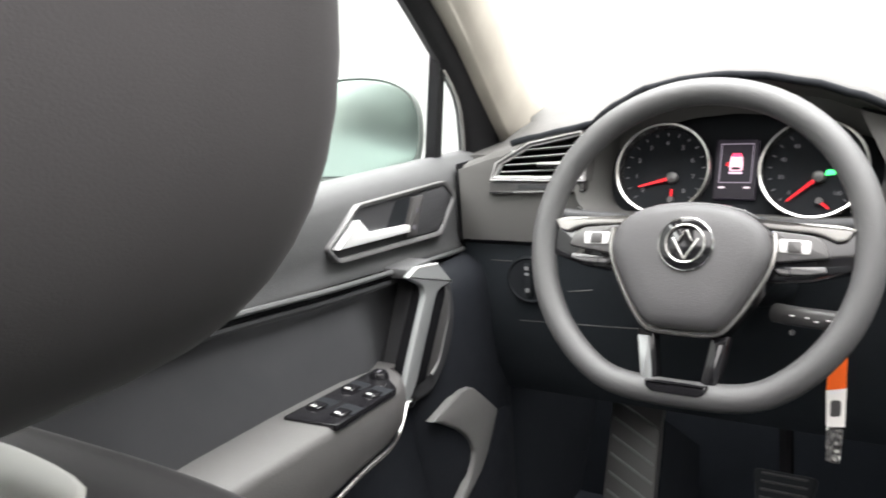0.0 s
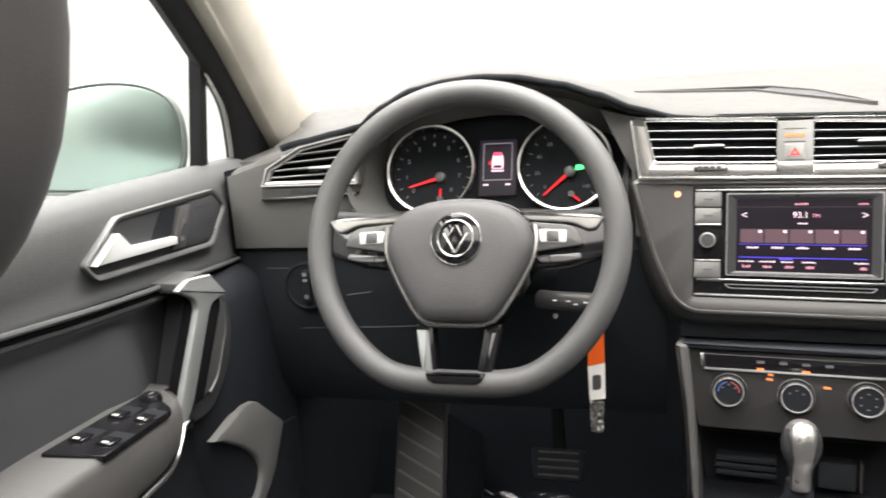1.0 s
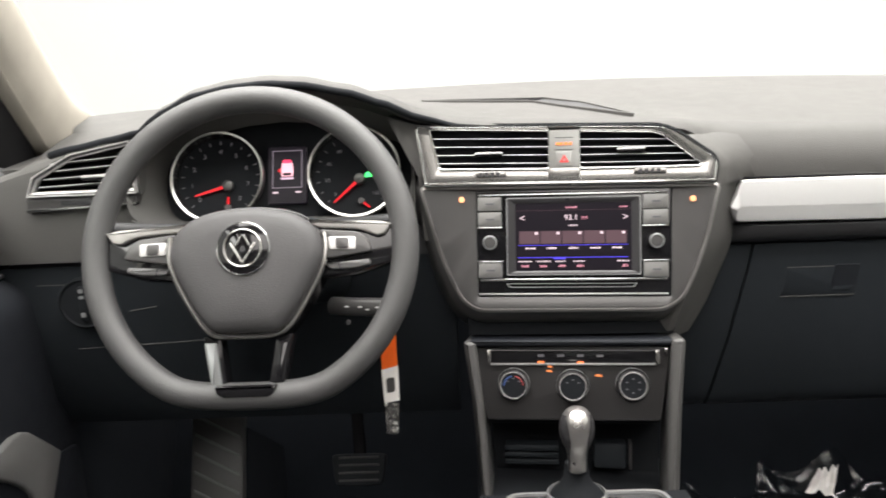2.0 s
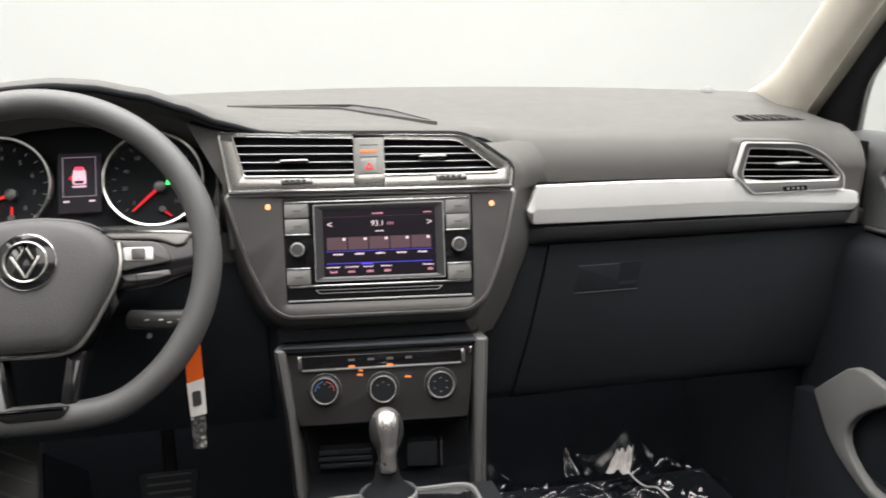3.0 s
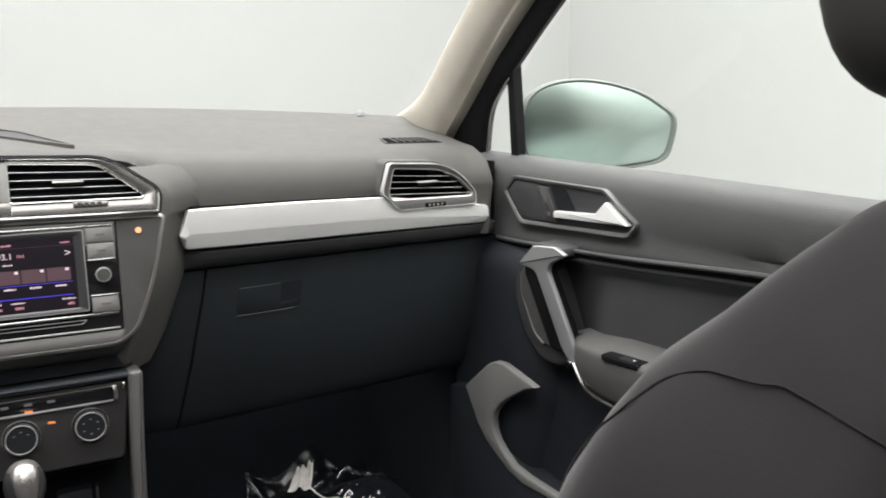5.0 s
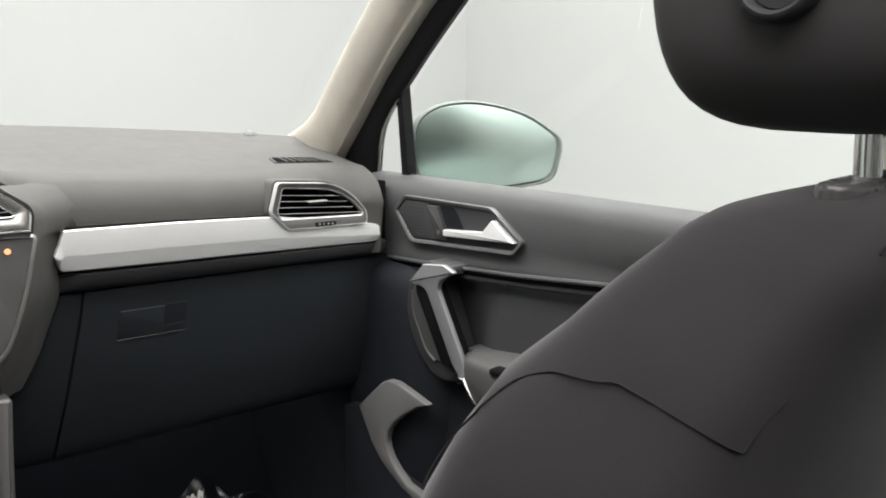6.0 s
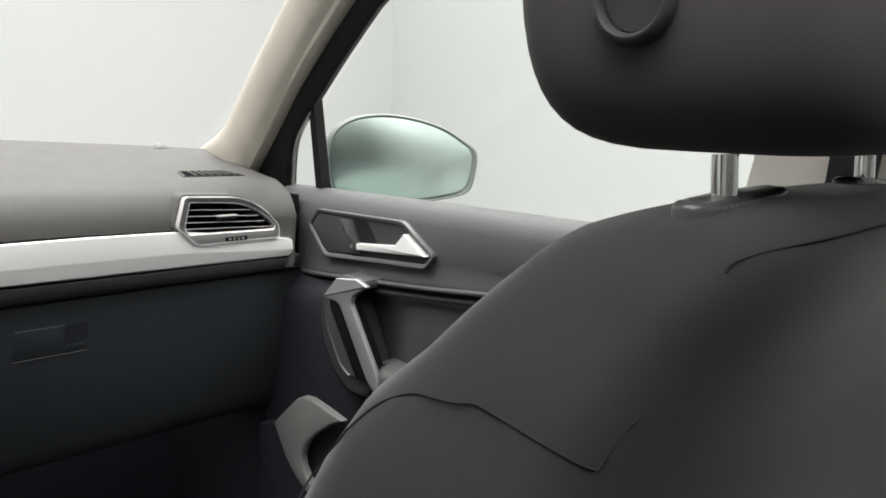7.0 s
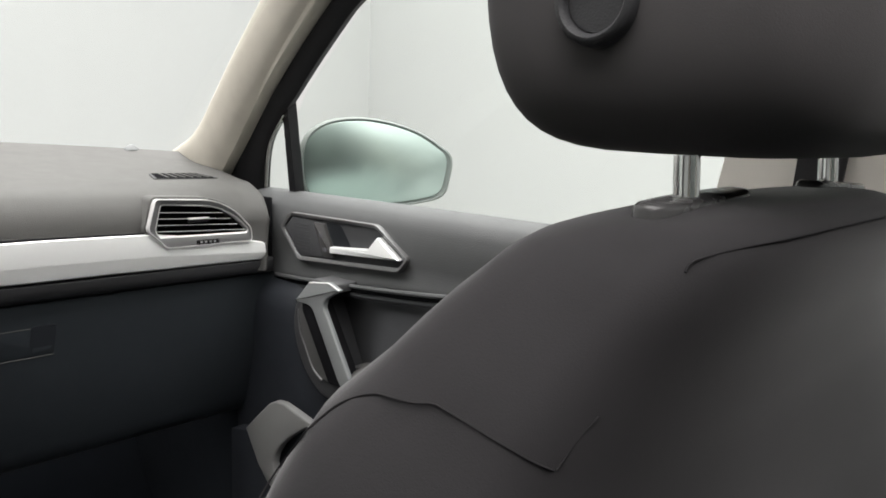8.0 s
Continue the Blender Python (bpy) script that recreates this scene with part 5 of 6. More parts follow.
for sx in (-1, 1):
    part("cover_dimple", prism(Wm, rect(sx * 0.067 - 0.0025, -0.0015, sx * 0.067 + 0.0025, -0.0005), 0.02, 0.0238), M_BLACK, wheel)
    arm = part("spoke", prism(Wm, [(sx * 0.163, 0.020), (sx * 0.150, 0.0245), (sx * 0.066, 0.0270), (sx * 0.078, -0.034), (sx * 0.120, -0.030), (sx * 0.160, -0.018)], -0.022, 0.003, 0.003), M_GLOSS, wheel, "gloss black spoke")
    part("spoke_trim", prism(Wm, rounded([(sx * 0.158, 0.0215), (sx * 0.144, 0.0250), (sx * 0.064, 0.0275), (sx * 0.0765, 0.0195), (sx * 0.124, 0.0160), (sx * 0.141, 0.0080), (sx * 0.150, 0.0100)], [0.002, 0.006, 0.001, 0.001, 0.010, 0.003, 0.002]), 0.0, 0.0095, 0.0025, 3), M_SPOKE, arm, "satin silver upper edge")
    part("button_pad", prism(Wm, rounded([(sx * 0.121, 0.0135), (sx * 0.079, 0.0175), (sx * 0.087, -0.0155), (sx * 0.1365, -0.0085), (sx * 0.1310, 0.0060)], [0.006, 0.003, 0.003, 0.004, 0.008]), 0.0, 0.0108, 0.0018, 3), M_STACK, arm, "dark grey button pad")
    part("button_plate", prism(Wm, rounded([(sx * 0.1185, 0.0078), (sx * 0.0885, 0.0088), (sx * 0.0900, -0.0052), (sx * 0.1180, -0.0062)], 0.0025), 0.0, 0.0120, 0.0008), M_EDGE, arm, "silver button plate")
    part("rocker", prism(Wm, rounded([(sx * 0.1105, 0.0070), (sx * 0.0965, 0.0074), (sx * 0.0970, -0.0045), (sx * 0.1105, -0.0050)], 0.0022), 0.0, 0.0136, 0.0012), M_STACK, arm)
    part("pad_mark", prism(Wm, rect(min(sx * 0.1065, sx * 0.1015), -0.0098, max(sx * 0.1065, sx * 0.1015), -0.0086), 0.0, 0.0110), M_DIALPRINT, arm)
    low = part("lower_button", prism(Wm, rounded([(sx * 0.1325, -0.0165), (sx * 0.084, -0.0200), (sx * 0.0905, -0.0270), (sx * 0.118, -0.0262), (sx * 0.1340, -0.0225)], [0.002, 0.001, 0.003, 0.003, 0.002]), 0.0, 0.0085, 0.0018, 3), M_VENTFRAME, arm, "grey lower button")
    part("button_split", prism(Wm, [(sx * 0.1000, -0.0188), (sx * 0.0990, -0.0188), (sx * 0.1005, -0.0268), (sx * 0.1015, -0.0268)], 0.0, 0.0089), M_BLACK, low)
    pr = [(sx * 0.049, -0.094), (sx * 0.030, -0.096), (sx * 0.022, -0.148), (sx * 0.037, -0.160)]
    prong = part("lower_prong", prism(Wm, rounded(pr, 0.002), -0.016, 0.006, 0.003), M_GLOSS, wheel)
    part("prong_cap", prism(Wm, rounded([(sx * 0.0475, -0.102), (sx * 0.0335, -0.102), (sx * 0.0265, -0.150), (sx * 0.0375, -0.157)], 0.002), 0.0, 0.0085, 0.002), M_PULL if sx < 0 else M_GLOSS, prong, "satin silver insert" if sx < 0 else "gloss black insert")
part("lower_bridge", prism(Wm, rounded([(-0.034, -0.1475), (0.034, -0.1475), (0.031, -0.157), (0.024, -0.1610), (-0.024, -0.1610), (-0.031, -0.157)], 0.003), -0.014, 0.0175, 0.004), M_GLOSS, wheel)
part("bridge_line", prism(Wm, [(-0.024, -0.1485), (0.024, -0.1485), (0.023, -0.1462), (-0.023, -0.1462)], -0.006, 0.006), M_SATIN, wheel)

column = thing("steering_column", "black steering column shroud with two stalks", "steering column")
sh = []
for s, w, h in ((0.03, 0.060, 0.046), (0.045, 0.080, 0.048), (0.07, 0.087, 0.050), (0.16, 0.088, 0.048), (0.22, 0.088, 0.046)):
    o = Vector((-0.361, -0.095, 0.687)) + Vector((0, math.cos(TH), -math.sin(TH))) * s
    sh.append([o + Vector((math.copysign(abs(math.cos(a)) ** 0.6, math.cos(a)) * w, 0, 0)) + WU * (math.copysign(abs(math.sin(a)) ** 0.6, math.sin(a)) * h) for a in np.linspace(0, 2 * math.pi, 25)[:-1]])
part("shroud", loft(sh), M_LOWER, column)
stalk = part("stalk", tube(smooth_path([(-0.285, -0.040, 0.602), (-0.262, -0.050, 0.603), (-0.235, -0.056, 0.6035), (-0.205, -0.062, 0.604)], 4), 0.0110, 14, ry=0.0100), M_STACK, column, "grey cruise stalk with white marks")
for x, y, dz in ((-0.2645, -0.0605, 0.002), (-0.2490, -0.0638, 0.002), (-0.2400, -0.0655, -0.001), (-0.2280, -0.0680, 0.002)):
    part("stalk_mark", box((0.0050, 0.0014, 0.0016), (x, y - 0.0006, 0.6045 + dz), 0.0004, 1), M_WHITE, stalk)
part("stalk_pin", lathe(plane_pose((-0.2655, -0.0520, 0.5840), (1, 0, 0), (0, 0, 1)), [(0.0028, -0.004), (0.0028, 0.0), (0.0022, 0.0012), (0.0003, 0.0014)], 12), M_METAL, column)
part("stalk", tube(smooth_path([(-0.30, 0.0, 0.690), (-0.25, -0.01, 0.695), (-0.205, -0.018, 0.699), (-0.182, -0.021, 0.701)], 4), 0.0085, 12, ry=0.007), M_HARD, column, "black wiper stalk")
part("stalk", tube(smooth_path([(-0.42, 0.0, 0.690), (-0.47, -0.01, 0.695), (-0.53, -0.02, 0.700), (-0.55, -0.022, 0.702)], 4), 0.0085, 12, ry=0.007), M_HARD, column, "black indicator stalk")

# light switch
lsw = thing("light_switch", "round black headlight switch on the lower dash", "switch")
LS = XZ(0.052)
part("dial", lathe(LS @ Matrix.Translation((-0.628, 0.590, 0)), [(0.035, -0.01), (0.035, 0.002), (0.032, 0.004), (0.030, 0.002), (0.0005, 0.001)], 36), M_BLACK, lsw)
part("knob", prism(LS, rounded([(-0.634, 0.566), (-0.622, 0.566), (-0.622, 0.614), (-0.634, 0.614)], 0.004), 0, 0.008, 0.003), M_BLACK, lsw)
for v, h in ((0.6085, 0.0026), (0.600, 0.0020), (0.576, 0.0030)):
    part("mark", prism(LS, rect(-0.6312, v - h, -0.6250, v + h, 0.0015), 0, 0.0086), M_METAL, lsw)

# hanging key tag
tag = thing("key_tag", "orange and white card tag hanging from the ignition key", "tag")
TG = plane_pose((-0.219, -0.062, 0.508), (1, 0.12, 0), (-0.10, 0.0, 1))
part("orange_card", prism(TG, rounded([(-0.0095, 0.020), (0.0095, 0.024), (0.0095, 0.064), (-0.0085, 0.064)], 0.001), 0, 0.0012), M_ORANGE, tag, "orange card")
part("white_card", prism(TG, rounded([(-0.0085, -0.022), (0.0095, -0.020), (0.0098, 0.0245), (-0.0098, 0.020)], 0.001), -0.0004, 0.0010), M_PAPER, tag, "white printed card")
part("card_print", prism(TG, rounded([(-0.005, -0.010), (0.005, -0.008), (0.005, 0.010), (-0.005, 0.009)], 0.003), -0.0004, 0.0014), M_STACK, tag)
g = []
for i in range(14):
    v = i / 13
    g.append([tuple(TG @ Vector((-0.0085 + 0.0165 * (j / 7) * (1 - 0.12 * v), -0.0215 - 0.040 * v - 0.002 * j / 7, 0.0012 + 0.0045 * noise.noise((j * 0.55, v * 6.0, 4.0))))) for j in range(8)])
part("foil_sleeve", sheet(g, 0.0006, M_FOIL, "f"), M_FOIL, tag, "crumpled silvery plastic sleeve", sharp=20)
part("cord", tube([TG @ Vector((0.001, 0.062, 0)), (-0.225, -0.02, 0.60)], 0.0012, 6), M_BLACK, tag)

# pedals
foot = thing("foot_rest", "ribbed rubber driver's foot rest on the bulkhead", "foot rest")
FR = plane_pose((-0.545, 0.235, 0.230), (1, 0, 0), (0, 0.42, 1))
part("plate", prism(FR, rect(-0.043, -0.135, 0.043, 0.105, 0.006), -0.015, 0.004, 0.003), M_RAIL, foot)
part("block", loft([[(x, 0.275, 0.300), (x, 0.21, 0.11), (x, 0.20, 0.015), (x, 0.50, 0.015), (x, 0.50, 0.15)] for x in (-0.59, -0.50)]), M_CARPET, foot)
for k in range(8):
    v = -0.125 + 0.030 * k
    part("rib", prism(FR, [(-0.037, v + 0.014), (0.037, v - 0.022), (0.037, v - 0.0175), (-0.037, v + 0.0185)], 0.0, 0.0070, 0.001), M_CLIP, foot)
brake = thing("brake_pedal", "black rubber-faced brake pedal", "pedal")
BR = plane_pose((-0.302, 0.18, 0.270), (1, 0, 0), (0, 0.55, 1))
part("pad", prism(BR, rounded([(-0.044, 0.022), (0.044, 0.022), (0.036, -0.026), (-0.036, -0.026)], 0.010), -0.008, 0.006, 0.004), M_BLACK, brake)
for k in range(4):
    part("rib", prism(BR, rect(-0.031, -0.020 + 0.0115 * k, 0.031, -0.0165 + 0.0115 * k, 0.001), 0.0, 0.0070, 0.001), M_RUBBER, brake)
part("arm", tube([(-0.302, 0.200, 0.273), (-0.318, 0.30, 0.330), (-0.330, 0.62, 0.46)], 0.010, 8), M_SHADE, brake)

# ---------------------------------------------------------------- pillars
def pillar(sx):
    """Front pillar: cloth-lined inner trim between windscreen and door frame."""
    front = [(0.76, 0.47), (0.800, 0.425), (0.816, 0.392), (0.830, 0.350), (0.845, 0.305), (0.872, 0.257), (0.974, 0.122), (1.055, 0.007), (1.30, -0.34)]
    groove = [(0.76, 0.262), (0.799, 0.212), (0.850, 0.147), (0.916, 0.065), (0.977, -0.013), (1.045, -0.112), (1.30, -0.480)]
    rear = [(0.76, 0.250), (0.790, 0.219), (0.835, 0.170), (0.880, 0.110), (0.950, 0.007), (1.012, -0.083), (1.045, -0.135), (1.30, -0.520)]

    def at(z, table):
        return float(np.interp(z, [q[0] for q in table], [q[1] for q in table]))

    rows = []
    for z in (0.76, 0.785, 0.80, 0.81, 0.82, 0.83, 0.84, 0.852, 0.868, 0.89, 0.92, 0.96, 1.00, 1.05, 1.10, 1.16, 1.22, 1.29):
        k = 0.25 * (z - 0.80)
        ya, yg, yb = at(z, front), at(z, groove), at(z, rear)
        yb = min(yb, yg - 0.012)
        w = ya - yg
        sec = [(0.748, ya + 0.004), (0.737, ya), (0.731, ya - 0.10 * w), (0.7255, ya - 0.30 * w), (0.7225, ya - 0.55 * w), (0.7225, ya - 0.78 * w), (0.7255, ya - 0.91 * w), (0.7305, yg),
               (0.7325, yg - 0.006), (0.7315, yg - 0.35 * (yg - yb) - 0.004), (0.7335, yg - 0.65 * (yg - yb) - 0.003), (0.740, yb - 0.001), (0.750, yb - 0.003), (0.775, yb + 0.004), (0.80, ya - 0.03)]
        rows.append([(sx * (x - k), y, z) for x, y in sec])
    ob = part("front_pillar_trim", loft(rows), M_BEIGE, sharp=55)
    return tagged(ob, "front pillar lined in pale beige-grey cloth", "pillar", kind="structure")


for sx in (-1, 1):
    pillar(sx)
    rows = []
    for y0, y1, x, z in ((-0.645, -0.86, 0.775, 0.70), (-0.683, -0.87, 0.755, 0.85), (-0.745, -0.90, 0.70, 1.08), (-0.79, -0.94, 0.64, 1.27)):
        rows.append([(sx * x, y0, z), (sx * x, y1, z), (sx * (x + 0.05), y1, z), (sx * (x + 0.05), y0, z)])
    tagged(part("middle_pillar_trim", loft(rows), M_PILLAR_LIT), "middle pillar lined in beige-grey, paled for the light on it", "pillar", kind="structure")
    belt = thing("seat_belt", "dark woven seat belt hanging down the middle pillar", "seat belt", "front seat belts")
    part("webbing", loft([[(sx * 0.695, -0.79, 1.05), (sx * 0.695, -0.835, 1.05), (sx * 0.693, -0.835, 1.05), (sx * 0.693, -0.79, 1.05)],
                          [(sx * 0.748, -0.757, 0.84), (sx * 0.748, -0.800, 0.84), (sx * 0.746, -0.800, 0.84), (sx * 0.746, -0.757, 0.84)],
                          [(sx * 0.735, -0.70, 0.45), (sx * 0.735, -0.745, 0.45), (sx * 0.733, -0.745, 0.45), (sx * 0.733, -0.70, 0.45)]]), M_SEAT, belt)
    part("guide", box((0.02, 0.07, 0.035), (sx * 0.702, -0.812, 1.05), 0.008), M_HARD, belt)


# ---------------------------------------------------------------- front doors
def door(sx):
    side = "driver's" if sx < 0 else "passenger's"
    d = thing("front_door", "closed %s door with dark grey panel, cloth insert and silver pull" % side, "car door", "front doors")

    def put(name, bm, mat, parent=d, label="", sharp=40):
        if sx < 0:
            mirrored(bm)
        return part(name, bm, mat, parent, label, sharp)

    # upper panel
    rows = []
    for y in np.linspace(0.135, -0.78, 24):
        t = (0.135 - y) / 0.915
        zr = 0.628 + 0.075 * max(0, (0.04 - y)) if y < 0.04 else 0.628
        zr = min(zr, 0.676)
        bow = 0.010 * smooth01(0.35, 0.8, t)
        prof = [(0.800, 0.760), (0.794, 0.7655), (0.776, 0.7675), (0.757, 0.7640), (0.744, 0.755), (0.7375, 0.738), (0.7365, 0.715), (0.738, 0.690), (0.742, zr + 0.020), (0.738, zr + 0.010), (0.739, zr + 0.003), (0.752, zr - 0.002), (0.80, zr - 0.002)]
        rows.append([(x - bow, y, z) for x, z in prof])
    put("upper_panel", loft(rows), M_DOOR, label="grained dark grey upper panel", sharp=50)
    rows = []
    for y in np.linspace(0.10, -0.78, 31):
        t = (0.135 - y) / 0.915
        bow = 0.010 * smooth01(0.35, 0.8, t)
        g = 1 - smooth01(-0.235, -0.150, y)
        rows.append([(x - bow, y, z) for x, z in ((0.755, 0.690), (0.752 - 0.006 * g, 0.64), (0.752 - 0.022 * g, 0.595), (0.751 - 0.036 * g, 0.56), (0.750 - 0.040 * g, 0.50), (0.78, 0.48), (0.80, 0.60), (0.80, 0.690))])
    put("insert", loft(rows), M_DOORCLOTH, label="dark cloth insert")
    line = [(0.7315, 0.05, 0.6315), (0.7305, -0.02, 0.6345), (0.724, -0.25, 0.652), (0.722, -0.50, 0.675), (0.724, -0.76, 0.678)]
    put("crease", tube(smooth_path(line, 5), 0.0034, 8), M_DOOR)
    # no groove is cut: a black tube stands in for its shade
    put("crease_shade", tube(smooth_path([(x + 0.005, y, z - 0.0065) for x, y, z in line], 5), 0.0036, 8), M_SHADE, label="black strip painted for the shade in the groove under the crease")
    put("insert_edge", tube(smooth_path([(x + 0.007, y, z - 0.0145) for x, y, z in line], 5), 0.0048, 8), M_DOORCLOTH)
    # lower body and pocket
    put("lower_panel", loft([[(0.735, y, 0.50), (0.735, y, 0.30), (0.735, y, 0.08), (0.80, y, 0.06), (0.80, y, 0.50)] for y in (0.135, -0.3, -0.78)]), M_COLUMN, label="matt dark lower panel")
    # same plastic as the upper panel, darkened in colour for the deep shade
    put("front_column", loft([[(0.712 + e, 0.135, z), (0.700 + e, 0.08 - k, z), (0.706 + e, 0.00 - k, z), (0.722 + e, -0.045 - k, z), (0.745, -0.06 - k, z), (0.79, 0.135, z)] for z, k, e in ((0.630, 0.0, 0.040), (0.618, 0.0, 0.018), (0.606, 0.001, 0.005), (0.585, 0.005, 0.0), (0.56, 0.01, 0.0), (0.48, 0.05, 0.0), (0.40, 0.060, 0.0), (0.28, 0.03, 0.0), (0.08, 0.03, 0.0))]), M_COLUMN, label="front column of the panel, coloured dark for the deep shade there", sharp=60)
    wedge = [(0.0626, 0.375), (0.030, 0.405), (-0.004, 0.435), (-0.020, 0.443), (-0.041, 0.4455), (-0.075, 0.440), (-0.121, 0.431), (-0.098, 0.420), (-0.075, 0.405), (-0.055, 0.391), (-0.036, 0.374), (-0.022, 0.356), (-0.017, 0.340), (-0.020, 0.325), (-0.031, 0.310), (-0.050, 0.296), (-0.074, 0.283), (-0.110, 0.2795), (-0.40, 0.278), (-0.40, 0.267), (-0.150, 0.266), (-0.098, 0.262), (-0.060, 0.270), (-0.0265, 0.285), (0.000, 0.299), (0.026, 0.322)]
    ym = lambda x: plane_pose((x, 0, 0), (0, -1, 0), (0, 0, 1))
    put("pocket_front", prism(ym(0.745), [(-y, z) for y, z in wedge], 0.054 if sx > 0 else 0.036, 0.066 if sx > 0 else 0.048, 0.004, 3), M_POCKET, label="front end of the door pocket, its grey lightened for the light it catches")
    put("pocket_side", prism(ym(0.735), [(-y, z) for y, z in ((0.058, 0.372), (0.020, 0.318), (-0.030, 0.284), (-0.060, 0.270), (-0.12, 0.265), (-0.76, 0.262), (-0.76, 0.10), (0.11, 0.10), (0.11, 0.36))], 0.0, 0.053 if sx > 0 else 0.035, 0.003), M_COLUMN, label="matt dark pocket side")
    rim = [(0.672, -0.385, 0.285), (0.668, -0.50, 0.282), (0.662, -0.75, 0.278)]
    put("pocket_rim", tube(smooth_path(rim, 4), 0.0045, 8), M_DOOR)
    # armrest
    arm = []
    for y, xi, zt, zb in ((-0.160, 0.712, 0.520, 0.500), (-0.190, 0.690, 0.527, 0.497), (-0.215, 0.670, 0.533, 0.494), (-0.245, 0.656, 0.538, 0.482), (-0.28, 0.647, 0.543, 0.480), (-0.345, 0.642, 0.547, 0.479), (-0.40, 0.639, 0.550, 0.474), (-0.50, 0.637, 0.553, 0.465), (-0.70, 0.640, 0.553, 0.456), (-0.77, 0.66, 0.545, 0.455)):
        arm.append([(0.760, y, zt + 0.006), (0.710, y, zt + 0.005), (xi + 0.008, y, zt - 0.0005), (xi + 0.003, y, zt - 0.004), (xi + 0.0005, y, zt - 0.011), (xi, y, zb + 0.010), (xi + 0.008, y, zb), (0.760, y, zb - 0.010)])
    put("armrest", loft(arm), M_ARM, label="padded grey armrest", sharp=55)
    put("armrest_trim", tube(smooth_path([(0.675, -0.207, 0.498), (0.668, -0.228, 0.485), (0.660, -0.252, 0.477), (0.647, -0.29, 0.479), (0.643, -0.345, 0.478), (0.639, -0.40, 0.473), (0.637, -0.50, 0.464), (0.641, -0.70, 0.456)], 5), 0.0026, 8), M_SATIN, label="satin silver accent line")
    put("trim_end", box((0.010, 0.012, 0.010), (0.676, -0.200, 0.495), 0.003), M_CHROME)
    # pull handle
    yz = lambda q, z0, z1, b=0.0, n=2: prism(plane_pose((0.70, 0, 0), (0, -1, 0), (0, 0, 1)), [(-y, z) for y, z in q], z0, z1, b, n)
    base = rounded([(-0.060, 0.626), (-0.041, 0.606), (-0.0355, 0.564), (-0.048, 0.527), (-0.067, 0.498), (-0.108, 0.467), (-0.150, 0.470), (-0.172, 0.490), (-0.102, 0.626)], [0.006, 0.015, 0.02, 0.02, 0.02, 0.02, 0.008, 0.006, 0.006], 3)
    grip = put("pull_base", yz(base, -0.045, 0.000, 0.009, 4), M_HARD, label="dark base of the pull handle", sharp=50)
    liner = rounded([(-0.066, 0.610), (-0.059, 0.600), (-0.062, 0.566), (-0.092, 0.514), (-0.118, 0.498), (-0.160, 0.500), (-0.096, 0.610)], [0.004, 0.006, 0.015, 0.015, 0.01, 0.004, 0.004], 3)
    put("pull_liner", yz(liner, -0.002, 0.0035, 0.0025, 3), M_RAIL, grip, "smooth grey grip liner")
    put("liner_edge", tube(smooth_path([(0.6962, y, z) for y, z in ((-0.0590, 0.598), (-0.0625, 0.566), (-0.0755, 0.543), (-0.0930, 0.515), (-0.104, 0.5055), (-0.118, 0.4985))], 4), [0.0010 + 0.0012 * (k / 20) ** 2 for k in range(21)], 8), M_VENTFRAME, grip, "thin satin edge line")
    # black filler painted where the gap behind the pull lies in shade
    core = [(-0.076, 0.626), (-0.128, 0.638), (-0.120, 0.618), (-0.172, 0.536), (-0.188, 0.502), (-0.140, 0.500), (-0.076, 0.600)]
    put("pull_gap_shade", yz(rounded(core, 0.004, 2), -0.012, 0.010, 0.002), M_SHADE, label="black filler for the shaded gap behind the pull handle")
    fq = [(-0.0970, 0.6470), (-0.1440, 0.6530), (-0.1690, 0.6450), (-0.1370, 0.6270), (-0.1330, 0.6150), (-0.1930, 0.5260), (-0.2060, 0.5010), (-0.1960, 0.4900), (-0.1740, 0.5080), (-0.1045, 0.6120), (-0.0640, 0.6130)]
    fq = rounded(fq, [0.004, 0.004, 0.004, 0.012, 0.012, 0.01, 0.003, 0.004, 0.01, 0.012, 0.004], 3)
    fm = plane_pose((0.6905, 0, 0.56), (0, -1, 0), (0.030, 0, 1))
    put("pull_face", prism(fm, [(-y, z - 0.56) for y, z in fq], 0.0, 0.0075, 0.0028, 3), M_PULL, label="satin silver face of the pull handle", sharp=25)
    # pale tube along the cap's top edge as a painted highlight
    put("cap_highlight", tube([fm @ Vector((-y, z - 0.56, 0.0066)) for y, z in ((-0.098, 0.6460), (-0.144, 0.6518), (-0.1675, 0.6445))], 0.0013, 8), M_EDGE, label="bright line painted for the light on the cap's top edge")
    put("pull_mount", box((0.05, 0.06, 0.014), (0.728, -0.115, 0.642), 0.004), M_DOOR)
    # release handle
    hm = plane_pose((0.7345, 0, 0), (0, -1, 0), (0.0, 0, 1))
    ho = rounded([(-0.034, 0.7135), (-0.010, 0.7390), (0.196, 0.7400), (0.2610, 0.6985), (0.2430, 0.6780), (0.012, 0.6650)], 0.008, 3)
    hi = rounded([(-0.027, 0.7130), (-0.006, 0.7335), (0.193, 0.7345), (0.2540, 0.6980), (0.2400, 0.6835), (0.015, 0.6705)], 0.006, 3)
    put("handle_bezel", ring(hm, ho, hi, -0.012, 0.0065, 0.004, 0.001), M_VENTFRAME, label="raised grey bezel")
    put("handle_bowl", prism(hm, hi, -0.004, 0.0012), M_HARD)
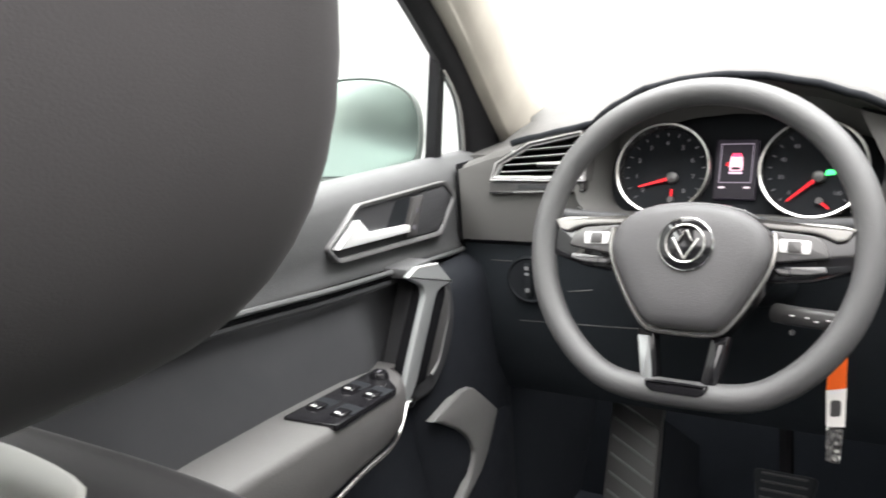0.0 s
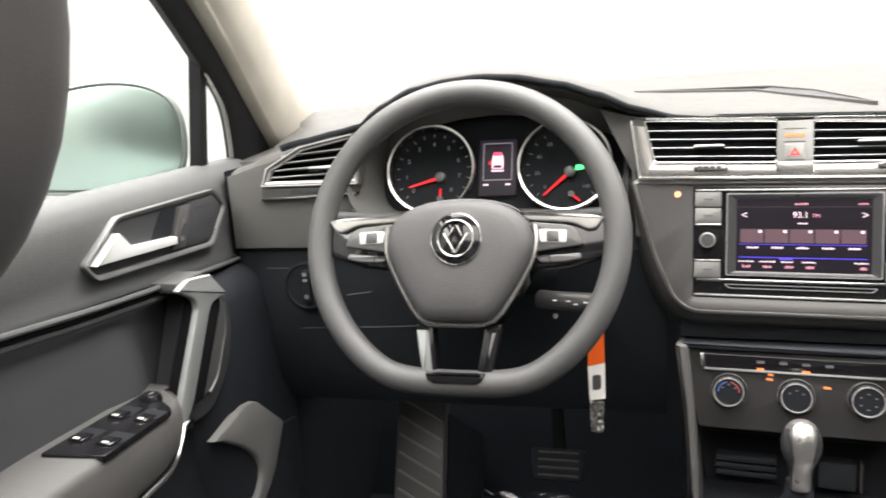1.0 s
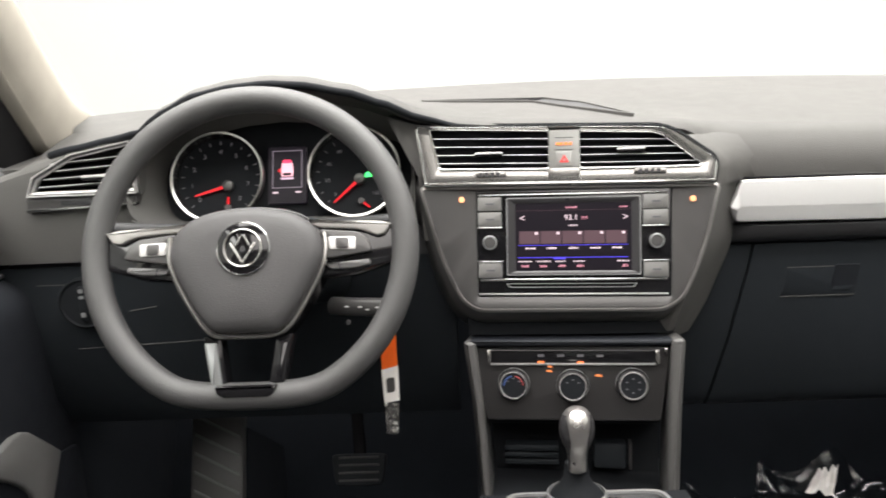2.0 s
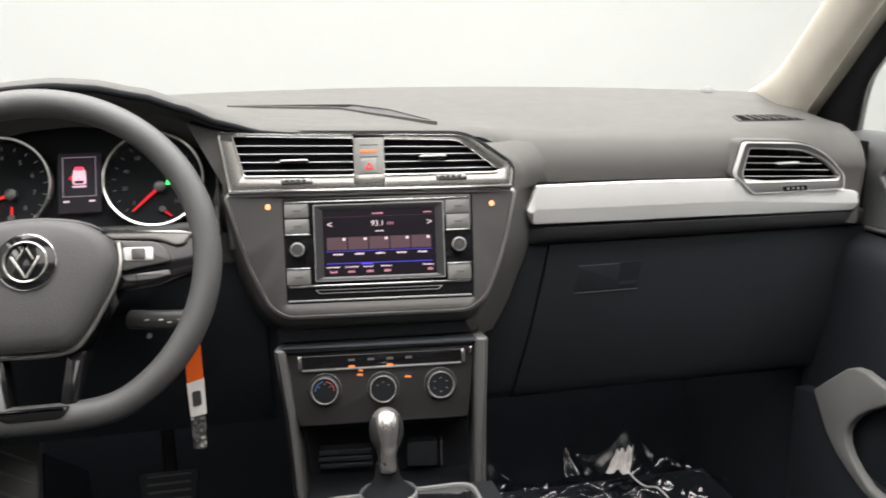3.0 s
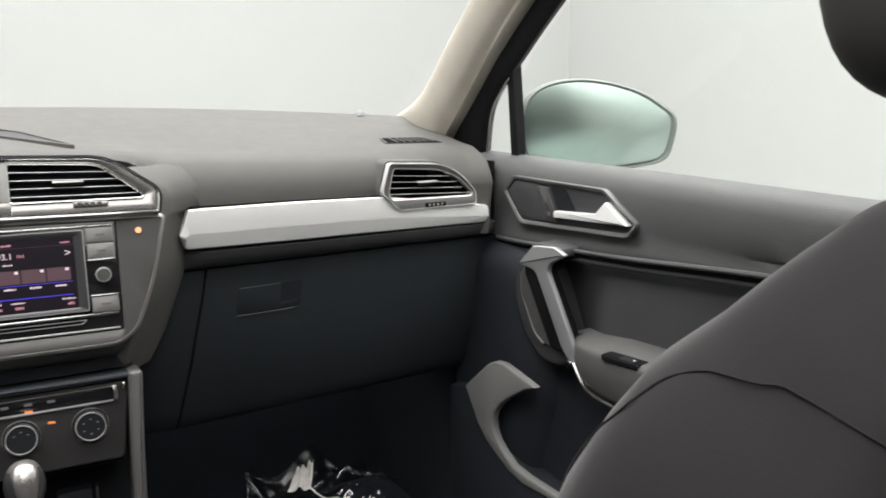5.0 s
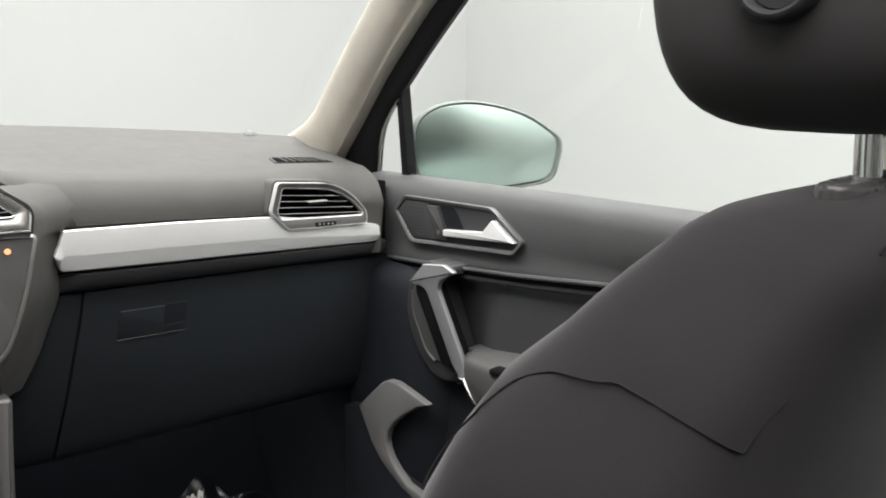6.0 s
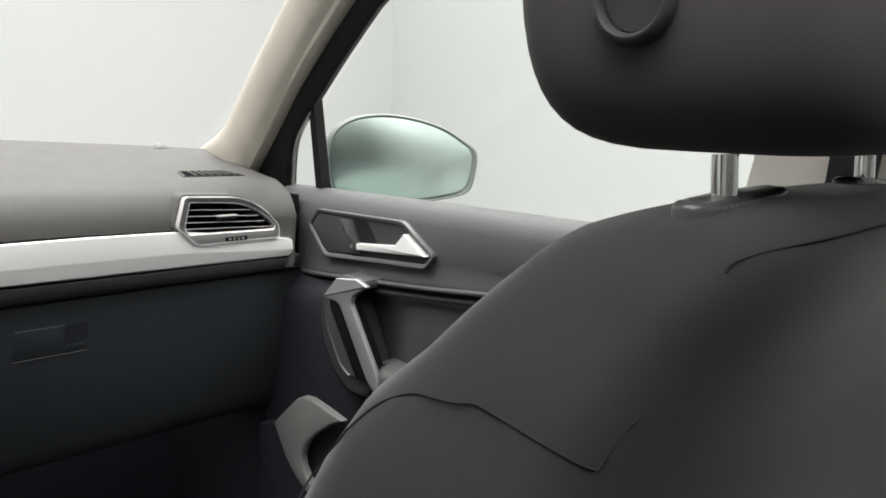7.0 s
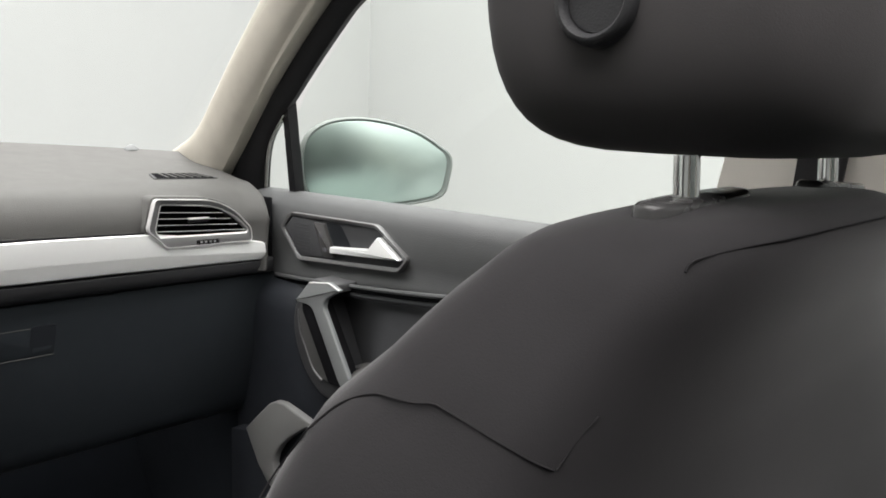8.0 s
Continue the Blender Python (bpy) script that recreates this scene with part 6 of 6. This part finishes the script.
    put("tweeter_grille", prism(hm, rounded([(-0.023, 0.712), (-0.005, 0.731), (0.056, 0.731), (0.080, 0.677), (0.018, 0.673)], 0.005), -0.002, 0.0035, 0.001), M_HARD, label="fine tweeter grille")
    for k in range(9):
        put("grille_line", prism(hm, rect(-0.002 + 0.0006 * k, 0.679 + 0.0052 * k, 0.044, 0.681 + 0.0052 * k), 0.0, 0.0038), M_HARD)
    put("lock_switch", prism(hm, rounded([(0.053, 0.729), (0.077, 0.729), (0.104, 0.680), (0.078, 0.678)], 0.003), 0.0, 0.007, 0.0015), M_STACK, label="central locking switch")
    for v in (0.711, 0.690):
        put("lock_mark", prism(hm, rect(0.0745 - (v - 0.70) * 0.5, v - 0.003, 0.0815 - (v - 0.70) * 0.5, v + 0.003), 0.0, 0.0075), M_DIALPRINT)
    # black patch painted in the bowl for the shade above the lever
    put("handle_shade", prism(hm, rounded([(0.079, 0.731), (0.113, 0.731), (0.139, 0.698), (0.098, 0.697)], 0.005), 0.0, 0.002), M_BLACK)
    lever = [(0.098, 0.6965), (0.184, 0.7035), (0.2035, 0.7235), (0.2480, 0.6955), (0.098, 0.6865)]
    put("release_lever", prism(hm, rounded(lever, 0.0025), 0.0, 0.011, 0.0016, 3), M_TRIM, label="silver release lever")
    # switches
    am = plane_pose((0.68, -0.30, 0.5484), (1, 0, 0.075), (0, 1, -0.068))
    if sx < 0:
        put("switch_plate", prism(am, rounded([(-0.033, 0.038), (-0.042, -0.080), (0.017, -0.096), (0.024, 0.080)], 0.004), -0.006, 0.0002, 0.0004), M_GLOSS, label="gloss black window switch plate")
        for k, y in enumerate((0.012, -0.048)):
            for x in (-0.022 - 0.004 * k, 0.008 - 0.002 * k):
                put("switch_well", prism(am, rect(x - 0.012, y - 0.004, x + 0.012, y + 0.018, 0.003), -0.003, 0.0006), M_BLACK)
                b = put("window_switch", box((0.017, 0.018, 0.005), (x, y - 0.006, 0.0005), 0.002, 2, am), M_GLOSS)
                put("switch_edge", box((0.007, 0.0035, 0.0012), (x, y - 0.012, 0.0031), 0.0005, 1, am), M_EDGE, b)
        put("mirror_knob", lathe(am @ Matrix.Translation((0.004, 0.055, -0.003)), [(0.012, 0), (0.011, 0.007), (0.009, 0.010), (0.0005, 0.010)], 20), M_GLOSS)
        put("knob_mark", box((0.003, 0.008, 0.001), (0.004, 0.055, 0.0072), 0.0003, 1, am), M_DIALPRINT)
    else:
        am2 = Matrix.Translation((0, 0, -0.0026)) @ am
        put("switch_plate", prism(am2, rounded([(-0.038, 0.010), (-0.018, 0.010), (-0.017, -0.055), (-0.038, -0.054)], 0.004), -0.006, 0.0004, 0.0004), M_GLOSS, label="black window switch plate")
        put("switch_well", prism(am2, rect(-0.033, -0.014, -0.021, 0.002, 0.002), -0.004, -0.0004), M_SEAL)
        b = put("window_switch", box((0.013, 0.026, 0.005), (-0.0275, -0.030, -0.0012), 0.0015, 2, am2), M_BLACK)
        put("switch_edge", box((0.005, 0.003, 0.0012), (-0.0275, -0.040, 0.0014), 0.0005, 1, am2), M_CHROME, b)
    # window frame
    def fr(y, z, off=0.0):
        return Vector((0.770 - 0.25 * (z - 0.80) + off, y, z))
    edge_in = [(0.275, 0.735), (0.235, 0.775), (0.178, 0.838), (0.118, 0.885), (0.070, 0.918), (0.000, 0.965), (-0.085, 1.025), (-0.130, 1.055), (-0.26, 1.130), (-0.40, 1.190), (-0.60, 1.225), (-0.80, 1.235)]
    edge_out = [(0.140, 0.735), (0.128, 0.775), (0.092, 0.842), (0.028, 0.895), (-0.006, 0.919), (-0.066, 0.962), (-0.152, 1.020), (-0.190, 1.042), (-0.30, 1.095), (-0.42, 1.140), (-0.60, 1.170), (-0.78, 1.180)]
    edge_in = [(v.x, v.y) for v in smooth_path([(*q, 0) for q in edge_in], 4)]
    edge_out = [(v.x, v.y) for v in smooth_path([(*q, 0) for q in edge_out], 4)]
    rows = []
    for (a, b), (c, e) in zip(edge_in, edge_out):
        rows.append([fr(a, b, -0.012), fr(a - 0.004, b - 0.004, -0.020), fr(c + 0.006, e + 0.004, -0.020), fr(c, e, -0.012), fr(c + 0.006, e + 0.004, 0.004), fr(a, b, 0.010)])
    put("window_frame", loft(rows), M_SEAL, label="black window frame", sharp=50)
    # quarter light divider
    put("divider", loft([[fr(0.066, 0.752, -0.010), fr(0.048, 0.752, -0.010), fr(0.048, 0.752, 0.008), fr(0.066, 0.752, 0.008)], [fr(0.038, 0.895, -0.010), fr(0.020, 0.915, -0.010), fr(0.020, 0.915, 0.008), fr(0.038, 0.895, 0.008)]]), M_SEAL, label="black quarter-light divider")
    seal = smooth_path([fr(0.126, 0.768, -0.012), fr(0.110, 0.805, -0.012), fr(0.088, 0.842, -0.012), fr(0.056, 0.872, -0.012), fr(0.030, 0.892, -0.012)], 4)
    put("quarter_seal", tube(seal, 0.003, 6), M_SATIN)
    g = put("quarter_glass", sheet([[fr(0.15, 0.75), fr(0.055, 0.75)], [fr(0.10, 0.84), fr(0.05, 0.84)], [fr(0.05, 0.90), fr(0.04, 0.90)]], 0.004, M_SIDEGLASS, "q"), M_SIDEGLASS)
    g.visible_shadow = False
    rows = []
    for s in np.linspace(0, 1, 8):
        y1 = 0.058 + (0.03 - 0.058) * min(1, s * 3) if s < 0.34 else 0.03 - 0.60 * (s - 0.34)
        rows.append([fr(y1, 0.75 + 0.42 * s), fr(-0.40, 0.75 + 0.42 * s), fr(-0.80, 0.75 + 0.42 * s)])
    g = put("door_glass", sheet(rows, 0.004, M_SIDEGLASS, "g"), M_SIDEGLASS)
    g.visible_shadow = False
    put("outer_skin", loft([[(0.815, y, 0.752), (0.845, y, 0.70), (0.87, y, 0.40), (0.84, y, 0.05), (0.82, y, 0.05), (0.82, y, 0.40), (0.80, y, 0.745)] for y in (0.14, -0.3, -0.79)]), M_BODY, label="painted outer skin")
    return d


door(1)
door(-1)


# ---------------------------------------------------------------- wing mirrors
def wing_mirror(sx):
    w = thing("wing_mirror", "pale grey-green wing mirror outside the door glass", "wing mirror", "wing mirrors")
    mm = plane_pose((0.975, 0.065, 0.805), (0.86, -0.50, 0), (0, 0.02, 1))
    o = [(-0.150, 0.000), (-0.140, 0.050), (-0.105, 0.078), (-0.050, 0.088), (0.010, 0.083), (0.070, 0.066), (0.115, 0.040), (0.138, 0.018), (0.136, -0.020), (0.122, -0.056), (0.075, -0.070), (0.0, -0.078), (-0.080, -0.078), (-0.135, -0.060)]
    os_ = [(p.x, p.y) for p in smooth_path([(*p, 0) for p in o], 4, True)]

    def put(name, bm, mat, parent=w, label="", sharp=40):
        if sx < 0:
            mirrored(bm)
        return part(name, bm, mat, parent, label, sharp)

    loops = []
    for z, k in ((0.004, 0.93), (0.008, 0.96), (0.006, 0.99), (-0.006, 1.0), (-0.05, 0.97), (-0.09, 0.82), (-0.115, 0.55), (-0.122, 0.2)):
        loops.append([mm @ Vector((x * k, y * k, z)) for x, y in os_])
    put("case", loft(loops), M_MIRRORCASE, label="pale painted case", sharp=60)
    put("glass", prism(mm, [(x * 0.925 - 0.003, y * 0.90 + 0.001) for x, y in os_], 0.002, 0.0085, 0.001), M_MIRROR, label="mirror glass")
    put("foot", loft([[(0.80, 0.16, 0.715), (0.80, 0.08, 0.715), (0.80, 0.08, 0.745), (0.80, 0.16, 0.745)], [(0.93, 0.15, 0.725), (0.93, 0.10, 0.720), (0.93, 0.10, 0.745), (0.93, 0.15, 0.745)]]), M_MIRRORCASE)


wing_mirror(1)
wing_mirror(-1)


# ---------------------------------------------------------------- front seats
def front_seat(sx):
    who = "passenger's" if sx > 0 else "driver's"
    s = thing("front_seat", "%s seat in dark brown-grey cloth with its headrest" % who, "car seat", "front seats")
    cx = 0.390

    def put(name, bm, mat, parent=s, label="", sharp=60):
        if sx < 0:
            mirrored(bm)
        return part(name, bm, mat, parent, label, sharp)

    base, top = Vector((cx, -0.60, 0.30)), Vector((cx, -0.872, 0.842))
    ax = (top - base).normalized()
    dep = Vector((1, 0, 0)).cross(ax)
    loops = []

    def back_point(a, t):
        w = interp(t, [(0, 0.245), (0.2, 0.2564), (0.45, 0.2654), (0.62, 0.2637), (0.74, 0.2643), (0.82, 0.2514), (0.88, 0.2277), (0.925, 0.2113), (0.955, 0.1957), (0.978, 0.1779), (0.993, 0.1616), (1.0, 0.1496), (1.008, 0.1336), (1.016, 0.1078), (1.02, 0.0755)])
        d = interp(t, [(0, 0.065), (0.2, 0.0751), (0.45, 0.0803), (0.62, 0.0802), (0.74, 0.0799), (0.82, 0.0731), (0.88, 0.0624), (0.925, 0.0548), (0.955, 0.05), (0.978, 0.0495), (0.993, 0.0473), (1.0, 0.0445), (1.008, 0.0387), (1.016, 0.0297), (1.02, 0.016)])
        k = 1 - smooth01(0.1, 0.92, t)
        c = base.lerp(top, t) + Vector((0.030 * k, -0.090 * k, 0))
        d += 0.07 * k
        w += 0.02 * k
        ca, sa = math.cos(a), math.sin(a)
        if sx > 0 and ca > 0:
            w += 0.035 * (1 - smooth01(0.86, 0.995, t))
            c = c + Vector((0, -0.055 * ca * (1 - smooth01(0.55, 0.97, t)), 0))
        if sx > 0:
            c = c + Vector((0, 0, 0.0030 * smooth01(0.96, 1.005, t)))
        if sx > 0 and ca < 0:
            w += 0.003 * smooth01(0.955, 0.985, t) * (1 - smooth01(1.008, 1.02, t))
        e = 0.62
        f = smooth01(0.95, 1.015, t)
        flat = dep.lerp(Vector((0, -1, 0)), f)
        return c + Vector((math.copysign(abs(ca) ** e, ca) * w, 0, 0)) + flat * (math.copysign(abs(sa) ** e, sa) * d)

    n = 56
    for t in (0.0, 0.15, 0.3, 0.45, 0.55, 0.65, 0.72, 0.78, 0.83, 0.87, 0.90, 0.925, 0.945, 0.96, 0.972, 0.982, 0.99, 0.996, 1.002, 1.008, 1.013, 1.017, 1.02):
        loops.append([back_point(2 * math.pi * k / n, t) for k in range(n)])
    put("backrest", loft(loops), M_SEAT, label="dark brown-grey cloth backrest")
    for path in ([(207, 0.735), (212, 0.772), (204, 0.822), (202, 0.849), (194, 0.871), (183, 0.888), (178, 0.900), (164, 0.902), (149, 0.897)], [(148, 0.897), (147, 0.914), (145, 0.928)], [(151, 0.9905), (150, 0.995), (134, 0.9995), (103, 1.002), (84, 1.0025)]):
        q = smooth_path([(a, t, 0) for a, t in path], 6)
        put("seam", tube([back_point(radians(v.x), v.y) + (back_point(radians(v.x), v.y) - (base.lerp(top, min(v.y, 0.97)))).normalized() * 0.0002 for v in q], 0.0005, 6), M_SEAM, s, "stitched seam")
    cush = []
    for y, w, z0, z1 in ((-0.75, 0.23, 0.14, 0.30), (-0.62, 0.25, 0.13, 0.31), (-0.50, 0.255, 0.12, 0.315), (-0.40, 0.25, 0.12, 0.315), (-0.34, 0.24, 0.14, 0.29)):
        cush.append([(cx - w, y, z0), (cx + w, y, z0), (cx + w, y, z1 - 0.02), (cx + w - 0.05, y, z1 + 0.01), (cx, y, z1), (cx - w + 0.05, y, z1 + 0.01), (cx - w, y, z1 - 0.02)])
    put("cushion", loft(cush), M_SEAT, label="dark cloth seat cushion")
    put("plinth", box((0.40, 0.45, 0.13), (cx, -0.55, 0.08), 0.02), M_BLACK)
    # headrest
    loops = []
    hc = Vector((cx, -0.845, 0.985)) if sx > 0 else Vector((cx - 0.028, -0.8854, 1.0141))
    hx, hy, hz, ev, ek, eh = (0.139, 0.089, 0.112, 0.54, 0.36, 0.46) if sx > 0 else (0.1525, 0.1112, 0.1246, 0.86, 0.608, 0.4555)
    for ph in np.linspace(-86, 86, 25):
        sp_, cp = math.sin(radians(ph)), math.cos(radians(ph))
        z = hz * math.copysign(abs(sp_) ** ev, sp_)
        kk = cp ** ek
        loop = []
        for k in range(n):
            a = 2 * math.pi * k / n
            ca, sa = math.cos(a), math.sin(a)
            loop.append(hc + Vector((math.copysign(abs(ca) ** eh, ca) * hx * kk, math.copysign(abs(sa) ** eh, sa) * hy * kk + 0.05 * z, z)))
        loops.append(loop)
    # headrest takes the lightened copy of the seat cloth
    head = put("headrest", loft(loops), M_SEAT_LIT, label="dark cloth headrest")
    rm = plane_pose((cx - 0.1375, -0.845, 0.9355), (0, -1, 0), (0, 0, 1)) if sx > 0 else plane_pose((cx + 0.118, -0.875, 0.96), (0, 1, 0), (0, 0, 1))
    put("button_ring", lathe(rm, [(0.0190, -0.006), (0.0190, 0.001), (0.0176, 0.0045), (0.0155, 0.0050), (0.0138, 0.0030), (0.0135, -0.002)], 36, False), M_HARD, head, "round plastic ring")
    put("button", lathe(rm, [(0.0135, -0.003), (0.0130, 0.0005), (0.0005, 0.0010)], 28), M_HARD, head, "round release button")
    for k, px in enumerate((0.292, 0.476) if sx > 0 else (0.350, 0.475)):
        put("post", tube([(px, -0.872, 0.82), (px, -0.869, 0.8745)], 0.0056, 20), M_CHROME, s, "chrome headrest post")
        col = [(p.x, p.y) for p in smooth_path([(-0.044, -0.009, 0), (0.0, -0.012, 0), (0.044, -0.009, 0), (0.052, 0.0, 0), (0.044, 0.009, 0), (0.0, 0.012, 0), (-0.044, 0.009, 0), (-0.052, 0, 0)], 3, True)]
        if sx < 0:
            col = [(p.x, p.y) for p in smooth_path([(-0.036, -0.017, 0), (0.0, -0.021, 0), (0.036, -0.017, 0), (0.047, 0.0, 0), (0.036, 0.017, 0), (0.0, 0.021, 0), (-0.036, 0.017, 0), (-0.047, 0, 0)], 3, True)]
        put("collar", prism(Matrix.Translation((px + (0.010 if sx > 0 else 0), -0.870, 0.8540 if sx > 0 else 0.8520)) @ Matrix.Rotation(radians((-2 if sx > 0 else -5) if k == 0 else (3 if sx > 0 else 5)), 4, "Y"), [(u * 0.90, v * 0.9) for u, v in col] if sx > 0 else col, -0.007 if sx > 0 else -0.004, 0.0036 if sx > 0 else 0.0048, 0.0034, 3), M_COLLAR if sx > 0 else M_COLLAR_LIT, s, "black plastic post collar" if sx > 0 else "black plastic post collar, coloured pale for the light on it")
    if sx < 0:
        s.location = (-0.080, 0.060, -0.100)
    return s


front_seat(1)
front_seat(-1)

# ---------------------------------------------------------------- footwell litter
bag = thing("plastic_wrap", "crumpled clear plastic wrap with a white printed corner on the floor", "plastic wrap")


def wrap_sheet(x0, x1, y0, y1, n, seed, lift):
    g = []
    for i in range(n):
        row = []
        for j in range(n):
            x, y = x0 + (x1 - x0) * j / (n - 1), y0 + (y1 - y0) * i / (n - 1)
            edge = min(j, n - 1 - j, i, n - 1 - i) / (n - 1)
            c = 0
            for f, a in ((6, 0.050), (14, 0.022), (31, 0.010), (58, 0.004)):
                c += a * abs(noise.noise((x * f + seed, y * f, seed * 1.7)))
            ragged = 1.0 + 1.6 * max(0, 0.2 - edge) / 0.2
            px = x + 0.035 * ragged * noise.noise((x * 7, y * 13, 3 + seed))
            py = y + 0.028 * ragged * noise.noise((y * 8, x * 12, 5 + seed))
            floor = 0.022 + 1.5 * max(0, py - 0.45)
            row.append((px, py, floor + lift * min(1, edge * 6) + c))
        g.append(row)
    return sheet(g, 0.0006, M_CLEAR, "b")


part("film", wrap_sheet(0.20, 0.70, 0.22, 0.455, 84, 1.0, 0.022), M_CLEAR, bag, "glossy clear film", sharp=25)
part("film_fold", wrap_sheet(0.24, 0.60, 0.22, 0.40, 72, 5.0, 0.036), M_CLEAR, bag, "folded clear film", sharp=25)
g = []
for i in range(12):
    v = i / 11
    row = []
    for j in range(12):
        u = j / 11
        p = Vector((0.468, 0.372, 0.104)).lerp(Vector((0.507, 0.350, 0.108)), u).lerp(Vector((0.500, 0.396, 0.124)).lerp(Vector((0.534, 0.392, 0.136)), u), v)
        p.z += 0.010 * abs(math.sin(u * 9 + v * 1.5)) * (0.4 + v) + 0.008 * noise.noise((u * 3, v * 3, 9))
        row.append((p.x + 0.004, p.y - 0.006, p.z - 0.010))
    g.append(row)
part("paper_corner", sheet(g, 0.0006, M_PAPER, "p"), M_PAPER, bag, "crumpled white paper corner")
part("paper_strip", tube(smooth_path([(0.511, 0.344, 0.102), (0.516, 0.325, 0.097), (0.524, 0.300, 0.096), (0.552, 0.305, 0.086), (0.560, 0.275, 0.080)], 5), 0.0015, 6, ry=0.0008), M_PAPER, bag)

wrap = thing("plastic_wrap", "crumpled clear plastic wrap on the driver's carpet", "plastic wrap")
part("film", wrap_sheet(-0.60, -0.30, 0.30, 0.455, 60, 9.0, 0.030), M_CLEAR, wrap, "glossy clear film", sharp=25)
